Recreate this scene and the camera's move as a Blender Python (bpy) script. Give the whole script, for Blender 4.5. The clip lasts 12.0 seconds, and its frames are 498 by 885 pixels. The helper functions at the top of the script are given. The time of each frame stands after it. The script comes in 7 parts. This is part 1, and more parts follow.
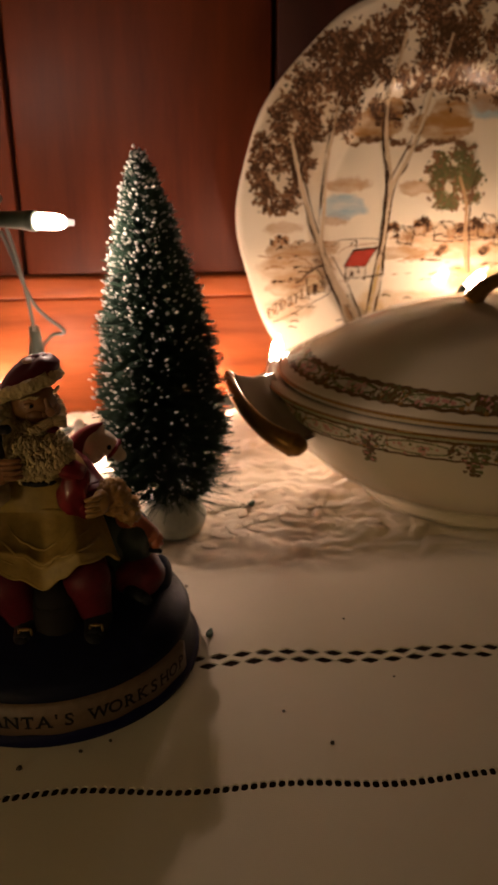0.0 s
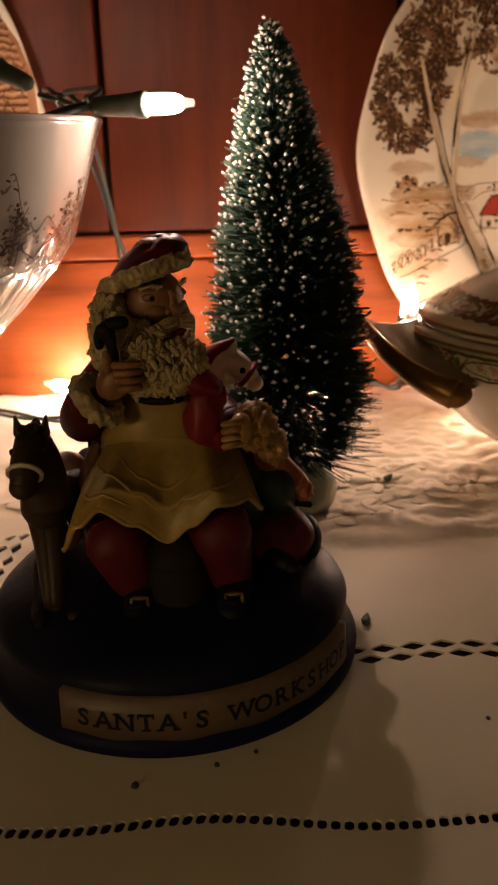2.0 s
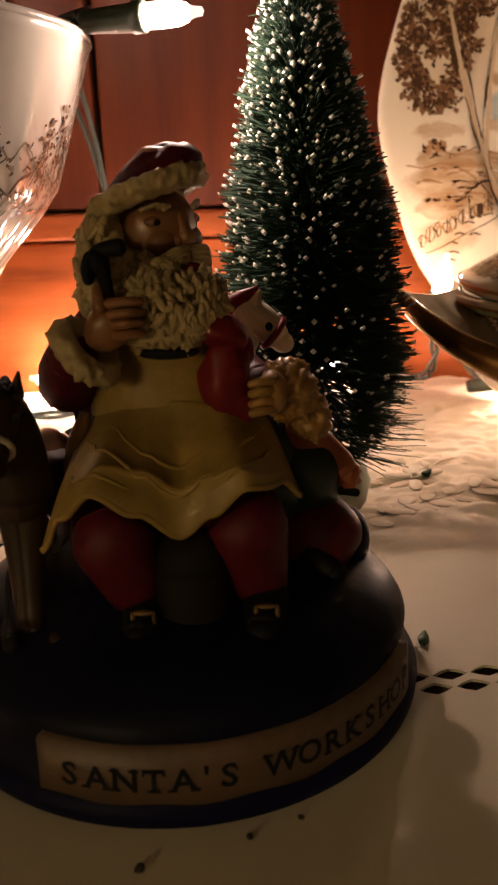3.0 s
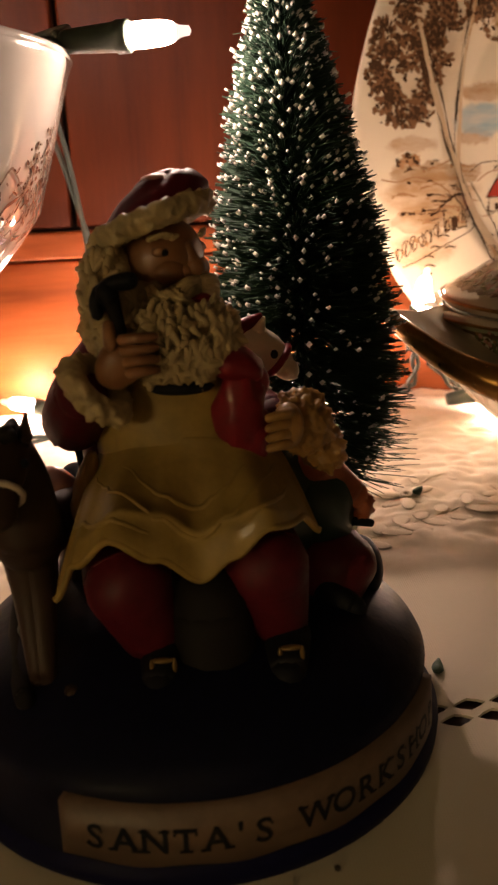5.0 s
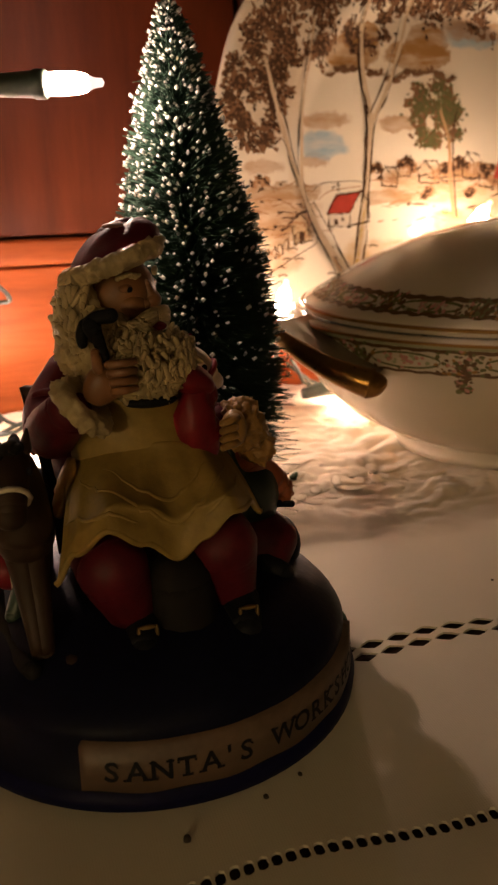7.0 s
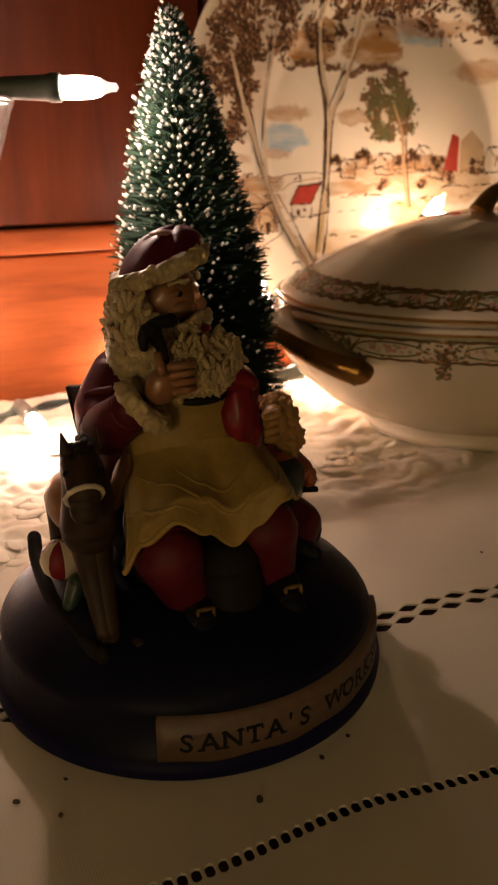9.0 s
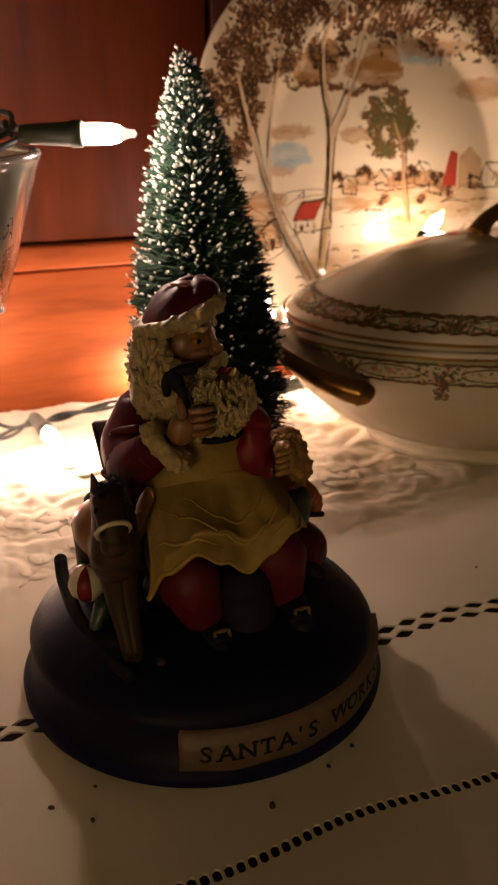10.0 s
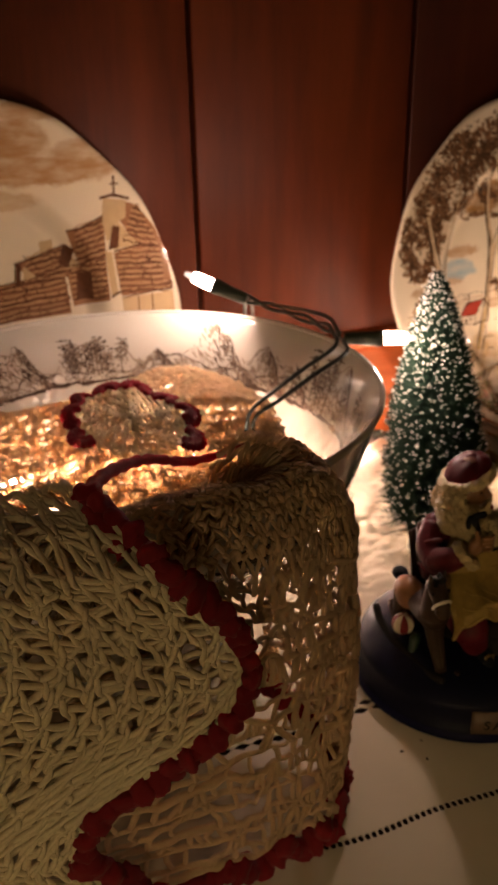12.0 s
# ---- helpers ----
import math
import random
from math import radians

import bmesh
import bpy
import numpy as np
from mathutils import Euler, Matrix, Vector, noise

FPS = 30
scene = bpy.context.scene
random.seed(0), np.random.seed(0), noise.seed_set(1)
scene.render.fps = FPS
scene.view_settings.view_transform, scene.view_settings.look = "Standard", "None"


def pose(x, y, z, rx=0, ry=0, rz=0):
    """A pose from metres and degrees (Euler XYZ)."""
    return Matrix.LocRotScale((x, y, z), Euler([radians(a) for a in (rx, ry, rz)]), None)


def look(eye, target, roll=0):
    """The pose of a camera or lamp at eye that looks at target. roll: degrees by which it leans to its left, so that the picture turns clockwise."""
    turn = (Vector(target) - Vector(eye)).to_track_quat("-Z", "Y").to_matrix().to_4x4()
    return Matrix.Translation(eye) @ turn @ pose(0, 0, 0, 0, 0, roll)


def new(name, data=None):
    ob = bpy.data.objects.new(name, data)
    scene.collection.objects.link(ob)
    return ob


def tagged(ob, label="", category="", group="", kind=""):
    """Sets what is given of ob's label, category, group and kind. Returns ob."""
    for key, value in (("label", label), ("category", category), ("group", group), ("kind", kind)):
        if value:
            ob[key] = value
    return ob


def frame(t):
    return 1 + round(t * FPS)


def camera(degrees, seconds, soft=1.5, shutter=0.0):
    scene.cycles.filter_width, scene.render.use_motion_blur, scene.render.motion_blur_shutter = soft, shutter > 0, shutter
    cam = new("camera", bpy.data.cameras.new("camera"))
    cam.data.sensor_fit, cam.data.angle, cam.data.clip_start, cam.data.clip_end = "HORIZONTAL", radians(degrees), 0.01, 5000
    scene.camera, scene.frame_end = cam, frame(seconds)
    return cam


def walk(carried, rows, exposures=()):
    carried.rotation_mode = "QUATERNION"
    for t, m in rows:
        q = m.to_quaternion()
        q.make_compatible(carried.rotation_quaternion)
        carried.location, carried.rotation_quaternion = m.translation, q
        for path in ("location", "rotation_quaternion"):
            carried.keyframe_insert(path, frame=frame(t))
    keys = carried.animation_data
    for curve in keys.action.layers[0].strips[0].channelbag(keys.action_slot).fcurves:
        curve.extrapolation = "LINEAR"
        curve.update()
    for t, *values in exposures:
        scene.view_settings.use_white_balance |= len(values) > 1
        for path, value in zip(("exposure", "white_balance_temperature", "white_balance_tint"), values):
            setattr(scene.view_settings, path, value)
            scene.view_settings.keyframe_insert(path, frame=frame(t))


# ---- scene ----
cam = camera(32.95, 12.0, 2.2)
# one fixed focus on the figurine, with the small aperture of a pocket camera
cam.data.dof.use_dof, cam.data.dof.focus_distance, cam.data.dof.aperture_fstop = True, 0.205, 44.0
PATH = [
    (0, (-0.0147, -0.0254, 0.1936), (0.0144, 0.4341, -0.0016), -0.12),
    (0.5, (-0.0344, -0.0235, 0.1939), (-0.0223, 0.4375, 0.0008), -0.26),
    (1, (-0.0436, -0.0151, 0.1883), (-0.0384, 0.4479, -0.0005), -0.37),
    (1.5, (-0.0401, -0.0002, 0.1576), (-0.0382, 0.4662, -0.0227), -0.92),
    (2, (-0.0453, 0.0285, 0.135), (-0.0469, 0.4984, -0.0358), -1.39),
    (2.5, (-0.0528, 0.0552, 0.1164), (-0.0581, 0.5279, -0.0465), -1.74),
    (3, (-0.0537, 0.0702, 0.109), (-0.0509, 0.5442, -0.0502), -1.76),
    (5, (-0.0646, 0.0776, 0.1125), (-0.0355, 0.5519, -0.0432), -2.46),
    (5.5, (-0.0673, 0.079, 0.1103), (-0.0375, 0.553, -0.0459), -2.31),
    (6, (-0.0702, 0.0714, 0.1195), (-0.034, 0.5455, -0.0354), -2.10),
    (6.5, (-0.0784, 0.055, 0.1232), (0.0081, 0.5223, -0.032), -1.42),
    (7, (-0.0975, 0.0505, 0.1262), (0.0386, 0.503, -0.0373), -1.11),
    (7.5, (-0.117, 0.0528, 0.1307), (0.047, 0.4938, -0.0388), -0.82),
    (9.5, (-0.1308, 0.0455, 0.1384), (0.0523, 0.4747, -0.0411), -0.31),
    (10, (-0.138, 0.0404, 0.1522), (0.0451, 0.4677, -0.032), -0.21),
    (10.5, (-0.1678, 0.0316, 0.1822), (0.0102, 0.4598, -0.0047), -0.55),
    (11, (-0.2, 0.0085, 0.2307), (-0.03, 0.4384, 0.0404), -0.86),
    (11.5, (-0.2306, -0.0205, 0.262), (-0.0674, 0.4076, 0.0619), -0.89),
    (12, (-0.2707, -0.0356, 0.2773), (-0.1201, 0.3904, 0.0632), -1.24),
]
walk(cam, [(t, look(eye, target, roll)) for t, eye, target, roll in PATH], ((0.0, 0.0), (2.0, 0.0), (3.0, 0.16), (5.0, 0.16), (6.5, 0.2), (7.5, 0.24), (9.5, 0.12), (10.5, 0.0), (11.5, -0.02), (12.0, 0.2)))


# ---- light and exposure ----
world = bpy.data.worlds.new("world")
scene.world = world
world.use_nodes = True
world.node_tree.nodes["Background"].inputs[0].default_value = (1.0, 0.72, 0.45, 1)
world.node_tree.nodes["Background"].inputs[1].default_value = 0.004
BULB_POWER = 255.0

# ---- materials ----


class Nodes:
    """A node material under construction."""

    def __init__(self, name, color=(0.5, 0.5, 0.5), rough=0.5, metal=0.0, coat=0.0):
        self.m = bpy.data.materials.new(name)
        self.m.use_nodes = True
        self.t = self.m.node_tree
        self.b = self.t.nodes["Principled BSDF"]
        self.b.inputs["Base Color"].default_value = (*color, 1)
        self.b.inputs["Roughness"].default_value = rough
        self.b.inputs["Metallic"].default_value = metal
        self.b.inputs["Coat Weight"].default_value = coat
        self.b.inputs["Coat Roughness"].default_value = 0.08

    def node(self, kind, **inputs):
        n = self.t.nodes.new(kind)
        for key, value in inputs.items():
            n.inputs[key.replace("_", " ")].default_value = value
        return n

    def link(self, a, b):
        self.t.links.new(a, b)

    def coords(self, scale=(1, 1, 1), kind="Object"):
        c = self.node("ShaderNodeTexCoord")
        mp = self.node("ShaderNodeMapping")
        mp.inputs["Scale"].default_value = scale
        self.link(c.outputs[kind], mp.inputs["Vector"])
        return mp.outputs["Vector"]

    def noise(self, scale, detail=4.0, rough=0.55, at=None, distortion=0.0):
        n = self.node("ShaderNodeTexNoise", Scale=scale, Detail=detail, Roughness=rough, Distortion=distortion)
        self.link(at if at else self.coords(), n.inputs["Vector"])
        return n.outputs["Fac"]

    def ramp(self, fac, *stops):
        r = self.node("ShaderNodeValToRGB")
        el = r.color_ramp.elements
        while len(el) < len(stops):
            el.new(0.5)
        for e, (p, c) in zip(el, stops):
            e.position, e.color = p, (*c, 1) if len(c) == 3 else c
        self.link(fac, r.inputs["Fac"])
        return r.outputs["Color"]

    def mix(self, fac, a, b):
        x = self.node("ShaderNodeMix")
        x.data_type = "RGBA"
        for sock, value in ((x.inputs[0], fac), (x.inputs[6], a), (x.inputs[7], b)):
            if isinstance(value, (int, float)):
                sock.default_value = value
            elif isinstance(value, tuple):
                sock.default_value = (*value, 1)
            else:
                self.link(value, sock)
        return x.outputs[2]

    def color(self, out):
        self.link(out, self.b.inputs["Base Color"])

    def rough(self, fac, low, high):
        r = self.node("ShaderNodeMapRange")
        r.inputs["To Min"].default_value, r.inputs["To Max"].default_value = low, high
        self.link(fac, r.inputs["Value"])
        self.link(r.outputs["Result"], self.b.inputs["Roughness"])

    def bump(self, height, strength=0.3, distance=0.0005):
        p = self.node("ShaderNodeBump", Strength=strength, Distance=distance)
        self.link(height, p.inputs["Height"])
        self.link(p.outputs["Normal"], self.b.inputs["Normal"])


def plain(name, color, rough=0.5, metal=0.0, coat=0.0, vary=0.25, scale=400.0, bump=0.0, distance=0.0003):
    """A painted or dyed surface with mottling at two scales."""
    n = Nodes(name, color, rough, metal, coat)
    big, fine = n.noise(scale * 0.12, 3), n.noise(scale, 4)
    dark, light = tuple(c * (1 - vary) for c in color), tuple(min(1, c * (1 + vary)) for c in color)
    a = n.mix(big, dark, light)
    n.color(n.mix(0.35, a, n.ramp(fine, (0.3, dark), (0.7, light))))
    n.rough(fine, max(0.03, rough - 0.1), min(1, rough + 0.12))
    if bump:
        n.bump(fine, bump, distance)
    return n.m


def wood(name, grain, dark=(0.10, 0.022, 0.006), mid=(0.24, 0.062, 0.018), light=(0.36, 0.115, 0.036)):
    """Lacquered reddish wood; grain: the stretch of the figure along each axis."""
    n = Nodes(name, mid, 0.40)
    n.b.inputs["Specular IOR Level"].default_value = 0.18
    at = n.coords(grain)
    wave = n.noise(5.5, 4, 0.5, at, 0.6)
    fine = n.noise(60.0, 5, 0.6, at)
    c = n.ramp(wave, (0.25, dark), (0.5, mid), (0.75, light))
    c = n.mix(0.16, c, n.ramp(fine, (0.35, dark), (0.65, light)))
    n.color(c)
    n.rough(fine, 0.40, 0.58)
    n.bump(fine, 0.12, 0.0004)
    return n.m


def cloth_material(name, color=(0.72, 0.64, 0.485)):
    n = Nodes(name, color, 0.85)
    n.b.inputs["Sheen Weight"].default_value = 0.2
    big = n.noise(14.0, 3)
    weave_a, weave_b = n.node("ShaderNodeTexWave", Scale=520.0), n.node("ShaderNodeTexWave", Scale=520.0)
    weave_b.bands_direction = "Y"
    at = n.coords()
    n.link(at, weave_a.inputs["Vector"])
    n.link(at, weave_b.inputs["Vector"])
    h = n.mix(0.5, weave_a.outputs["Color"], weave_b.outputs["Color"])
    h = n.mix(0.35, h, n.ramp(n.noise(900.0, 3), (0.2, (0, 0, 0)), (0.8, (1, 1, 1))))
    dark = tuple(c * 0.86 for c in color)
    n.color(n.mix(big, dark, color))
    n.bump(h, 0.25, 0.0002)
    return n.m


def porcelain(name, color=(0.76, 0.67, 0.50)):
    n = Nodes(name, color, 0.10, 0, 0.7)
    n.b.inputs["Coat Roughness"].default_value = 0.03
    big, fine = n.noise(25.0, 4), n.noise(700.0, 2)
    n.color(n.mix(big, tuple(c * 0.88 for c in color), color))
    n.rough(big, 0.05, 0.16)
    n.bump(big, 0.08, 0.0006)
    return n.m


PALETTE = ((0.36, 0.185, 0.055), (0.44, 0.24, 0.095), (0.56, 0.38, 0.19), (0.60, 0.38, 0.09), (0.33, 0.47, 0.52))


def washed_porcelain(name, washes, color=(0.82, 0.73, 0.55)):
    """Porcelain with soft hand-painted washes: (u, v, half width, half height in mm, palette colour, strength)."""
    n = Nodes(name, color, 0.10, 0, 0.7)
    n.b.inputs["Coat Roughness"].default_value = 0.03
    mm_at = n.coords((1000, 1000, 1000))
    wobble = n.node("ShaderNodeTexNoise", Scale=0.09, Detail=5.0, Roughness=0.6)
    n.link(mm_at, wobble.inputs["Vector"])

    def vec(kind, a, b):
        x = n.node("ShaderNodeVectorMath")
        x.operation = kind
        for sock, value in zip(x.inputs, (a, b)):
            if isinstance(value, tuple):
                sock.default_value = value
            else:
                n.link(value, sock)
        return x.outputs["Value"] if kind == "LENGTH" else x.outputs["Vector"]

    at = vec("ADD", mm_at, vec("MULTIPLY", vec("SUBTRACT", wobble.outputs["Color"], (0.5, 0.5, 0.5)), (15.0, 0.0, 11.0)))
    big = n.noise(25.0, 4)
    brush = n.noise(140.0, 4, 0.6, n.coords((0.5, 1, 1.6)))
    c = n.mix(big, tuple(k * 0.88 for k in color), color)
    for u, v, ru, rv, tone, strength in washes:
        away = vec("LENGTH", vec("MULTIPLY", vec("SUBTRACT", at, (u, 0.0, v)), (1 / ru, 0.0, 1 / rv)), (0.0, 0.0, 0.0))
        soft = n.node("ShaderNodeMapRange")
        soft.interpolation_type = "SMOOTHSTEP"
        for key, value in (("From Min", 1.08 if tone else 1.03), ("From Max", 0.72 if tone else 0.90), ("To Min", 0.0), ("To Max", strength)):
            soft.inputs[key].default_value = value
        n.link(away, soft.inputs["Value"])
        thin = n.node("ShaderNodeMath")
        thin.operation = "MULTIPLY"
        n.link(soft.outputs["Result"], thin.inputs[0])
        n.link(n.ramp(brush, (0.30, (0.45, 0.45, 0.45)), (0.62, (1.0, 1.0, 1.0))), thin.inputs[1])
        c = n.mix(thin.outputs["Value"], c, PALETTE[tone])
    n.color(c)
    n.rough(big, 0.03, 0.06)
    n.b.inputs["Specular IOR Level"].default_value = 0.2
    n.bump(n.noise(45.0, 3), 0.14, 0.0008)
    return n.m


def glow(name, color, strength):
    n = Nodes(name, (0.9, 0.9, 0.9), 0.1)
    n.b.inputs["Emission Color"].default_value = (*color, 1)
    n.b.inputs["Emission Strength"].default_value = strength
    return n.m


def yarn(name, color, shine=None, share=0.35):
    n = Nodes(name, color, 0.9)
    n.b.inputs["Sheen Weight"].default_value = 0.08
    f = n.noise(600.0, 3)
    n.color(n.mix(f, tuple(c * 0.65 for c in color), tuple(min(1, c * 1.15) for c in color)))
    n.bump(n.mix(0.5, f, n.noise(1700.0, 4, 0.65)), 0.6, 0.0006)
    through_light = n.node("ShaderNodeBsdfTranslucent", Color=(*(shine or color), 1))
    both = n.node("ShaderNodeMixShader", Fac=share)
    n.link(n.b.outputs["BSDF"], both.inputs[1])
    n.link(through_light.outputs["BSDF"], both.inputs[2])
    n.link(both.outputs["Shader"], n.t.nodes["Material Output"].inputs["Surface"])
    return n.m


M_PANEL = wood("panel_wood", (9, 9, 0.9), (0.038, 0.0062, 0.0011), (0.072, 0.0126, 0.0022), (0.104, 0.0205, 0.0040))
# same panelling darkened in colour, for boards outside the bulbs' pool of light
M_PANEL_SHADED = wood("shaded_panel_wood", (9, 9, 0.9), (0.016, 0.0024, 0.0007), (0.033, 0.0058, 0.0014), (0.050, 0.0100, 0.0025))
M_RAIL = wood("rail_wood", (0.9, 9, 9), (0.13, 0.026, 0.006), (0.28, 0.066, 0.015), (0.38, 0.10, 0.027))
M_TABLE = wood("table_wood", (0.9, 9, 9), (0.008, 0.004, 0.003), (0.02, 0.008, 0.004), (0.035, 0.013, 0.006))
M_CLOTH = cloth_material("cotton_cloth")
M_PORCELAIN = porcelain("cream_porcelain")
M_DISH = porcelain("dish_porcelain", (0.60, 0.52, 0.39))
M_WHITEWARE = porcelain("white_porcelain", (0.64, 0.61, 0.54))
WASHES_TREES = [(-44, 48, 17, 9, 0, 1.0), (-40, 56, 12, 8, 0, 1.0), (-6, 47, 20, 8, 0, 1.0), (-2, 54, 13, 8, 0, 1.0), (-60, 16, 15, 4.5, 1, 0.8), (-20, 14, 13, 4.5, 1, 0.75), (-66, -3, 9, 4, 1, 0.7), (-62, 4, 15, 8, 4, 0.95), (26, 57, 19, 7, 4, 0.9), (-98, -6, 13, 4.5, 1, 0.7), (30, 60, 24, 6, 1, 0.8), (62, 38, 18, 7, 1, 0.75),
                ]
WASHES_TREES += [(-88, -18, 24, 5, 0, 0.75), (-92, -38, 20, 5, 0, 0.65), (-30, -22, 18, 4, 0, 0.65), (20, -10, 22, 4, 0, 0.65), (-90, -28, 26, 11, 1, 0.8), (-96, -50, 17, 9, 1, 0.65), (0, -16, 36, 12, 1, 0.75), (46, -24, 30, 10, 2, 0.8), (18, -38, 22, 10, 3, 0.8), (-46, -56, 8, 14, 3, 0.55), (-20, -54, 42, 11, 2, 0.7), (-90, 45, 22, 40, 2, 0.35)]
WASHES_COTTAGES = [(58, 81, 46, 9, 1, 0.95), (44, 99, 22, 12, 1, 0.9), (56, 114, 26, 6, 1, 0.8), (84, 90, 24, 9, 1, 0.8), (14, 96, 34, 14, 1, 0.85), (-28, 90, 34, 14, 1, 0.7), (-14, 60, 32, 9, 2, 0.7), (112, 16, 16, 6, 3, 0.6), (36, 65, 20, 6, 2, 0.7)]
M_TREE_PLATE = washed_porcelain("tree_plate_porcelain", WASHES_TREES)
M_COTTAGE_PLATE = washed_porcelain("cottage_plate_porcelain", WASHES_COTTAGES)
M_GILT = plain("gilt", (0.30, 0.160, 0.042), 0.30, 0.8, vary=0.35)
M_WIRE = plain("green_wire", (0.045, 0.058, 0.050), 0.4)
M_SOCKET = plain("green_socket", (0.045, 0.060, 0.046), 0.35, vary=0.35)
M_CORE = glow("lit_filament", (1.0, 0.675, 0.535), BULB_POWER * 6.5)


def lit_glass(name, color, strength):
    """Clear glass that lets the lamp inside shine through and glows a little itself."""
    n = Nodes(name, color, 0.1)
    e = n.node("ShaderNodeEmission", Color=(*color, 1), Strength=strength)
    clear = n.node("ShaderNodeBsdfTransparent", Color=(1, 1, 1, 1))
    both = n.node("ShaderNodeAddShader")
    n.link(e.outputs["Emission"], both.inputs[0])
    n.link(clear.outputs["BSDF"], both.inputs[1])
    n.link(both.outputs["Shader"], n.t.nodes["Material Output"].inputs["Surface"])
    return n.m


M_BULB = lit_glass("lit_bulb", (1.0, 0.72, 0.60), 50.0)
M_TIP = lit_glass("bulb_tip_glass", (1.0, 0.80, 0.66), 0.6)
M_NEEDLE = plain("green_bristle", (0.010, 0.040, 0.020), 0.7, vary=0.5)
M_SNOW = plain("frost", (0.78, 0.77, 0.72), 0.8, vary=0.1, bump=0.3)
M_BASE = plain("frosted_base", (0.42, 0.45, 0.36), 0.7, vary=0.25, bump=0.4)
M_BRISTLE_WIRE = plain("twisted_wire", (0.12, 0.1, 0.08), 0.4, 0.7)
M_CREAM_YARN = yarn("cream_yarn", (0.82, 0.72, 0.51), (0.95, 0.78, 0.52), 0.3)
# the doily's cream again, darkened in colour for the backlit drape
M_SHADED_YARN = yarn("shaded_cream_yarn", (0.54, 0.41, 0.25), (1.0, 0.80, 0.58), 0.5)
M_RED_YARN = yarn("red_yarn", (0.19, 0.005, 0.014), (0.85, 0.02, 0.05), 0.35)
M_SEPIA = plain("sepia_print", (0.075, 0.040, 0.021), 0.15, coat=0.5, vary=0.5)
M_TILE = plain("tile_wash", (0.33, 0.165, 0.085), 0.15, coat=0.5, vary=0.3, scale=200)
M_TILE_LINE = plain("tile_line", (0.115, 0.048, 0.025), 0.15, coat=0.5, vary=0.5)
M_SEPIA_MID = plain("sepia_wash", (0.23, 0.125, 0.062), 0.15, coat=0.5, vary=0.35)
M_TAN = plain("tan_wash", (0.50, 0.31, 0.16), 0.15, coat=0.5, vary=0.25, scale=150)
M_PALE = plain("pale_wash", (0.56, 0.41, 0.23), 0.15, coat=0.5, vary=0.2, scale=150)
M_BARK = plain("bark_wash", (0.64, 0.50, 0.32), 0.12, coat=0.6, vary=0.2, scale=250)
M_ROOF = plain("red_print", (0.40, 0.055, 0.035), 0.15, coat=0.5)
M_YELLOW = plain("yellow_print", (0.55, 0.37, 0.09), 0.15, coat=0.5)
M_GREENPRINT = plain("green_print", (0.13, 0.13, 0.05), 0.15, coat=0.5, vary=0.4)
M_BRUSH = plain("brush_brown", (0.42, 0.24, 0.12), 0.15, coat=0.5, vary=0.35, scale=200)
M_SCROLL = plain("scroll_print", (0.115, 0.066, 0.028), 0.2, coat=0.4, vary=0.4)
M_PINK = plain("pink_print", (0.50, 0.24, 0.20), 0.15, coat=0.5)
M_SAGE = plain("sage_band", (0.33, 0.34, 0.20), 0.15, coat=0.5)
M_CHARCOAL = plain("charcoal_print", (0.085, 0.058, 0.045), 0.2, coat=0.4, vary=0.5)
M_ASH = plain("ash_print", (0.27, 0.215, 0.165), 0.2, coat=0.4, vary=0.4)
M_PLASTER = plain("plaster", (0.74, 0.66, 0.57), 0.9, vary=0.1, scale=40)
M_SHADE = plain("lamp_shade", (0.12, 0.08, 0.05), 0.7)
M_LAMP = glow("lamp_bulb", (1.0, 0.72, 0.34), 2300.0)
# bulb of the added, unseen overhead lamp
M_ADDED_PENDANT = glow("added_pendant_bulb", (1.0, 0.72, 0.36), 14500.0)
M_CRUMB = plain("crumb", (0.05, 0.035, 0.02), 0.8)
M_LEAF = plain("fallen_leaf", (0.03, 0.07, 0.03), 0.6)

# ---- mesh tools ----


def mesh_from(name, bm, *materials, smooth=True):
    me = bpy.data.meshes.new(name)
    bm.normal_update()
    bm.to_mesh(me)
    bm.free()
    for m in materials:
        me.materials.append(m)
    if smooth:
        me.shade_smooth()
    return me


def part(name, bm, material, parent, label="", smooth=True, kind=""):
    mats = material if isinstance(material, (list, tuple)) else [material]
    ob = new(name, mesh_from(name, bm, *mats, smooth=smooth))
    if parent:
        ob.parent = parent
    return tagged(ob, label=label, kind=kind)


def thing(name, x, y, z, label, category, group="", kind=""):
    """An Empty at the base of a thing; its parts are built in the place's own axes and moved back by its offset."""
    ob = new(name)
    ob.location = (x, y, z)
    ob.empty_display_size = 0.01
    return tagged(ob, label, category, group, kind)


def under(name, bm, material, parent, label="", smooth=True, kind=""):
    """A part given in world metres under a thing that stands at an offset."""
    off = Vector(parent.location)
    top = parent.parent
    while top:
        off += Vector(top.location)
        top = top.parent
    bmesh.ops.translate(bm, verts=bm.verts, vec=-off)
    return part(name, bm, material, parent, label, smooth, kind)


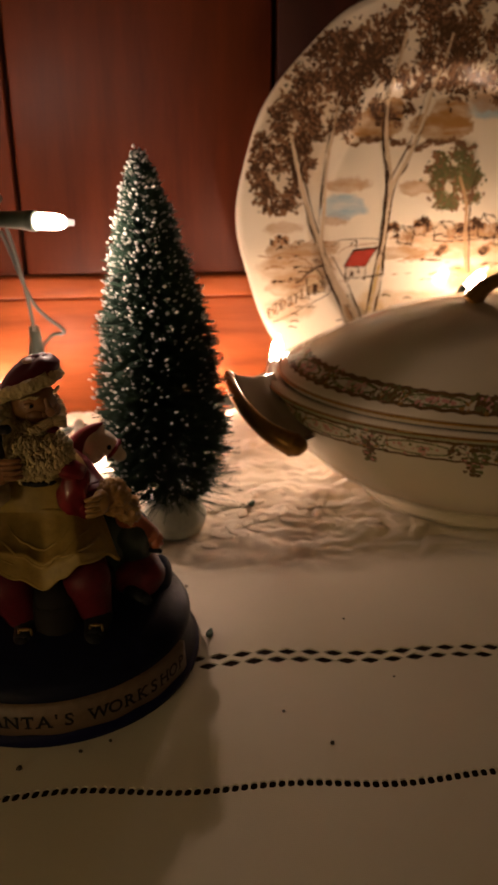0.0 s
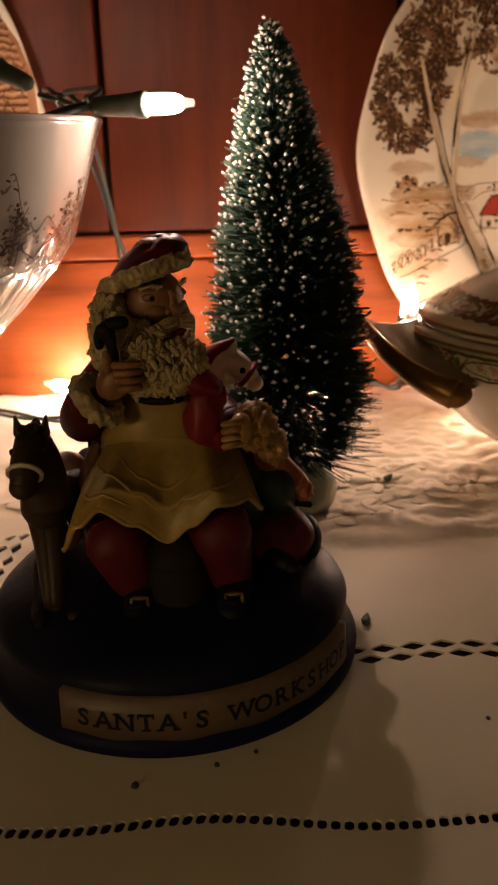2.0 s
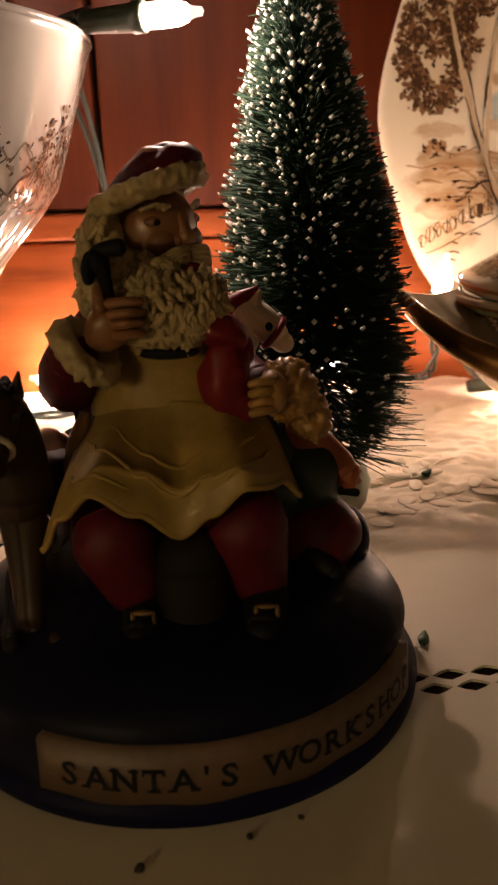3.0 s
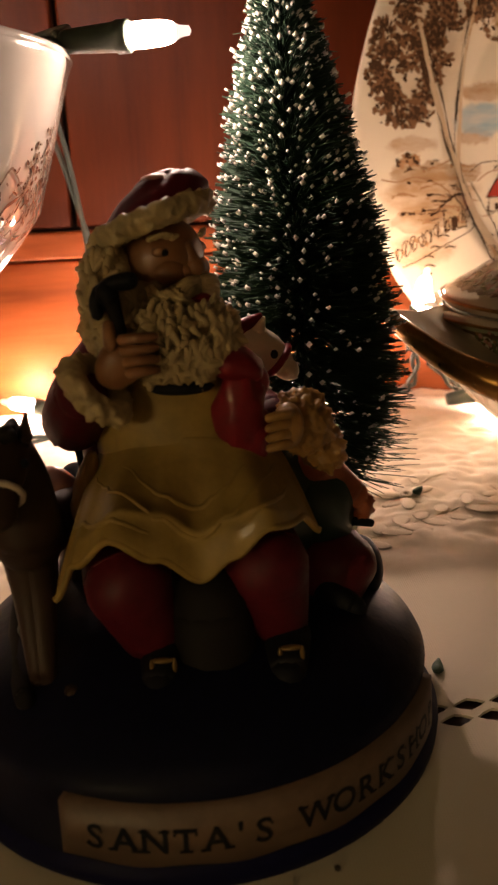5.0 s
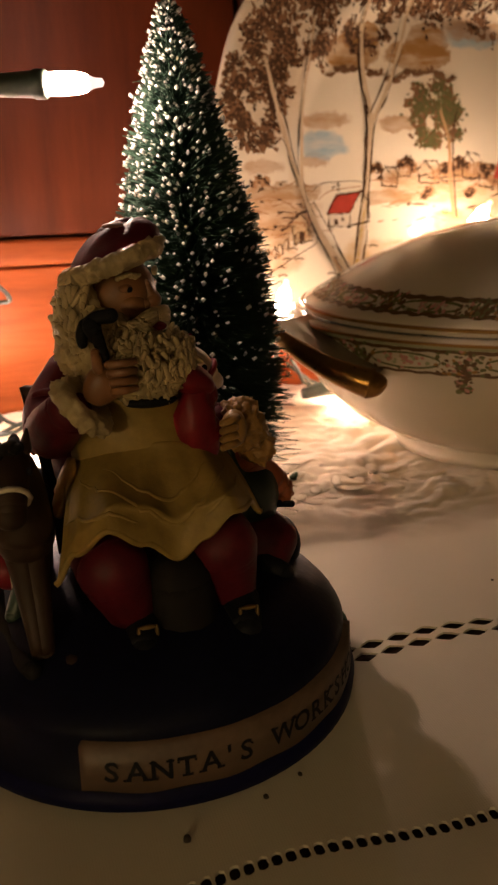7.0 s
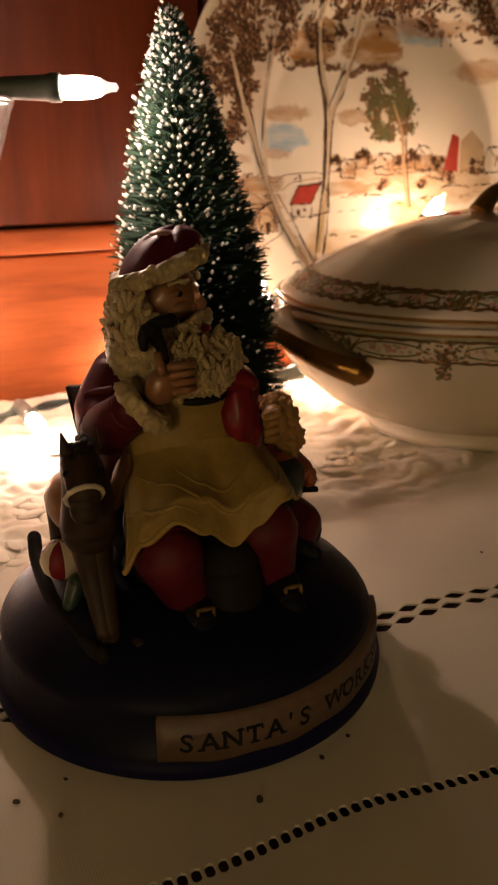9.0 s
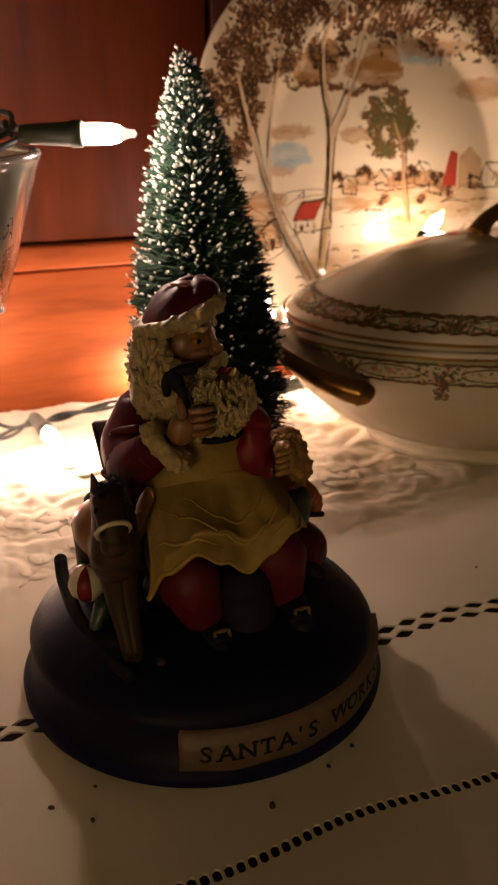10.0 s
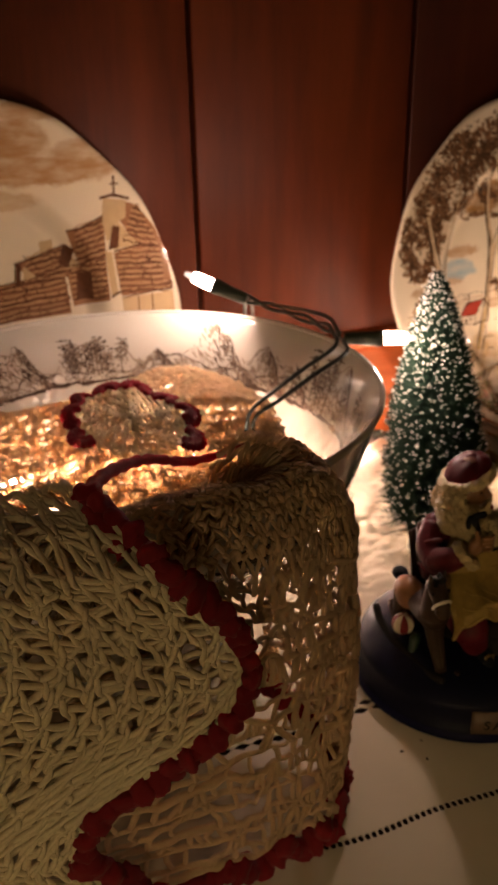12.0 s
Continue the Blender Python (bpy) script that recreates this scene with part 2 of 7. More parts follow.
def lathe(profile, seg=96, cx=0.0, cy=0.0, ratio=1.0, wave=None, bm=None, mat=0):
    """Turns (radius, height) pairs round the z axis; ratio: the depth of an oval against its width; wave(angle, radius, height) -> radius factor."""
    bm = bm or bmesh.new()
    rings = []
    for r, z in profile:
        if r < 1e-6:
            rings.append([bm.verts.new((cx, cy, z))])
            continue
        ring = []
        for i in range(seg):
            a = 2 * math.pi * i / seg
            k = wave(a, r, z) if wave else 1.0
            ring.append(bm.verts.new((cx + r * k * math.cos(a), cy + r * k * ratio * math.sin(a), z)))
        rings.append(ring)
    for a, b in zip(rings, rings[1:]):
        for i in range(seg):
            j = (i + 1) % seg
            if len(a) == 1 and len(b) == 1:
                continue
            if len(a) == 1:
                f = bm.faces.new((a[0], b[j], b[i]))
            elif len(b) == 1:
                f = bm.faces.new((a[i], a[j], b[0]))
            else:
                f = bm.faces.new((a[i], a[j], b[j], b[i]))
            f.material_index = mat
    return bm


def smooth_path(points, steps=8):
    """Catmull-Rom points through the given ones."""
    p = [Vector(q) for q in points]
    p = [2 * p[0] - p[1]] + p + [2 * p[-1] - p[-2]]
    out = []
    for a, b, c, d in zip(p, p[1:], p[2:], p[3:]):
        for i in range(steps):
            t = i / steps
            out.append(0.5 * ((2 * b) + (c - a) * t + (2 * a - 5 * b + 4 * c - d) * t * t + (3 * b - a - 3 * c + d) * t ** 3))
    return out + [p[-2]]


def tube(points, radius, sides=8, bm=None, mat=0, taper=None, closed=False):
    bm = bm or bmesh.new()
    pts = [Vector(p) for p in points]
    n = len(pts)
    rings, side = [], None
    for i, p in enumerate(pts):
        if closed:
            d = pts[(i + 1) % n] - pts[i - 1]
        else:
            d = pts[min(i + 1, n - 1)] - pts[max(i - 1, 0)]
        d = d.normalized() if d.length > 1e-9 else Vector((0, 0, 1))
        if side is None:
            side = d.orthogonal().normalized()
        side = side - d * side.dot(d)
        side = side.normalized() if side.length > 1e-6 else d.orthogonal().normalized()
        up = d.cross(side)
        r = radius * (taper(i / max(1, n - 1)) if taper else 1.0)
        rings.append([bm.verts.new(p + r * (math.cos(2 * math.pi * k / sides) * side + math.sin(2 * math.pi * k / sides) * up)) for k in range(sides)])
    pairs = list(zip(rings, rings[1:])) + ([(rings[-1], rings[0])] if closed else [])
    for a, b in pairs:
        for k in range(sides):
            bm.faces.new((a[k], a[(k + 1) % sides], b[(k + 1) % sides], b[k])).material_index = mat
    if not closed:
        bm.faces.new(rings[0][::-1]).material_index = mat
        bm.faces.new(rings[-1]).material_index = mat
    return bm


def blob(bm, center, radii, mat=0, turn=(0, 0, 0), seg=14, rings=9, lump=0.0, lump_size=300.0):
    """An ellipsoid, with lumps where they are asked for."""
    m = pose(*center, *turn)
    rr = []
    for j in range(rings + 1):
        th = math.pi * j / rings
        if j in (0, rings):
            rr.append([bm.verts.new(m @ Vector((0, 0, radii[2] * math.cos(th))))])
            continue
        ring = []
        for i in range(seg):
            a = 2 * math.pi * i / seg
            v = Vector((radii[0] * math.sin(th) * math.cos(a), radii[1] * math.sin(th) * math.sin(a), radii[2] * math.cos(th)))
            w = m @ v
            if lump:
                w = w + (w - Vector(center)) * lump * noise.noise(w * lump_size)
            ring.append(bm.verts.new(w))
        rr.append(ring)
    for a, b in zip(rr, rr[1:]):
        for i in range(seg):
            j = (i + 1) % seg
            if len(a) == 1:
                f = bm.faces.new((a[0], b[i], b[j]))
            elif len(b) == 1:
                f = bm.faces.new((a[i], b[0], a[j]))
            else:
                f = bm.faces.new((a[i], b[i], b[j], a[j]))
            f.material_index = mat
    return bm


def box(bm, x0, x1, y0, y1, z0, z1, bevel=0.0, mat=0):
    made = bmesh.ops.create_cube(bm, size=1.0)
    for v in made["verts"]:
        v.co = Vector(((x0 + x1) / 2 + v.co.x * (x1 - x0), (y0 + y1) / 2 + v.co.y * (y1 - y0), (z0 + z1) / 2 + v.co.z * (z1 - z0)))
    faces = {f for v in made["verts"] for f in v.link_faces}
    for f in faces:
        f.material_index = mat
    if bevel:
        edges = list({e for v in made["verts"] for e in v.link_edges})
        bmesh.ops.bevel(bm, geom=edges, offset=bevel, segments=2, affect="EDGES", profile=0.5)
    return bm


def patch(bm, surface, outline, lift=0.00025, mat=0):
    """A small flat print on a surface: a fan over an outline in the surface's own (u, v)."""
    cu, cv = sum(p[0] for p in outline) / len(outline), sum(p[1] for p in outline) / len(outline)
    mid = [((p[0] + cu) / 2, (p[1] + cv) / 2) for p in outline]
    c = bm.verts.new(surface(cu, cv, lift))
    a = [bm.verts.new(surface(u, v, lift)) for u, v in mid]
    b = [bm.verts.new(surface(u, v, lift)) for u, v in outline]
    n = len(outline)
    for i in range(n):
        j = (i + 1) % n
        bm.faces.new((c, a[i], a[j])).material_index = mat
        bm.faces.new((a[i], b[i], b[j], a[j])).material_index = mat


def field(bm, surface, outline, lift=0.00025, mat=0, inside=None):
    """A larger print that follows the surface closely."""
    ring = [(a[0] + (b[0] - a[0]) * k / 6, a[1] + (b[1] - a[1]) * k / 6) for a, b in zip(outline, outline[1:] + outline[:1]) for k in range(6)]
    cu, cv = sum(p[0] for p in ring) / len(ring), sum(p[1] for p in ring) / len(ring)
    rows = [[bm.verts.new(surface(cu + (u - cu) * t, cv + (v - cv) * t, lift)) for u, v in ring] for t in (0.12, 0.3, 0.45, 0.6, 0.72, 0.84, 0.92, 1.0)]
    n = len(ring)
    bm.faces.new(rows[0]).material_index = mat
    for a, b in zip(rows, rows[1:]):
        for i in range(n):
            bm.faces.new((a[i], b[i], b[(i + 1) % n], a[(i + 1) % n])).material_index = mat


def blot(bm, surface, u, v, size, rnd, mat=0, flat=1.0, turn=0.0, points=7, lift=0.00025):
    """An uneven daub of colour."""
    out = []
    for i in range(points):
        a = 2 * math.pi * i / points
        r = size * rnd.uniform(0.55, 1.15)
        x, y = r * math.cos(a), r * math.sin(a) * flat
        out.append((u + x * math.cos(turn) - y * math.sin(turn), v + x * math.sin(turn) + y * math.cos(turn)))
    patch(bm, surface, out, lift, mat)


def stroke(bm, surface, pts, width, mat=0, lift=0.0003, end=None, straight=False):
    """A painted line through (u, v) points, with a width that runs to `end`."""
    path = [Vector((p[0], p[1], 0)) for p in pts]
    path = [a.lerp(b, k / 4) for a, b in zip(path, path[1:]) for k in range(4)] + [path[-1]] if straight else smooth_path(path, 6)
    end = width if end is None else end
    last = None
    for i, p in enumerate(path):
        d = (path[min(i + 1, len(path) - 1)] - path[max(i - 1, 0)]).normalized()
        w = width + (end - width) * i / (len(path) - 1)
        s = Vector((-d.y, d.x, 0)) * w / 2
        pair = (bm.verts.new(surface(p.x + s.x, p.y + s.y, lift)), bm.verts.new(surface(p.x - s.x, p.y - s.y, lift)))
        if last:
            bm.faces.new((last[0], last[1], pair[1], pair[0])).material_index = mat
        last = pair


def sketch(bm, surface, pts, width, rnd, mat=0, lift=0.0005, end=None, keep=0.82):
    """A hand-drawn line: broken dashes of uneven weight that waver about a path."""
    path = smooth_path([(p[0], p[1], 0) for p in pts], 10)
    end, i = width if end is None else end, 0
    while i < len(path) - 2:
        n = min(len(path) - 1 - i, rnd.randint(4, 13))
        if n >= 2 and rnd.random() < keep:
            fat, off, last = rnd.uniform(0.55, 1.7), rnd.gauss(0, 0.35) * width, None
            for k in range(n + 1):
                p = path[i + k]
                d = (path[min(i + k + 1, len(path) - 1)] - path[max(i + k - 1, 0)]).normalized()
                s = Vector((-d.y, d.x, 0))
                w = (width + (end - width) * (i + k) / len(path)) * fat * (0.25 + 0.75 * math.sin(math.pi * (k + 0.4) / (n + 0.8)))
                q = p + s * (off + rnd.gauss(0, 0.12) * width)
                pair = (bm.verts.new(surface(q.x + s.x * w / 2, q.y + s.y * w / 2, lift)), bm.verts.new(surface(q.x - s.x * w / 2, q.y - s.y * w / 2, lift)))
                if last:
                    bm.faces.new((last[0], last[1], pair[1], pair[0])).material_index = mat
                last = pair
        i += n + rnd.randint(-2, 2) if n > 3 else n
        i = max(i, 1)


# ---- the panelled wall, the sideboard and the room ----
WALL = 0.489

back = thing("wall_north", 0, WALL, 0, "reddish lacquered wooden panelling behind the table", "wall", kind="structure")
bm = box(bmesh.new(), -1.1, 1.6, WALL + 0.012, WALL + 0.05, -0.9, 1.6)
under("backing", bm, M_TABLE, back, smooth=False)
edges_x = [-0.117 + 0.1495 * i for i in range(-4, 6)]
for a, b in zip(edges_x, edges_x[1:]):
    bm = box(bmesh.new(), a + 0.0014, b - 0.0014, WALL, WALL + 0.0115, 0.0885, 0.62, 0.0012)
    # right-hand boards get the darkened copy: light falloff put into the colour
    under("panel", bm, M_PANEL_SHADED if a > 0 else M_PANEL, back)
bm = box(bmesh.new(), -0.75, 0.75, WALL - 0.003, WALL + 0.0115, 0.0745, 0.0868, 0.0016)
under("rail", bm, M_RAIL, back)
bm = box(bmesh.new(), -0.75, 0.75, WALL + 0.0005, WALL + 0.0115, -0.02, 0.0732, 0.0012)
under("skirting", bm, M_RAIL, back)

board = thing("sideboard", 0, 0.2, -0.9, "dark wooden sideboard under a white tablecloth", "sideboard")
bm = box(bmesh.new(), -0.75, 0.75, -0.02, WALL - 0.002, -0.04, -0.0022, 0.004)
under("top", bm, M_TABLE, board)
bm = box(bmesh.new(), -0.72, 0.72, 0.01, WALL - 0.004, -0.9, -0.041, 0.003)
under("body", bm, M_TABLE, board)

room_wall = [("wall_south", (-1.1, 1.6, -2.45, -2.4)), ("wall_west", (-1.15, -1.1, -2.4, WALL + 0.05)), ("wall_east", (1.6, 1.65, -2.4, WALL + 0.05))]
for name, (x0, x1, y0, y1) in room_wall:
    tagged(part(name, box(bmesh.new(), x0, x1, y0, y1, -0.9, 1.6), M_PLASTER, None, smooth=False), "plain plastered room wall", "wall", kind="structure")
tagged(part("floor", box(bmesh.new(), -1.15, 1.65, -2.45, WALL + 0.05, -0.95, -0.9), M_TABLE, None, smooth=False), "dark wooden floor", "floor", kind="structure")
tagged(part("ceiling", box(bmesh.new(), -1.15, 1.65, -2.45, WALL + 0.05, 1.6, 1.65), M_PLASTER, None, smooth=False), "plain room ceiling", "ceiling", kind="structure")
lamp = thing("wall_lamp", -1.1, -1.15, 0.42, "wall lamp with dark opaque shade and warm bulb", "lamp")
bm = lathe([(0.090, 0.333), (0.092, 0.333), (0.060, 0.48), (0.0, 0.482), (0.0, 0.479), (0.058, 0.477), (0.090, 0.333)], 48, -1.0, -1.15)
under("shade", bm, M_SHADE, lamp, "dark opaque shade")
under("bulb", blob(bmesh.new(), (-1.0, -1.15, 0.343), (0.012, 0.012, 0.012), 0, (0, 0, 0), 20, 12), M_LAMP, lamp, "small warm bulb")
under("bracket", tube([(-1.099, -1.15, 0.49), (-1.06, -1.15, 0.51), (-1.0, -1.15, 0.51), (-1.0, -1.15, 0.48)], 0.006, 10), M_GILT, lamp)

# added lamp out of view; its uneven rim casts the cloth's shadow edge
pendant = thing("added_pendant_lamp", 0.0, -1.5, 1.6, "unseen pendant lamp added to light the front of the table", "lamp")
bm = lathe([(0.450, 0.914), (0.452, 0.914), (0.30, 1.28), (0.03, 1.36), (0.0, 1.36), (0.0, 1.357), (0.03, 1.357), (0.298, 1.277), (0.450, 0.914)], 180, 0.0, -1.5, 1.0, lambda a, r, z: 1 + (0.0016 * noise.noise(Vector((math.cos(a) * 60, math.sin(a) * 60, 0))) if r > 0.4 else 0))
under("shade", bm, M_SHADE, pendant, "wide dark shade whose rim keeps light off the back of the cloth")
under("cord", tube([(0.0, -1.5, 1.36), (0.0, -1.5, 1.599)], 0.004, 8), M_WIRE, pendant)
under("bulb", blob(bmesh.new(), (0.0, -1.5, 1.22), (0.003, 0.003, 0.003), 0, (0, 0, 0), 12, 8), M_ADDED_PENDANT, pendant, "small bright bulb")

# ---- tablecloth ----


def cloth_at(x, y, z=0.0):
    """The cloth's rest place: the drawn-thread rows wander a little, and the back is rumpled."""
    sway = 0.0011 * math.sin(x * 95 + 0.6) + 0.0007 * math.sin(x * 41 + y * 60)
    soft = 0.00035 * noise.noise(Vector((x * 30, y * 30, 0)))
    far = max(0.0, min(1.0, (y - 0.285) / 0.05))
    folds = far * 0.0032 * abs(noise.noise(Vector((x * 38 + y * 16, y * 62 - x * 14, 3.0))))
    folds += far * 0.0018 * abs(noise.noise(Vector((x * 110, y * 120, 7.0))))
    band = max(0.0, 1 - abs(y - 0.345) / 0.055) * (1.0 if x > -0.02 else 0.7)
    wind = Vector((x * 120 + 1.2 * noise.noise(Vector((x * 60, y * 60, 0))), y * 190, 11.0))
    folds += band * 0.0016 * max(0.0, 0.42 - abs(noise.noise(wind))) * (0.5 + abs(noise.noise(Vector((x * 45, y * 70, 5.0)))))
    x += 0.09 * (y - 0.245) * math.exp(-((x + 0.136) / 0.03) ** 2) * max(0.0, min(1.0, (y - 0.2) / 0.03))
    return Vector((x, y + sway * max(0.0, min(1.0, (0.46 - y) / 0.05)), z + soft + folds - 0.0006))


def hole_cell(bm, x0, x1, y0, y1, half_x, half_y, square=0.0, skew=0.0):
    """A cell of cloth with a hole: a lozenge, or with square > 0 a blunter slot."""
    cx, cy = (x0 + x1) / 2, (y0 + y1) / 2
    hx, hy = half_x * (x1 - x0), half_y * (y1 - y0)
    hole = []
    for i in range(8):
        a = math.pi * i / 4
        k = 1.0 if i % 2 == 0 else 0.5 / 0.7071 + square * 0.45
        hole.append((cx + hx * math.cos(a) * k + skew * hy * math.sin(a), cy + hy * math.sin(a) * k))
    rim = [(x1, cy), (x1, y1), (cx, y1), (x0, y1), (x0, cy), (x0, y0), (cx, y0), (x1, y0)]
    a = [bm.verts.new(cloth_at(*p)) for p in rim]
    b = [bm.verts.new(cloth_at(*p)) for p in hole]
    for i in range(8):
        j = (i + 1) % 8
        bm.faces.new((a[i], a[j], b[j], b[i]))


tablecloth = thing("tablecloth", 0, 0.2, -0.002, "cream cotton tablecloth with drawn-thread hemstitching spread on the sideboard", "tablecloth")
LEFT, RIGHT = -0.55, 0.42


def strip(bm, x0, x1, y0, y1, nx, ny):
    g = [[bm.verts.new(cloth_at(x0 + (x1 - x0) * i / nx, y0 + (y1 - y0) * j / ny)) for i in range(nx + 1)] for j in range(ny + 1)]
    for j in range(ny):
        for i in range(nx):
            bm.faces.new((g[j][i], g[j][i + 1], g[j + 1][i + 1], g[j + 1][i]))


bm = bmesh.new()
CELLS = 114
w = (RIGHT - LEFT) / CELLS
strip(bm, LEFT, RIGHT, -0.04, 0.1648, CELLS * 6, 24)
strip(bm, LEFT, RIGHT, 0.1696, 0.2236, CELLS * 6, 9)
strip(bm, LEFT, -0.1412, 0.2326, 0.486, 130, 84)
strip(bm, -0.1316, 0.16, 0.2326, 0.43, 290, 196)
strip(bm, -0.1316, 0.16, 0.43, 0.486, 290, 24)
strip(bm, 0.16, RIGHT, 0.2326, 0.486, 90, 84)
for i in range(CELLS * 3):
    x = LEFT + w / 3 * i
    hole_cell(bm, x, x + w / 3, 0.1648, 0.1696, 0.40, 0.34, 0.9, 0.14)
for i in range(CELLS):
    x = LEFT + w * i
    hole_cell(bm, x, x + w, 0.2281, 0.2326, 0.46, 0.46, 0.2)
    hole_cell(bm, x + w / 2, x + w * 1.5, 0.2236, 0.2281, 0.46, 0.46, 0.2)
n = 9
h = 0.00845
strip(bm, -0.1412, -0.1316, 0.2326 + n * h, 0.486, 4, 60)
for i in range(n):
    y = 0.2326 + h * i
    hole_cell(bm, -0.1364, -0.1316, y, y + h, 0.40, 0.42, 0.1)
    hole_cell(bm, -0.1412, -0.1364, y, y + h, 0.40, 0.30, 0.1)
bmesh.ops.remove_doubles(bm, verts=bm.verts, dist=1e-6)
ob = under("cloth", bm, M_CLOTH, tablecloth)
sol = ob.modifiers.new("thickness", "SOLIDIFY")
sol.thickness, sol.offset = 0.0007, -1
split = ob.modifiers.new("crisp_rims", "EDGE_SPLIT")
split.split_angle = radians(40)

rnd = random.Random(11)


def flower_relief(bm, cx, cy, size, petals=6, turn=0.0):
    """Raised satin-stitch petals round an eyelet."""
    for i in range(petals):
        a = turn + 2 * math.pi * i / petals + rnd.uniform(-0.15, 0.15)
        r = size * rnd.uniform(0.48, 0.58)
        p = cloth_at(cx + r * math.cos(a), cy + r * math.sin(a), 0.0002)
        blob(bm, p, (size * 0.46, size * 0.22, 0.0008), 0, (rnd.uniform(-3, 3), rnd.uniform(-3, 3), math.degrees(a)), 18, 8, 0.12, 300)
    ring = [cloth_at(cx + 0.12 * size * math.cos(2 * math.pi * k / 10), cy + 0.12 * size * math.sin(2 * math.pi * k / 10), 0.0003) for k in range(10)]
    tube(ring, 0.0009, 5, bm, closed=True)


for x, y, size, petals, turn in ((-0.056, 0.3985, 0.024, 10, 0.2), (0.006, 0.345, 0.012, 6, 0.5), (0.044, 0.346, 0.012, 6, 0.1), (-0.088, 0.345, 0.014, 7, 0.9), (-0.20, 0.42, 0.02, 8, 0.0)):
    bm = bmesh.new()
    flower_relief(bm, x, y, size, petals, turn)
    under("embroidered_flower", bm, M_CLOTH, tablecloth, "raised satin-stitch flower")


def scroll_relief(bm, path, size):
    """A low running scroll: a flat cord with broad satin leaves in pairs, sunk into the cloth."""
    q = smooth_path([(x, y, 0) for x, y in path], 8)
    tube([cloth_at(p.x, p.y, -0.0002) for p in q], 0.0005, 8, bm)
    for i in range(2, len(q) - 2, 3):
        d = (q[i + 1] - q[i - 1]).normalized()
        for way in (-1, 1):
            lean = math.atan2(d.y, d.x) + way * rnd.uniform(0.6, 1.0)
            r = size * rnd.uniform(0.40, 0.55)
            p = cloth_at(q[i].x + r * math.cos(lean), q[i].y + r * math.sin(lean), 0.0)
            blob(bm, p, (size * 0.48, size * rnd.uniform(0.20, 0.28), 0.00038), 0, (rnd.uniform(-3, 3), rnd.uniform(-3, 3), math.degrees(lean)), 18, 8, 0.12, 300)


for path, size in ((((-0.022, 0.314), (-0.002, 0.322), (0.020, 0.332), (0.046, 0.336), (0.075, 0.332), (0.105, 0.324)), 0.011), (((-0.020, 0.345), (0.004, 0.352), (0.026, 0.366)), 0.009),
                   (((-0.155, 0.330), (-0.132, 0.342), (-0.108, 0.350), (-0.082, 0.344)), 0.012), (((-0.115, 0.300), (-0.098, 0.318), (-0.078, 0.322)), 0.010)):
    bm = bmesh.new()
    scroll_relief(bm, path, size)
    under("embroidered_scroll", bm, M_CLOTH, tablecloth, "low scrolling embroidery of satin-stitch leaves")

# ---- plates leaning on the panelling ----
R_PLATE = 0.1245


def plate_depth(r):
    if r < 0.071:
        return -0.0178
    if r < 0.087:
        t = (r - 0.071) / 0.016
        return -0.0178 + 0.0112 * t * t * (3 - 2 * t)
    t = (r - 0.087) / (R_PLATE - 0.087)
    return -0.0066 + 0.0066 * t ** 1.25


def plate_edge(a):
    return 1.0 + 0.006 * math.cos(12 * a) + 0.004 * math.cos(6 * a + 0.7)


def make_plate(x, y, z, lean, label, glaze, s=1.0):
    """A dished plate with a wavy edge. Returns the thing and its face as a function of (u, v, lift)."""
    ob = thing("decorative_plate", x, y, z, label, "plate")
    right, up = Vector((1, 0, 0)), Vector((0, math.sin(radians(lean)), math.cos(radians(lean))))
    out = right.cross(up)

    def face(u, v, lift=0.0):
        r = math.hypot(u, v)
        k = plate_edge(math.atan2(v, u))
        return Vector((x, y, z)) + right * u * s + up * v * s + out * (plate_depth(min(r / k, R_PLATE)) + lift)

    bm = bmesh.new()
    radii = [0.0001, 0.02, 0.045, 0.066] + [0.070 + 0.0009 * k for k in range(25)] + [0.0945, 0.098, 0.104, 0.110, 0.116, 0.121, R_PLATE]
    rows = []
    seg = 144
    for r in radii + [R_PLATE + 0.0008] + radii[::-1]:
        rows.append((r, 0.0))
    front = len(radii)
    rings = []
    for n, (r, _) in enumerate(rows):
        ring = []
        for i in range(seg):
            a = 2 * math.pi * i / seg
            k = plate_edge(a) if r > 0.09 else 1 + (plate_edge(a) - 1) * max(0, (r - 0.07) / 0.02)
            d = plate_depth(min(r, R_PLATE))
            if n == front:
                d -= 0.0018
            elif n > front:
                d -= 0.0042
            ring.append(bm.verts.new(Vector((0, 0, 0)) + right * (s * r * k * math.cos(a)) + up * (s * r * k * math.sin(a)) + out * d))
        rings.append(ring)
    for a, b in zip(rings, rings[1:]):
        for i in range(seg):
            bm.faces.new((a[i], a[(i + 1) % seg], b[(i + 1) % seg], b[i]))
    part("dish", bm, glaze, ob)
    foot = bmesh.new()
    ring = [right * (0.062 * math.cos(2 * math.pi * i / 64)) + up * (0.062 * math.sin(2 * math.pi * i / 64)) + out * (-0.0215) for i in range(64)]
    tube(ring, 0.0016, 6, foot, closed=True)
    part("foot_ring", foot, M_PORCELAIN, ob)
    return ob, face


def mm(face):
    return lambda u, v, lift=0.0: face(u / 1000, v / 1000, lift)


def inside_plate(u, v, margin=2.0):
    return math.hypot(u, v) < 1000 * R_PLATE - margin


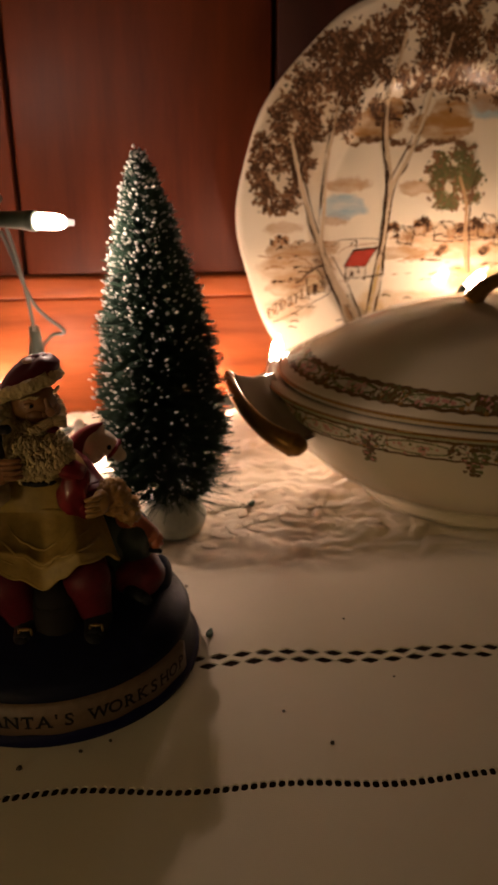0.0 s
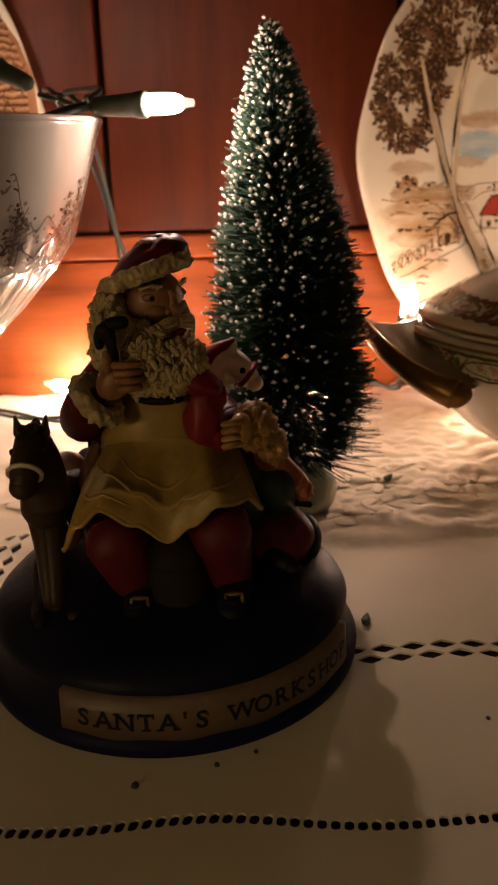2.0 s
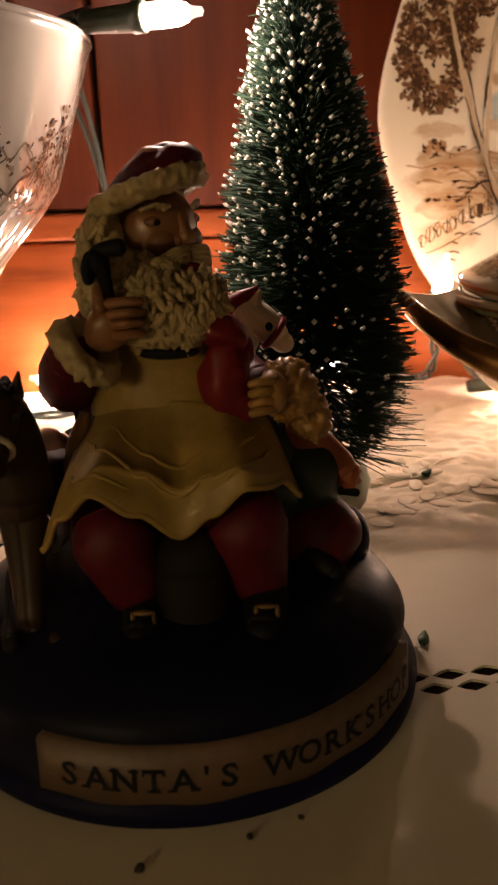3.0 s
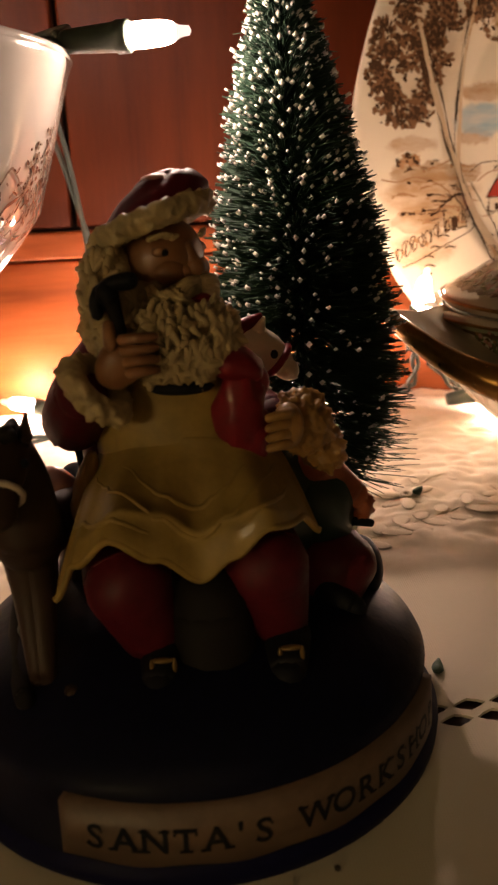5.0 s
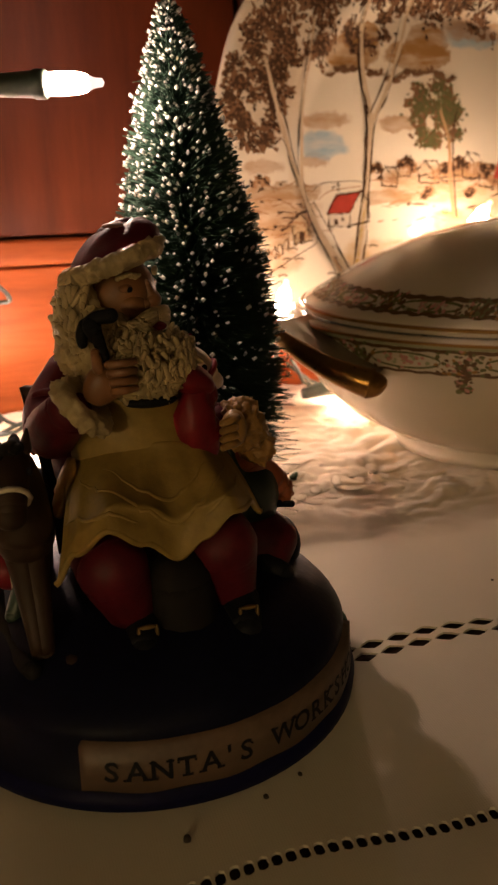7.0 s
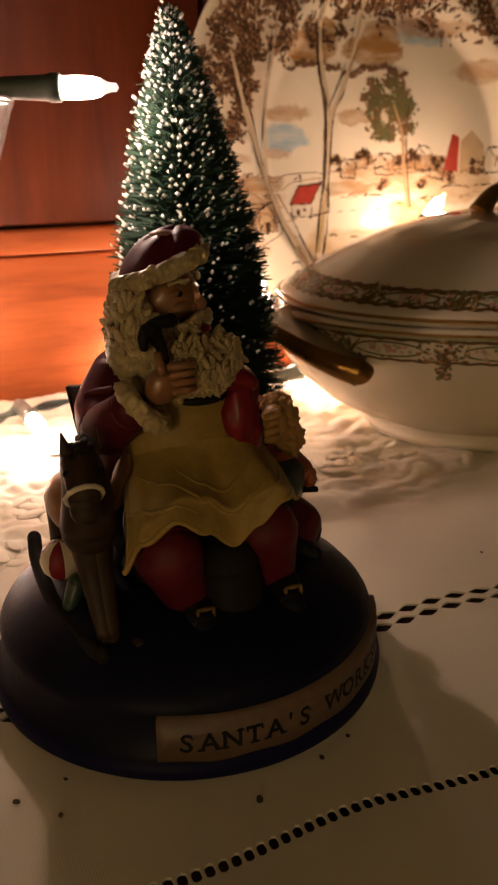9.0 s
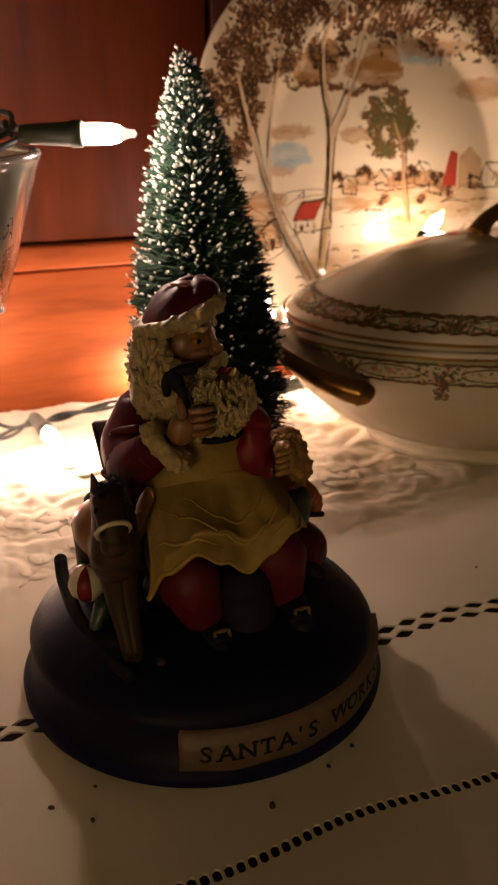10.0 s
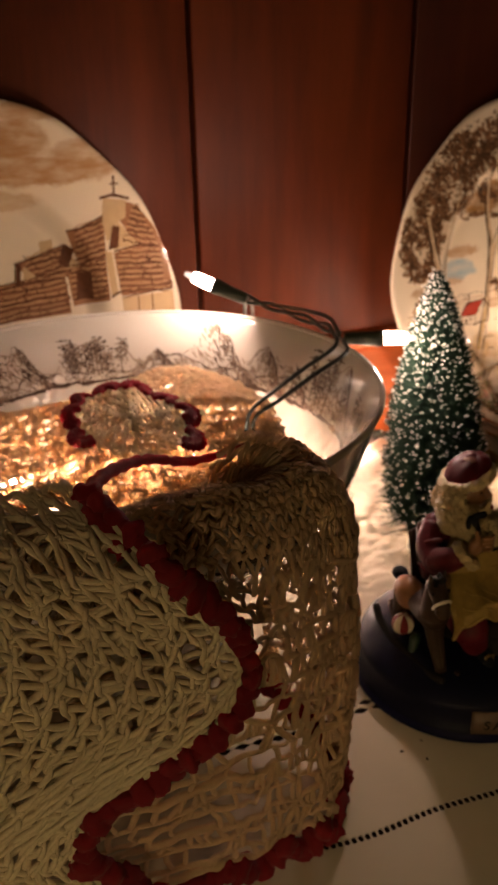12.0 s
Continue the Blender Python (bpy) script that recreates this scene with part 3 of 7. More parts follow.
def foliage(bm, face, cx, cy, rx, ry, count, rnd, mats=(0, 1)):
    """A crown of leaf daubs in clumps, dark over mid, with gaps and an uneven outline."""
    heads = []
    for _ in range(max(4, int(count / 6))):
        a, r = rnd.uniform(0, 2 * math.pi), rnd.random() ** 0.5
        heads.append((cx + rx * r * math.cos(a), cy + ry * r * math.sin(a)))
    spread = 0.13 * min(rx, ry) + 0.6
    for layer, mat, size, share in ((0, mats[1], 2.6, 2.6), (1, mats[0], 1.5, 3.0)):
        for _ in range(int(count * share)):
            hu, hv = rnd.choice(heads)
            u, v = hu + rnd.gauss(0, spread), hv + rnd.gauss(0, spread * 0.75) - 0.12 * spread * layer
            if inside_plate(u, v):
                blot(bm, face, u, v, size * rnd.uniform(0.5, 1.1), rnd, mat, 0.55, rnd.uniform(0, 3.1), 6, 0.00022 + 0.0001 * layer + rnd.uniform(0, 0.00006))


plate, face = make_plate(0.135, 0.4575, 0.1245, 10.0, "cream porcelain plate with sepia tree landscape, leaning on the panelling", M_TREE_PLATE)
pm = mm(face)
rnd = random.Random(3)
def printed(name, bm, mats, top, label="", kind=""):
    return under(name, bm, mats, top, label, kind=kind)


for name, outline, lift, mat in (("painted_roof", [(-62, -27), (-59, -22), (-56, -18.2), (-49, -17.4), (-42, -16.4), (-45, -21), (-49, -27)], 0.00033, M_ROOF), ("painted_roof", [(37, -12), (44, 8), (49, 6), (47, -13)], 0.00033, M_ROOF),
                                 ("painted_cottage", [(-49, -26), (-42, -16.5), (-38, -22), (-38, -32), (-49, -34), (-61, -34), (-61, -26)], 0.00028, M_PORCELAIN), ("painted_cottage", [(-86, -33), (-80, -28), (-75, -33), (-75, -41), (-85, -42)], 0.00028, M_PALE),
                                 ("painted_cottage", [(50, 4), (58, 10), (66, 2), (66, -12), (48, -13)], 0.00028, M_PALE)):
    bm = bmesh.new()
    field(bm, pm, outline, lift)
    printed(name, bm, mat, plate)
for w0, w1, mat, pts in (
    (11, 4.6, M_BARK, ((-56, -62), (-62, -48), (-69, -34), (-76, -16))), (4.6, 2, M_BARK, ((-76, -17), (-81, -4), (-88, 17), (-93, 36), (-95, 46))), (3.4, 1.6, M_BARK, ((-76, -16), (-74.5, 4), (-73, 30), (-68, 64))),
    (4, 1.6, M_TAN, ((-58, -60), (-64, -44), (-70, -31), (-76, -18))), (1.3, 0.8, M_TAN, ((-74.6, 4), (-73, 30), (-68, 62))),
    (1.6, 1.0, M_SEPIA, ((-61, -62), (-67, -46), (-74, -30), (-79, -15))), (1.2, 2.0, M_SEPIA, ((-79, -14), (-83.5, -2), (-90, 17), (-95, 34))), (1.0, 0.7, M_SEPIA, ((-77, -8), (-80, 0), (-86.4, 19), (-91, 36))),
    (1.1, 0.6, M_SEPIA, ((-51, -60), (-57, -44), (-64, -30), (-70, -20))), (2.0, 0.8, M_SEPIA, ((-77, -10), (-76.3, 4), (-74.6, 30), (-70, 60))), (0.9, 0.5, M_SEPIA, ((-57, -58), (-60, -50), (-65, -41))), (0.8, 0.4, M_SEPIA, ((-70, -28), (-73, -20), (-75, -10))),
    (5, 2.6, M_BARK, ((-47, -66), (-43, -40), (-38, -10), (-35, 18), (-38, 44), (-37, 70), (-30, 98))), (3, 1.8, M_BARK, ((-35, 16), (-25, 34), (-17, 54), (-11, 76), (-5, 98))),
    (2.4, 1.4, M_YELLOW, ((-48, -64), (-44, -44), (-40, -22))),
    (0.9, 0.6, M_SEPIA, ((-49.6, -62), (-45, -38), (-40, -10), (-37, 16), (-40.2, 44), (-39, 70), (-32, 96))), (1.1, 0.6, M_SEPIA, ((-42, -22), (-38.4, -4), (-37.4, 10))),
    (0.9, 0.5, M_SEPIA, ((-35, 22), (-27, 37), (-19, 56), (-13, 78))),
    (1.6, 1, M_SEPIA, ((-45, -62), (-40, -36), (-36, -8), (-33, 16), (-24, 33), (-15, 54))), (1.4, 0.8, M_SEPIA, ((-38, 4), (-37, 24), (-40, 46), (-38, 70))),
    (3.4, 2, M_TAN, ((12, -32), (11, -12), (10, 8), (6, 24))), (1.1, 0.7, M_SEPIA, ((14, -32), (13, -10), (13, 10), (16, 26)))):
    bm = bmesh.new()
    if mat is M_SEPIA:
        for weight in (0.75, 0.55, 0.40):
            sketch(bm, pm, [(u + rnd.uniform(-0.7, 0.7), v) for u, v in pts], w0 * weight, rnd, 0, 0.0005, w1 * weight, 0.72)
    else:
        stroke(bm, pm, [(u + rnd.uniform(-0.5, 0.5), v) for u, v in pts], w0 * 0.8, 0, 0.00042, w1 * 0.7)
    printed("painted_trunk", bm, mat, plate)
bm = bmesh.new()
for u0, u1, v in ((-62, -26, 42), (-26, 16, 40)):
    arcs = [(u0 + (u1 - u0) * k / 12, v + 4.0 * math.sin(math.pi * k / 12) - 2.2 * abs(math.sin(math.pi * k / 4))) for k in range(13)]
    for weight in (2.4, 1.6, 1.0):
        sketch(bm, pm, [(u, w + rnd.uniform(-0.6, 0.6)) for u, w in arcs], weight, rnd, 0, 0.00038, None, 0.85)
printed("painted_hill", bm, M_SEPIA_MID, plate, "brown scalloped foot of the painted hills")
bm = bmesh.new()
foliage(bm, pm, -76, 72, 25, 28, 300, rnd)
foliage(bm, pm, -101, 30, 17, 27, 200, rnd)
foliage(bm, pm, -54, 88, 12, 10, 60, rnd)
foliage(bm, pm, -8, 92, 46, 24, 430, rnd)
foliage(bm, pm, -36, 64, 13, 12, 70, rnd)
foliage(bm, pm, 50, 82, 30, 26, 160, rnd)
printed("painted_foliage", bm, [M_SEPIA, M_SEPIA_MID], plate, "dense dark brown painted leaves", "stuff")
bm = bmesh.new()
foliage(bm, pm, 4, 22, 16, 19, 170, rnd, (0, 2))
foliage(bm, pm, 92, 10, 16, 24, 120, rnd, (0, 1))
printed("painted_bush", bm, [M_GREENPRINT, M_SEPIA_MID, M_SEPIA_MID], plate, "olive brown painted tree", "stuff")
bm = bmesh.new()
for i in range(9):
    u, v = -108 + 3.9 * i, -52 + 1.9 * i
    stroke(bm, pm, [(u, v - 3), (u + 0.9 * rnd.uniform(-1, 1), v), (u + 0.4, v + rnd.uniform(2, 4))], 0.6)
for pts, w in ((((-62, -27), (-56, -18), (-42, -16.4)), 0.7), (((-49, -27), (-45, -21), (-42, -16.4), (-38, -22), (-38, -32)), 0.6), (((-61, -27), (-61, -34), (-49, -34), (-38, -32)), 0.8), (((-49, -27), (-49, -34)), 0.5), (((-62, -27), (-49, -27.4)), 0.6),
               (((-92, -36), (-86, -32), (-80, -27), (-72, -26)), 1.0), (((-75, -33), (-80, -28)), 0.8), (((-86, -33), (-85, -42), (-75, -41), (-75, -33)), 0.8), (((-72, -26), (-70, -34), (-71, -40)), 0.9), (((-58, -14.5), (-55, -12), (-55, -16)), 0.9)):
    for _ in range(2):
        sketch(bm, pm, [(a[0] + (b[0] - a[0]) * k / 3 + rnd.uniform(-0.4, 0.4), a[1] + (b[1] - a[1]) * k / 3 + rnd.uniform(-0.4, 0.4)) for a, b in zip(pts, pts[1:]) for k in range(4)], 0.75 * w, rnd)
for door in ([(-82, -41), (-82, -37), (-80, -36), (-79, -37), (-79, -41)], [(-58, -33), (-58, -30), (-56, -30), (-56, -33)], [(-54, -31), (-54, -29.4), (-52.4, -29.4), (-52.4, -31)]):
    field(bm, pm, door, 0.0005)
stroke(bm, pm, [(-114, -20), (-106, -21), (-98, -19), (-88, -22), (-82, -26)], 0.6, 1)
stroke(bm, pm, [(-98, -14), (-90, -15), (-82, -12), (-79, -10)], 0.6, 1)
stroke(bm, pm, [(-70, -16), (-64, -12), (-56, -11.4), (-46, -11), (-40, -12)], 0.35)
stroke(bm, pm, [(-66, -20), (-60, -16), (-50, -14.5), (-42, -14)], 0.5, 1)
for i in range(10):
    u, v = -107 + 3.7 * i + rnd.uniform(-1, 1), -51.5 + 1.7 * i + rnd.uniform(-1.2, 1.2)
    a, b, turn = rnd.uniform(1.2, 2.2), rnd.uniform(1.3, 3.0), rnd.uniform(0, 6)
    stroke(bm, pm, [(u + a * math.cos(0.75 * k + turn) * rnd.uniform(0.7, 1.2), v + b * math.sin(0.75 * k + turn) * rnd.uniform(0.7, 1.2)) for k in range(9)], 0.45)
    blot(bm, pm, u + rnd.uniform(-2, 2), v + rnd.uniform(-2, 2), rnd.uniform(0.8, 1.8), rnd, 1, 0.6, rnd.uniform(0, 3), 6, 0.0003)
stroke(bm, pm, [(-106, -58), (-98, -55), (-86, -49), (-72, -42), (-69, -36)], 0.45)
for u, v, w, h in ((-30, -14, 9, 6), (-20, -9, 7, 5), (-8, -13, 12, 7), (18, -11, 11, 8), (28, -16, 9, 6), (66, -14, 12, 9)):
    # cottages with a gable, a door and hatched shade
    for line in (((u, v), (u, v + h)), ((u + w, v), (u + w, v + h)), ((u - 1, v + h - 1), (u + w * 0.3, v + h * 1.6), (u + w * 0.6, v + h)), ((u + w * 0.3, v + h * 1.6), (u + w * 0.9, v + h * 1.5), (u + w + 1, v + h - 1)), ((u, v), (u + w, v - 0.5))):
        for _ in range(2):
            sketch(bm, pm, [(a[0] + (b[0] - a[0]) * k / 3, a[1] + (b[1] - a[1]) * k / 3) for a, b in zip(line, line[1:]) for k in range(4)], 0.6, rnd)
    for k in range(6):
        sketch(bm, pm, [(u + w * (0.62 + 0.06 * k), v + 0.5), (u + w * (0.64 + 0.06 * k), v + h * 0.5), (u + w * (0.66 + 0.06 * k), v + h)], 0.9, rnd, 1)
for k in range(46):
    # hedges, banks and furrows that run across the hill
    u, v = rnd.uniform(-38, 62), rnd.uniform(-34, -6)
    v -= 0.08 * abs(u - 10)
    w, bow = rnd.uniform(8, 22), rnd.uniform(-1.5, 2.5)
    sketch(bm, pm, [(u, v), (u + w * 0.4, v + bow), (u + w, v + rnd.uniform(-1, 1.5))], rnd.uniform(0.5, 1.5), rnd, rnd.choice((0, 1, 1)), 0.0004, 0.4, 0.7)
for u, v, r in ((-34, -6, 3), (-14, -4, 3.4), (8, -6, 3), (14, -4, 4), (32, -8, 4), (40, -14, 3), (-4, -18, 2.4), (24, -20, 2.6), (60, -10, 4)):
    foliage(bm, pm, u, v, r * 1.3, r, int(5 * r), rnd, (0, 1))
for _ in range(40):
    u, v = rnd.uniform(-112, -66), rnd.uniform(-40, -12)
    if inside_plate(u, v, 6):
        sketch(bm, pm, [(u, v), (u + 4, v + rnd.uniform(0, 1.6)), (u + 12, v + rnd.uniform(-1.4, 1.6))], rnd.uniform(0.6, 1.6), rnd, rnd.choice((0, 1, 1)), 0.0004, 0.4, 0.75)
foliage(bm, pm, -101, -13, 3.5, 3.5, 7, rnd, (0, 1))
for _ in range(20):
    u, v = rnd.uniform(-100, 50), rnd.uniform(-64, -40)
    if inside_plate(u, v, 8):
        stroke(bm, pm, [(u, v), (u + 2, v + 0.8), (u + 5, v)], 0.7)
printed("painted_linework", bm, [M_SEPIA, M_BRUSH], plate, "fine sepia drawn walls, fences and village", "stuff")

cottage_plate, face2 = make_plate(-0.2698, 0.4580, 0.1320, 10.0, "cream porcelain plate with brown tiled cottages, leaning behind the bowl", M_COTTAGE_PLATE, 1.038)


def p2(u, v, lift=0.0):
    return face2((u + 5.8) / 1038, (v - 5.6) / 1038, lift)


def inside2(u, v, margin):
    return inside_plate((u + 5.8) / 1.038, (v - 5.6) / 1.038, margin)



rnd = random.Random(8)
ROOFS = [[(98, 69), (104, 67), (113, 54), (119, 38), (103, 43), (93, 59)], [(88, 40), (103, 43), (119, 38), (121, 16), (106, 15), (90, 14)], [(62, 55), (70, 56), (84, 62), (84, 52), (83, 36), (68, 34)], [(60, 34), (83, 36), (83, 12), (62, 10)],
         [(30, 38), (44, 42), (60, 47), (68, 34), (60, 28), (40, 28)], [(8, 26), (24, 27), (59, 32), (60, 6), (8, 4)], [(-34, 2), (-22, 24), (8, 26), (10, 0)]]
for n, roof in enumerate(ROOFS):
    bm = bmesh.new()
    field(bm, p2, roof, 0.00022 + 0.00005 * n)
    printed("painted_roof", bm, M_TILE, cottage_plate, "brown tiled painted roof")
bm = bmesh.new()
for u0, u1, v0, v1, slope, inset in ((94, 117, 44, 67, -0.25, 9), (89, 120, 16, 40, -0.05, 1), (66, 84, 37, 60, 0.28, 1), (62, 83, 14, 34, 0.05, 0), (34, 64, 29, 43, 0.22, 4), (9, 59, 6, 27, 0.08, 0), (-30, 8, 4, 24, 0.0, 4)):
    v = v0
    while v < v1:
        k = (v - v0) / (v1 - v0)
        a, b = u0 + inset * k, u1 - inset * k
        pts = [(a + (b - a) * t / 8, v + slope * (b - a) * (t / 8 - 0.5) + rnd.uniform(-0.7, 0.7)) for t in range(9)]
        pts = [q for q in pts if inside2(*q, 2.5)]
        if len(pts) > 1:
            stroke(bm, p2, pts, rnd.uniform(0.6, 1.2), 0, 0.00065)
            stroke(bm, p2, [(x, y + 1.9) for x, y in pts if inside2(x, y + 1.9, 2.5)], rnd.uniform(0.5, 0.9), 1, 0.00062)
            for _ in range(int((b - a) / 7)):
                q = rnd.choice(pts)
                stroke(bm, p2, [(q[0] + rnd.uniform(-2, 2), q[1]), (q[0] + rnd.uniform(-2, 2), q[1] + 2.6)], 0.6, 0, 0.00066)
        v += 3.3
for pts, w in ((((83, 72), (91, 73.5), (100, 70.5)), 1.6), (((91.5, 72), (92, 84)), 1.2), (((89.5, 79.5), (94.5, 79.5)), 1.0), (((62, 55), (70, 56), (84, 62)), 1.0), (((88, 41), (103, 43.5), (112, 42)), 1.1), (((30, 38), (44, 42), (60, 47)), 0.9), (((84, 14), (89, 17)), 1.6),
               (((90, 13), (106, 15), (121, 17)), 0.8), (((60, 34), (83, 37)), 1.0), (((8, 26), (24, 27), (59, 32)), 0.9), (((99, 0), (100, 13)), 0.7), (((108, 1), (108, 14)), 0.7)):
    stroke(bm, p2, pts, w, 0, 0.0007, straight=True)
for dark in ([(89, 56), (93, 55), (91, 43), (85, 42)], [(56, 36), (60, 48), (66, 44), (62, 34)], [(29, 26), (31, 38), (34, 38), (32, 26)], [(64, 14), (66, 30), (74, 30), (74, 14)]):
    field(bm, p2, dark, 0.00075)
printed("painted_linework", bm, [M_TILE_LINE, M_TAN], cottage_plate, "sepia tile rows and outlines", "stuff")
bm = bmesh.new()
for pale, lift in (([(85, 72), (98, 70), (97, 60), (92, 58), (85, 46), (83, 60)], 0.0005), ([(92, 59), (103, 44), (88, 42)], 0.00052), ([(83, 41), (87, 41), (88, 17), (84, 15)], 0.00072), ([(46, 43), (46, 50), (54, 51), (54, 45)], 0.0006), ([(90, 13), (106, 14), (121, 15), (121, 1), (90, 0)], 0.0005),
                   ([(34, 28), (35, 37), (42, 30)], 0.0007), ([(62, 42), (68, 34), (62, 33)], 0.00072)):
    field(bm, p2, [q for q in pale if inside2(*q, 1)], lift)
printed("painted_chimney", bm, M_PALE, cottage_plate, "pale painted tower, gable and walls")

# ---- covered dish ----
TX, TY, TR = 0.145, 0.366, 0.719
BODY = [(0.0703, 0.0), (0.0759, 0.0012), (0.0763, 0.004), (0.0740, 0.0065), (0.0851, 0.011), (0.0999, 0.020), (0.1119, 0.031), (0.1207, 0.043), (0.1249, 0.053), (0.1258, 0.0595), (0.1263, 0.0615), (0.1249, 0.063)]
LID = [(0.1193, 0.0632), (0.1203, 0.0652), (0.1184, 0.0675), (0.1147, 0.0690), (0.1091, 0.0720), (0.0999, 0.0775), (0.0860, 0.0840), (0.0684, 0.0905), (0.0481, 0.0953), (0.0268, 0.0982), (0, 0.0992)]


def profile_radius(profile, z):
    for (r0, z0), (r1, z1) in zip(profile, profile[1:]):
        if z0 <= z <= z1 and z1 > z0:
            return r0 + (r1 - r0) * (z - z0) / (z1 - z0)
    return profile[-1][0] if z > profile[-1][1] else profile[0][0]


tureen = thing("covered_dish", TX, TY, 0, "oval cream porcelain covered dish with floral band and gilt handles", "tureen")
under("bowl", lathe(BODY + [(0.1165, 0.0628), (0.1147, 0.058), (0, 0.012)], 128, TX, TY, TR), M_DISH, tureen)
lid = under("lid", lathe(LID, 128, TX, TY, TR), M_DISH, tureen, "domed porcelain lid")


def dish_face(profile):
    def at(a, z, lift=0.0):
        r = profile_radius(profile, z) + lift
        return Vector((TX + r * math.cos(a), TY + r * TR * math.sin(a), z + lift * 0.4))
    return at


fb, fl = dish_face(BODY), dish_face(LID)


def ring_line(bm, at, z, r, mat=0):
    tube([at(2 * math.pi * i / 128, z, 0.0001) for i in range(128)], r, 5, bm, mat, closed=True)


bm = bmesh.new()
ring_line(bm, fb, 0.0612, 0.0007)
under("gilt_line", bm, M_GILT, tureen, "thin gilt lines")
bm = bmesh.new()
ring_line(bm, fl, 0.0655, 0.0008)
under("gilt_edge", bm, M_GILT, lid)
rnd = random.Random(21)


def garland(bm, at, z0, z1, drop, rnd):
    """A printed border: two rope lines, pink sprays and scroll medallions that hang below it. Slots: gilt, pink, green, dark."""
    mid, tall, count = (z0 + z1) / 2, z1 - z0, 16
    step = 2 * math.pi / count

    def rope(run, w, mat):
        last = None
        for a, z in run:
            pair = (bm.verts.new(at(a, z + w / 2, 0.00024)), bm.verts.new(at(a, z - w / 2, 0.00024)))
            if last:
                bm.faces.new((last[0], last[1], pair[1], pair[0])).material_index = mat
            last = pair

    for z, w in ((z0, 0.0011), (z1, 0.0014)):
        rope([(2 * math.pi * i / 384, z + 0.00025 * math.sin(i * 1.3)) for i in range(385)], w, 3)
    for i in range(count):
        a0, am = step * (i + 0.5), step * i
        for side in (-1, 1):
            rope([(a0 + step * 0.32 * math.cos(t * 0.1571), mid + side * tall * 0.33 * math.sin(t * 0.1571)) for t in range(21)], 0.0008, 4)
        for k in range(40):
            blot_az(bm, at, a0 + rnd.gauss(0, 0.12) * step, mid + rnd.gauss(0, 0.15) * tall, rnd.uniform(0.0006, 0.0013), rnd, rnd.choice((1, 1, 1, 2, 4)))
        for k in range(70):
            t = rnd.uniform(-0.22, 0.22)
            blot_az(bm, at, am + t * step, mid + rnd.uniform(-0.5, 0.5) * tall, rnd.uniform(0.0006, 0.0013), rnd, rnd.choice((0, 3, 3, 4, 4)))
        for k in range(90 if drop else 40):
            down = rnd.random() ** 0.8
            blot_az(bm, at, am + rnd.gauss(0, 0.085 * step * (1 - 0.7 * down)), z1 + 0.0012 - (tall + 0.0012 + drop) * down, rnd.uniform(0.0008, 0.0015), rnd, rnd.choice((3, 3, 4, 4, 1)))


def blot_az(bm, at, a, z, size, rnd, mat):
    out = []
    for i in range(6):
        t = 2 * math.pi * i / 6
        r = size * rnd.uniform(0.6, 1.2)
        out.append((a + r * math.cos(t) / 0.12, z + r * math.sin(t) * 0.7))
    patch(bm, at, out, 0.00022 + rnd.uniform(0, 0.0001), mat)


bm = bmesh.new()
garland(bm, fb, 0.0503, 0.0588, 0.0070, rnd)
under("floral_band", bm, [M_GILT, M_PINK, M_SAGE, M_SCROLL, M_GREENPRINT], tureen, "gilt and pink floral border", kind="stuff")
bm = bmesh.new()
garland(bm, fl, 0.0694, 0.0742, 0.0, rnd)
under("floral_band", bm, [M_GILT, M_PINK, M_SAGE, M_SCROLL, M_GREENPRINT], lid, "gilt and pink floral border", kind="stuff")
bm = bmesh.new()
last = None
for i in range(129):
    a = 2 * math.pi * i / 128
    pair = (bm.verts.new(fb(a, 0.0608, 0.0003)), bm.verts.new(fb(a, 0.0594, 0.0003)))
    if last:
        bm.faces.new((last[0], last[1], pair[1], pair[0]))
    last = pair
under("sage_band", bm, M_SAGE, tureen, "dull green band under the rim")
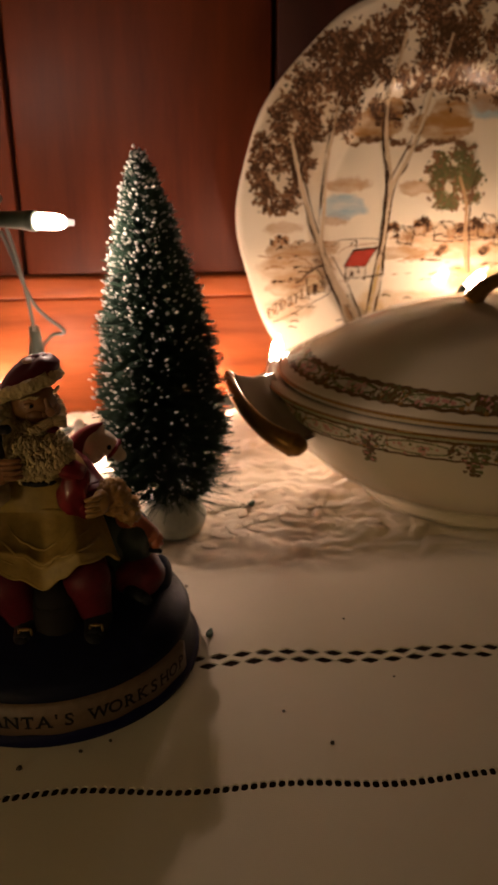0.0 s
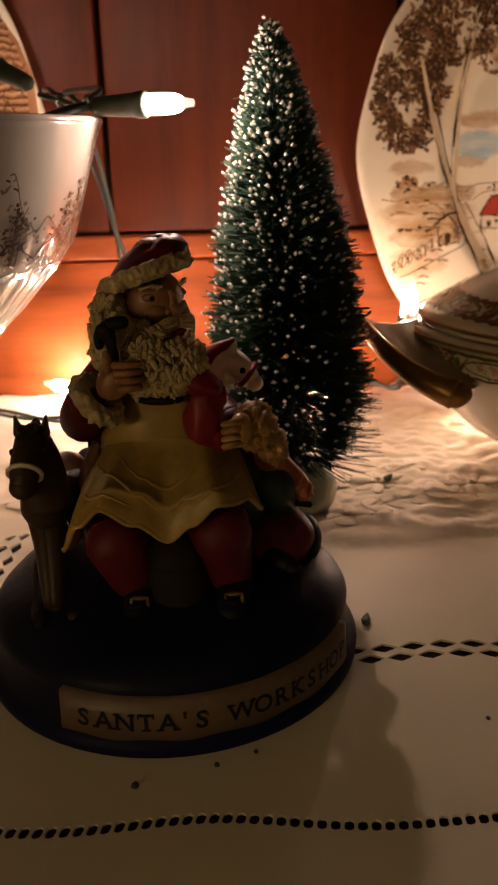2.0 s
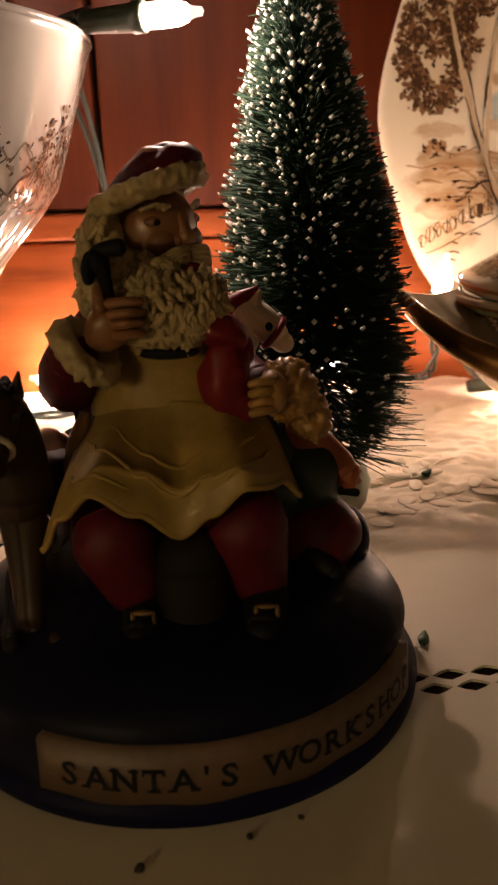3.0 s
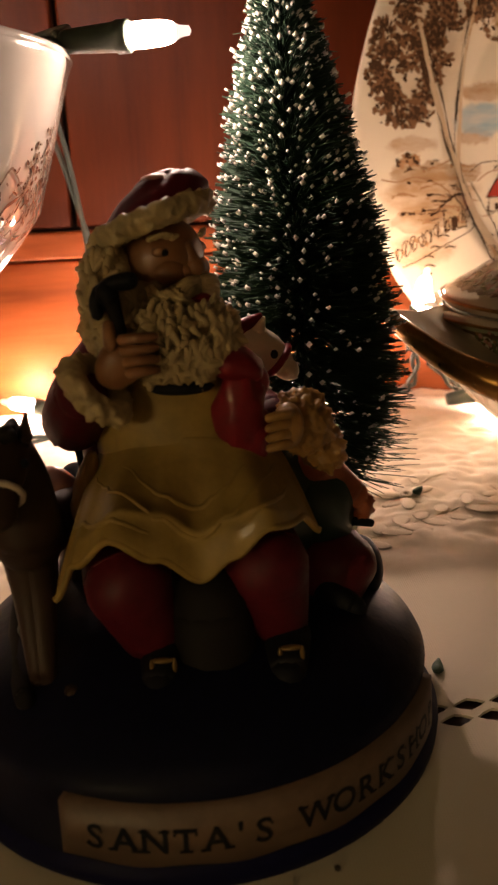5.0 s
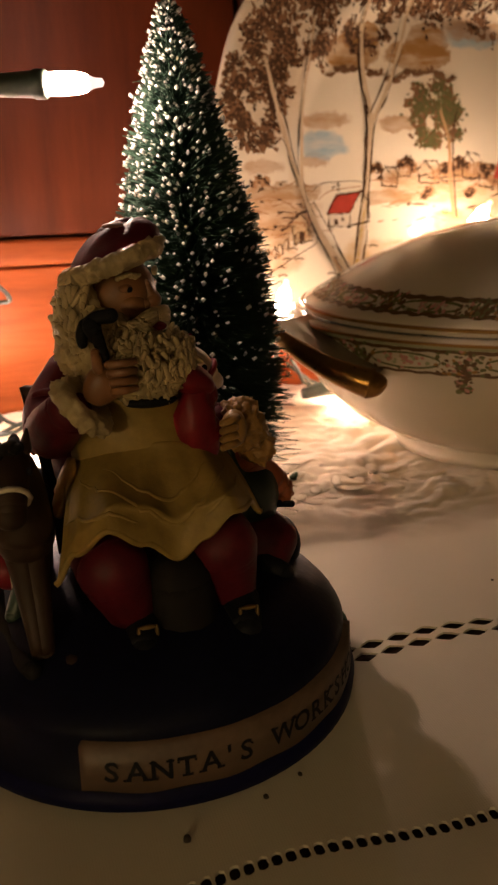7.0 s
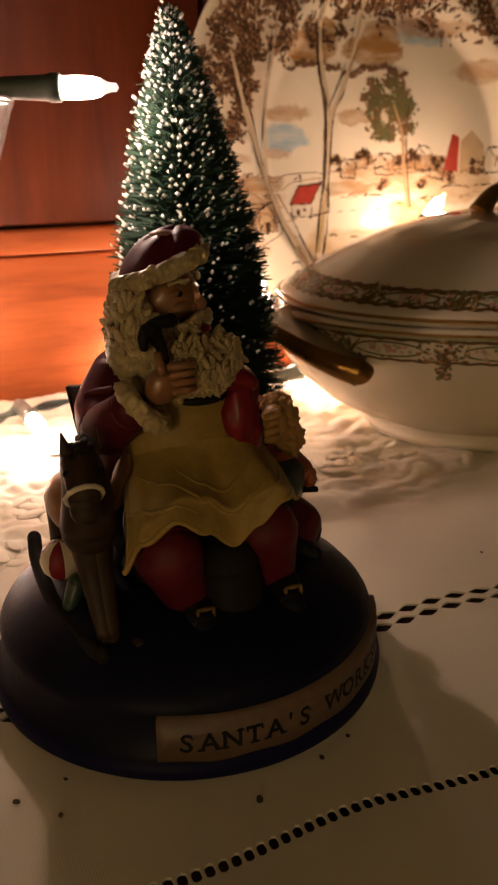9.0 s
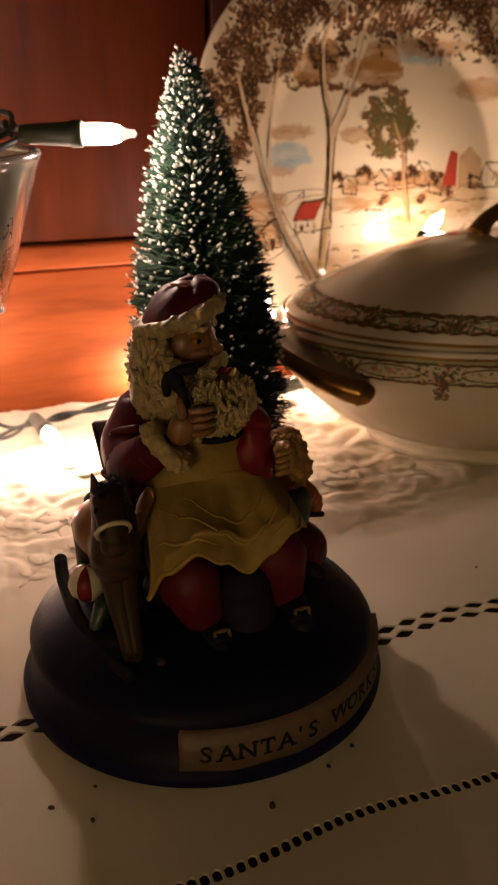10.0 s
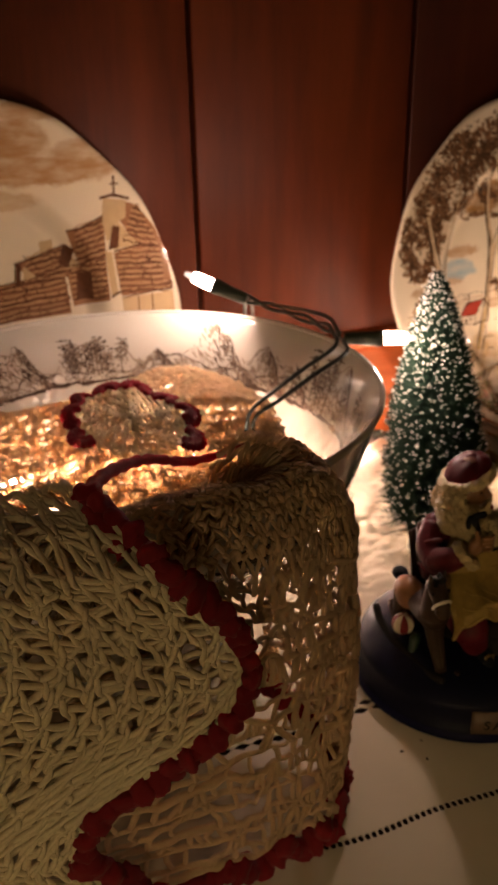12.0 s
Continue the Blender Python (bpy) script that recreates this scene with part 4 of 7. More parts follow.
for side in (-1, 1):
    grip = [(TX + side * 0.1180, TY - 0.0530, 0.0478), (TX + side * 0.1250, TY - 0.0490, 0.0502), (TX + side * 0.1330, TY - 0.0415, 0.0540), (TX + side * 0.1410, TY - 0.0270, 0.0598), (TX + side * 0.1450, TY - 0.0080, 0.0640), (TX + side * 0.1453, TY - 0.0020, 0.0648)]
    rear_rim = [(TX + side * 0.1440, TY + 0.0015, 0.0636), (TX + side * 0.1395, TY + 0.0050, 0.0598), (TX + side * 0.1340, TY + 0.0065, 0.0582), (TX + side * 0.1290, TY + 0.0070, 0.0592), (TX + side * 0.1245, TY + 0.0072, 0.0612)]
    web, last = bmesh.new(), None
    for p in smooth_path(grip[1:] + rear_rim, 6):
        a = math.atan2((p.y - TY) / TR, p.x - TX)
        row = []
        for t in (0.0, 0.3, 0.6, 1.0):
            # the web dips between the loop and the wall of the dish
            k = 0.1225 + (math.hypot(p.x - TX, (p.y - TY) / TR) - 0.1225) * (1 - t)
            row.append(Vector((TX + k * math.cos(a), TY + k * TR * math.sin(a), p.z + 0.0008 - 0.0024 * math.sin(math.pi * t) - 0.0012 * t)))
        row = [web.verts.new(q) for q in row] + [web.verts.new(q - Vector((0, 0, 0.0026))) for q in row[::-1]]
        if last:
            for n in range(8):
                web.faces.new((last[n], last[(n + 1) % 8], row[(n + 1) % 8], row[n]))
        last = row
    bmesh.ops.recalc_face_normals(web, faces=web.faces)
    tube(smooth_path(grip[-1:] + rear_rim, 6), 0.0016, 10, web)
    under("handle_bracket", web, M_DISH, tureen, "white porcelain web of the handle")
    bm = tube(smooth_path(grip, 6), 0.0042, 14, taper=lambda t: 1.35 - 0.95 * t)
    for p in grip[:1]:
        blob(bm, p, (0.0056, 0.0050, 0.0044), 0, (0, 0, 0), 20, 12, 0.15, 200)
    under("handle", bm, M_GILT, tureen, "worn gilt loop handle")
knob = smooth_path([(TX - 0.028, TY, 0.0970), (TX - 0.020, TY, 0.106), (TX, TY, 0.113), (TX + 0.020, TY, 0.106), (TX + 0.028, TY, 0.0970)], 6)
under("knob", tube(knob, 0.0036, 10, taper=lambda t: 1.5 - 0.7 * math.sin(math.pi * t)), M_GILT, lid, "dark gilt loop knob")

# ---- fluted bowl ----
BX, BY = -0.2075, 0.312
OUT = [(0.046, 0.0), (0.049, 0.002), (0.048, 0.006), (0.042, 0.012), (0.041, 0.022), (0.046, 0.036), (0.0605, 0.057), (0.0705, 0.068), (0.0855, 0.082), (0.097, 0.0945), (0.1030, 0.102), (0.1075, 0.115), (0.1120, 0.129), (0.1150, 0.138), (0.1160, 0.1405)]
INNER = [(0.0, 0.040), (0.030, 0.041), (0.052, 0.055), (0.064, 0.068), (0.080, 0.083), (0.0925, 0.0955), (0.0985, 0.104), (0.1035, 0.117), (0.1085, 0.130), (0.1135, 0.1395)]
bowl = thing("fluted_bowl", BX, BY, 0, "white fluted porcelain bowl with grey landscape print, holding fairy lights", "bowl")


def fluting(a, r, z):
    k = max(0.0, min(1.0, (0.104 - z) / 0.012)) * max(0.0, min(1.0, (z - 0.03) / 0.02))
    return 1 + 0.016 * k * (abs(math.sin(30 * a)) - 0.5)


bm = lathe([(0.0, 0.004)] + OUT + [(0.1152, 0.1412)] + INNER[::-1], 360, BX, BY, 1.0, lambda a, r, z: fluting(a, r, z) if r > 0.04 else 1.0)
under("dish", bm, M_WHITEWARE, bowl)
bm = tube([(BX + 0.1150 * math.cos(2 * math.pi * i / 144), BY + 0.1150 * math.sin(2 * math.pi * i / 144), 0.1408) for i in range(144)], 0.0013, 6, closed=True)
under("rim", bm, M_WHITEWARE, bowl, "rounded white rim")


def bowl_in(a, z, lift=0.0):
    r = profile_radius(INNER, z) - lift
    return Vector((BX + r * math.cos(a), BY + r * math.sin(a), z + lift * 0.5))


def bowl_out(a, z, lift=0.0):
    r = profile_radius(OUT, z) + lift
    return Vector((BX + r * math.cos(a), BY + r * math.sin(a), z))


def landscape(bm, at, rnd, low, high, hills, peaks=(), groves=()):
    """A grey print of hills, trees and a village round the bowl. Slots: dark, mid."""
    def dot(a, z, s, mat, flat=0.6):
        out = []
        for i in range(6):
            t = 2 * math.pi * i / 6
            r = s * rnd.uniform(0.55, 1.2)
            out.append((a + r * math.cos(t) / 0.108, z + r * flat * math.sin(t)))
        patch(bm, at, out, 0.0002 + rnd.uniform(0, 0.0001), mat)

    def line(pts, w, mat):
        q = smooth_path([(a * 0.108, z, 0) for a, z in pts], 4)
        last = None
        for i, p in enumerate(q):
            d = (q[min(i + 1, len(q) - 1)] - q[max(i - 1, 0)]).normalized()
            s = Vector((-d.y, d.x, 0)) * w / 2
            pair = (bm.verts.new(at((p.x + s.x) / 0.108, p.y + s.y, 0.0003)), bm.verts.new(at((p.x - s.x) / 0.108, p.y - s.y, 0.0003)))
            if last:
                bm.faces.new((last[0], last[1], pair[1], pair[0])).material_index = mat
            last = pair

    span = high - low

    def ridge(a, k):
        p = Vector((math.cos(a) * 3.1, math.sin(a) * 3.1, k))
        return low + span * max(0.10, 0.42 + 0.55 * noise.noise(p) + 0.30 * noise.noise(p * 2.7) + 0.10 * noise.noise(p * 7.0)) * (1.0 if k < 2 else 0.55)

    # the far hills and the near banks, drawn as uneven lines with hatching under them
    for k, w, mat, dense in ((1.0, 0.00045, 1, 1500), (3.0, 0.0006, 0, 900)):
        for i in range(150):
            a0 = 2 * math.pi * i / 150
            if rnd.random() < 0.86:
                line([(a0 + 0.016 * j, ridge(a0 + 0.016 * j, k)) for j in range(4)], w * rnd.uniform(0.6, 1.6), mat)
        for _ in range(dense):
            a0 = rnd.uniform(0, 6.283)
            top = ridge(a0, k)
            if noise.noise(Vector((math.cos(a0) * 6, math.sin(a0) * 6, k * 5))) < -0.12 and rnd.random() < 0.75:
                continue
            z = top - (top - low) * rnd.random() ** 1.5
            lean, run = rnd.choice((-1, 1)) * rnd.uniform(0.2, 1.2), rnd.uniform(0.0010, 0.0030)
            line([(a0, z), (a0 + run * 0.5 / 0.108, z - run * lean * 0.35), (a0 + run / 0.108, z - run * lean)], rnd.uniform(0.0003, 0.0008), 1 if rnd.random() < hills else 0)
    def shape(u, seed):
        """Height of a flank: rounded at the top, shouldered and rough further down."""
        return max(0.0, 0.5 + 0.5 * math.cos(math.pi * u ** 0.85) + (0.12 * noise.noise(Vector((u * 3.5, seed, 1))) + 0.07 * noise.noise(Vector((u * 11, seed, 4)))) * min(1.0, 5 * u))

    # mountains with a bare flank and a hatched one
    for degrees, h, half in peaks:
        a0, wide = radians(degrees), radians(half)
        for side in (-1, 1):
            edge = [(a0 + side * wide * u, low + span * (0.10 + (h - 0.10) * shape(u, side * degrees))) for u in [q / 14 for q in range(15)]]
            for q in range(0, 12, 3):
                if rnd.random() < (0.9 if side < 0 else 0.6):
                    line([(a, z + rnd.gauss(0, 0.0002)) for a, z in edge[q:q + 4]], rnd.uniform(0.0004, 0.0009), 0 if side < 0 else 1)
        for n in range(int(26 * half)):
            dark = rnd.random() < 0.72
            u = rnd.random() ** 1.1
            top = low + span * (0.08 + (h - 0.10) * shape(u, -degrees if dark else degrees))
            z = top - (top - low) * rnd.random() ** 1.7 * 0.85
            a = a0 + wide * u * (-1 if dark else 1)
            line([(a, z), (a - 0.006, z - 0.0010), (a - rnd.uniform(0.006, 0.018), z - rnd.uniform(0.0012, 0.0026))], rnd.uniform(0.0004, 0.0010), 0 if dark and rnd.random() < 0.6 else 1)
    # groves
    spots = [radians(d) for d in groves] or [2 * math.pi * i / 20 + rnd.uniform(-0.14, 0.14) for i in range(20)]
    for a0 in spots:
        tall = span * (rnd.uniform(0.75, 1.0) if groves else rnd.uniform(0.35, 0.95))
        for j in range(rnd.randint(2, 4)):
            b, h = a0 + rnd.uniform(-0.10, 0.10), tall * rnd.uniform(0.6, 1.0)
            line([(b, low + 0.1 * span), (b + 0.004, low + h * 0.5), (b, low + h * 0.8)], 0.0006, 0)
            for _ in range(70):
                dot(b + rnd.gauss(0, 0.020), low + h * min(1.0, max(0.25, rnd.gauss(0.72, 0.17))), rnd.uniform(0.0005, 0.0013), 0 if rnd.random() < 0.5 else 1)
    # the dark bank along the lower edge
    for i in range(90):
        a0 = 2 * math.pi * i / 90
        z = low + 0.0012 * noise.noise(Vector((math.cos(a0) * 5, math.sin(a0) * 5, 9)))
        line([(a0, z), (a0 + 0.035, z + rnd.uniform(-0.0006, 0.0008)), (a0 + 0.074, z + rnd.uniform(-0.0004, 0.0004))], rnd.uniform(0.0008, 0.0026), 0)


rnd = random.Random(5)
bm = bmesh.new()
landscape(bm, bowl_in, rnd, 0.1072, 0.1378, 0.72, ((50, 0.98, 17), (31, 0.70, 9), (20, 0.58, 9), (-3, 0.92, 14), (68, 0.50, 9), (110, 0.80, 9), (135, 0.6, 16), (168, 0.85, 16), (-42, 0.8, 15), (-95, 0.85, 16), (-140, 0.7, 14)), (84, 88, 91, 95, 120, 150, 8, 12, -20, 190, 230, -70))
under("landscape_print", bm, [M_CHARCOAL, M_ASH], bowl, "grey printed landscape inside the bowl", kind="stuff")
bm = bmesh.new()
landscape(bm, bowl_out, rnd, 0.0975, 0.134, 0.5)
under("landscape_print", bm, [M_CHARCOAL, M_ASH], bowl, "grey printed landscape round the outside", kind="stuff")

# ---- bottle-brush tree ----
tree = thing("bottle_brush_tree", -0.028, 0.328, 0, "small dark green bottle-brush fir with frosted tips, on a pale base", "ornament tree")
T0, T1 = Vector((-0.0288, 0.3285, 0.0165)), Vector((-0.0364, 0.332, 0.1690))
OUTLINE = [(0.0, 0.0130), (0.04, 0.0200), (0.10, 0.0262), (0.18, 0.0292), (0.32, 0.0284), (0.5, 0.0238), (0.68, 0.0172), (0.85, 0.0098), (0.95, 0.0048), (1.0, 0.0012)]


def tree_radius(t):
    for (t0, r0), (t1, r1) in zip(OUTLINE, OUTLINE[1:]):
        if t <= t1:
            return r0 + (r1 - r0) * (t - t0) / (t1 - t0)
    return OUTLINE[-1][1]


def spike(verts, faces, a, b, r):
    """A three-sided bristle that tapers to a blunt point."""
    d = (b - a).normalized()
    s = d.orthogonal().normalized()
    u = d.cross(s)
    base = len(verts)
    for p, k in ((a, 1.0), (b, 0.45)):
        for i in range(3):
            c = 2 * math.pi * i / 3
            verts.append(p + r * k * (math.cos(c) * s + math.sin(c) * u))
    for i in range(3):
        j = (i + 1) % 3
        faces.append((base + i, base + j, base + 3 + j, base + 3 + i))
    faces.append((base + 3, base + 4, base + 5))


def pip(verts, faces, p, r, rnd, along):
    """A grain of frost."""
    base = len(verts)
    for d in ((1, 0, 0), (-1, 0, 0), (0, 1, 0), (0, -1, 0), (0, 0, 1), (0, 0, -1)):
        verts.append(p + Vector(d) * r * rnd.uniform(0.7, 1.25) + (along * r * d[2] * 1.3))
    for f in ((0, 2, 4), (2, 1, 4), (1, 3, 4), (3, 0, 4), (2, 0, 5), (1, 2, 5), (3, 1, 5), (0, 3, 5)):
        faces.append(tuple(base + i for i in f))


rnd = random.Random(2)
verts, faces, fverts, ffaces = [], [], [], []
tufts = 3000
for n in range(tufts):
    t = 0.02 + 0.98 * ((n + rnd.random()) / tufts) ** 0.92
    ang = n * 2.399963 + rnd.uniform(-0.25, 0.25)
    ruff = 1.0 + 0.07 * noise.noise(Vector((math.cos(ang) * 2.2, math.sin(ang) * 2.2, t * 14)))
    rad = tree_radius(t) * rnd.uniform(0.84, 1.05) * ruff
    side = Vector((math.cos(ang), math.sin(ang), 0))
    droop = -0.02 + 0.42 * t + rnd.uniform(-0.06, 0.06)
    mid = T0.lerp(T1, t)
    tip = mid + side * rad + Vector((0, 0, droop * rad))
    root = mid.lerp(tip, rnd.uniform(0.52, 0.74))
    frost = (0.36 + 0.36 * min(1.0, t * 1.6)) * (1.0 if math.cos(ang - 2.8) > -0.2 else 0.72) + (0.25 if math.cos(ang - 3.0) > 0.5 else 0.0)
    low = max(0.0, 1 - t / 0.42)
    for k in range(6 if rnd.random() > low * 0.8 else 3):
        jit = Vector((rnd.gauss(0, 1), rnd.gauss(0, 1), rnd.gauss(0, 1))) * (0.0007 + 0.016 * rad)
        end = tip + jit
        spike(verts, faces, root + jit * 0.2, end, 0.00046 - 0.00016 * low)
        if k == 0 and rnd.random() < frost:
            pip(fverts, ffaces, end, rnd.uniform(0.00052, 0.00095), rnd, side * 0.5)
for n in range(420):
    ang, t = rnd.uniform(0, 6.283), 0.02 + 0.24 * rnd.random() ** 1.2
    side = Vector((math.cos(ang), math.sin(ang), 0))
    rad = rnd.uniform(0.025, 0.0365) * (1 - 0.3 * t)
    spike(verts, faces, T0.lerp(T1, t), T0.lerp(T1, t) + side * rad + Vector((0, 0, -0.04 * rad + rnd.uniform(-0.002, 0.002))), 0.00026)


for n in range(2400):
    t, ang = 0.04 + 0.86 * rnd.random() ** 0.45, rnd.uniform(0, 6.283)
    side = Vector((math.cos(ang), math.sin(ang), 0))
    rad = tree_radius(t) * rnd.uniform(0.45, 0.86)
    root = T0.lerp(T1, t)
    for k in range(3):
        spike(verts, faces, root, root + side * rad + Vector((rnd.gauss(0, 1), rnd.gauss(0, 1), rnd.gauss(0, 1.3))) * 0.0022, 0.00034)


def from_lists(name, verts, faces, material, parent, label, kind=""):
    off = Vector(parent.location)
    me = bpy.data.meshes.new(name)
    me.from_pydata([v - off for v in verts], [], faces)
    me.materials.append(material)
    me.shade_smooth()
    ob = new(name, me)
    ob.parent = parent
    return tagged(ob, label=label, kind=kind)


from_lists("bristles", verts, faces, M_NEEDLE, tree, "dark green bristles", "stuff")
from_lists("frost", fverts, ffaces, M_SNOW, tree, "white frosted tips", "stuff")
bm = bmesh.new()
for ph in (0, math.pi):
    tube([T0.lerp(T1, i / 120) + Vector((0.0007 * math.cos(i * 0.9 + ph), 0.0007 * math.sin(i * 0.9 + ph), 0)) for i in range(121)], 0.0008, 6, bm)
under("stem", bm, M_BRISTLE_WIRE, tree, "twisted wire stem")
bm = lathe([(0.0, 0.0), (0.0120, 0.0), (0.0142, 0.003), (0.0145, 0.008), (0.0130, 0.0135), (0.0095, 0.0180), (0.0, 0.0205)], 40, -0.0275, 0.3285)
for v in bm.verts:
    v.co += (v.co - Vector((-0.0275, 0.3285, v.co.z))) * 0.1 * noise.noise(v.co * 170)
under("base", bm, M_BASE, tree, "pale frosted rounded base")

# ---- fairy lights ----


M_CORE_DIM = glow("dim_filament", (1.0, 0.66, 0.495), BULB_POWER * 4.3)
M_BULB_DIM = lit_glass("dim_bulb", (1.0, 0.71, 0.56), 40.0)


def light_string(name, label, bulbs, wires, core=M_CORE, glass=M_BULB):
    """bulbs: (base of the glass, tip of the glass); wires: runs of points."""
    top = thing(name, *bulbs[0][0], label, "fairy lights")
    for pts, r in wires:
        under("wire", tube(smooth_path(pts, 8), r, 7), M_WIRE, top, "thin dark green wire")
    for a, b in bulbs:
        a, b = Vector(a), Vector(b)
        d = (b - a).normalized()
        turn = d.to_track_quat("Z", "Y").to_matrix().to_4x4()
        m = Matrix.Translation(a) @ turn
        bm = lathe([(0.0, -0.0195), (0.0026, -0.0195), (0.0030, -0.018), (0.0033, -0.012), (0.0037, -0.004), (0.0041, -0.0035), (0.0041, -0.0006), (0.0036, 0.0), (0.0, 0.0)], 20)
        bm.transform(m)
        socket = under("socket", bm, M_SOCKET, top, "dark green plastic socket")
        under("filament", blob(bmesh.new(), a + d * 0.0045, (0.0016, 0.0016, 0.0016), 0, (0, 0, 0), 12, 8), core, socket, "bright filament")
        bm = lathe([(0.0031, 0.0002), (0.0033, 0.003), (0.0031, 0.0085), (0.0024, 0.0115)], 20)
        bm.transform(m)
        under("bulb", bm, glass, socket, "small lit clear bulb")
        bm = lathe([(0.0024, 0.0115), (0.0015, 0.0133), (0.0013, 0.0145), (0.0012, 0.0158), (0.0, 0.0165)], 16)
        bm.transform(m)
        under("tip", bm, M_TIP, socket, "clear pointed glass tip")
    return top


def twist(pts, r, gap):
    """Two wires twisted round each other along a path."""
    path = smooth_path(pts, 10)
    runs = []
    for ph in (0, math.pi):
        run = []
        for i, p in enumerate(path):
            d = (path[min(i + 1, len(path) - 1)] - path[max(i - 1, 0)]).normalized()
            s = d.orthogonal().normalized()
            u = d.cross(s)
            run.append(tuple(p + gap * (math.cos(i * 0.35 + ph) * s + math.sin(i * 0.35 + ph) * u)))
        runs.append((run[::2], r))
    return runs


W = 0.0010
bowl_bulbs = [((-0.0757, 0.3145, 0.1452), (-0.0592, 0.3080, 0.1452)), ((-0.1410, 0.3830, 0.1622), (-0.1540, 0.3920, 0.1680)),
              ((-0.1045, 0.441, 0.050), (-0.1035, 0.441, 0.035)), ((-0.0805, 0.4095, 0.0140), (-0.0780, 0.3935, 0.0125)),
              ((-0.1415, 0.4695, 0.0085), (-0.1575, 0.4710, 0.0115)), ((-0.006, 0.472, 0.012), (-0.021, 0.474, 0.012)),
              ((-0.240, 0.300, 0.101), (-0.229, 0.290, 0.104)), ((-0.176, 0.306, 0.102), (-0.188, 0.298, 0.105)), ((-0.262, 0.340, 0.090), (-0.250, 0.332, 0.094)), ((-0.198, 0.345, 0.100), (-0.188, 0.333, 0.104)), ((-0.214, 0.282, 0.103), (-0.203, 0.276, 0.106)), ((-0.268, 0.296, 0.097), (-0.258, 0.288, 0.100)), ((-0.163, 0.286, 0.103), (-0.172, 0.276, 0.106))]
bowl_wires = twist([(-0.124, 0.383, 0.153), (-0.112, 0.372, 0.150), (-0.101, 0.350, 0.148), (-0.096, 0.332, 0.147), (-0.095, 0.322, 0.146)], W, 0.0015)
bowl_wires += [([(-0.096, 0.322, 0.147), (-0.094, 0.338, 0.151), (-0.101, 0.352, 0.152), (-0.112, 0.368, 0.152)], W),
               ([(-0.095, 0.321, 0.145), (-0.099, 0.308, 0.143), (-0.118, 0.302, 0.137), (-0.136, 0.300, 0.128), (-0.150, 0.297, 0.122), (-0.152, 0.292, 0.112)], W),
               ([(-0.097, 0.323, 0.146), (-0.103, 0.314, 0.144), (-0.120, 0.309, 0.138), (-0.138, 0.305, 0.130), (-0.151, 0.300, 0.124), (-0.155, 0.297, 0.113)], W),
               ([(-0.118, 0.389, 0.152), (-0.110, 0.408, 0.135), (-0.106, 0.425, 0.100), (-0.105, 0.438, 0.068)], W),
               ([(-0.120, 0.392, 0.150), (-0.112, 0.415, 0.125), (-0.103, 0.432, 0.085), (-0.090, 0.444, 0.066), (-0.098, 0.446, 0.062), (-0.110, 0.446, 0.045), (-0.112, 0.446, 0.022), (-0.100, 0.447, 0.008)], W),
               ([(-0.1050, 0.440, 0.069), (-0.1105, 0.445, 0.050), (-0.108, 0.447, 0.025), (-0.095, 0.448, 0.006), (-0.070, 0.452, 0.005), (-0.040, 0.460, 0.006)], W)]
bowl_wires += twist([(-0.0835, 0.4280, 0.0150), (-0.098, 0.432, 0.007), (-0.125, 0.430, 0.005), (-0.150, 0.428, 0.005), (-0.19, 0.45, 0.005)], W, 0.0012)
bowl_wires += twist([(-0.0830, 0.4280, 0.0150), (-0.080, 0.440, 0.008), (-0.065, 0.452, 0.006), (-0.035, 0.458, 0.007), (0.0135, 0.470, 0.010)], W, 0.0014)
bowl_wires += [([(-0.1222, 0.4680, 0.0060), (-0.112, 0.460, 0.0045), (-0.100, 0.447, 0.008)], W)]
light_string("string_lights", "lit white fairy lights on dark green wire round the bowl", bowl_bulbs, bowl_wires)

dish_bulbs = [((0.0275, 0.4118, 0.0562), (0.0288, 0.4075, 0.0716)), ((0.1380, 0.4358, 0.0882), (0.1489, 0.4366, 0.1004)), ((0.0680, 0.4405, 0.0105), (0.0840, 0.4405, 0.0125)),
              ((0.245, 0.44, 0.03), (0.232, 0.442, 0.034))]
dish_wires = twist([(0.0135, 0.470, 0.010), (0.028, 0.440, 0.014), (0.030, 0.428, 0.026), (0.0262, 0.4168, 0.0378)], W, 0.0012)
dish_wires += twist([(0.036, 0.425, 0.030), (0.055, 0.447, 0.012), (0.070, 0.4540, 0.010), (0.100, 0.457, 0.03), (0.1255, 0.4375, 0.0722)], W, 0.0012)
dish_wires += twist([(0.095, 0.456, 0.03), (0.15, 0.458, 0.02), (0.190, 0.4510, 0.034), (0.23, 0.452, 0.012), (0.258, 0.438, 0.026)], W, 0.0012)
light_string("string_lights", "lit white fairy lights on dark green wire behind the dish", dish_bulbs, dish_wires, M_CORE_DIM, M_BULB_DIM)

# ---- crocheted doily over the bowl ----
doily = thing("crocheted_doily", -0.25, 0.2, 0.0, "cream crocheted doily with red scalloped edging draped over the bowl", "doily")
PLAN = [(-0.47, 0.150), (-0.40, 0.158), (-0.33, 0.163), (-0.27, 0.166), (-0.215, 0.166), (-0.184, 0.168), (-0.1645, 0.176), (-0.1560, 0.192), (-0.1600, 0.212), (-0.175, 0.232)]
PLAN_PATH = smooth_path([(x, y, 0) for x, y in PLAN], 10)


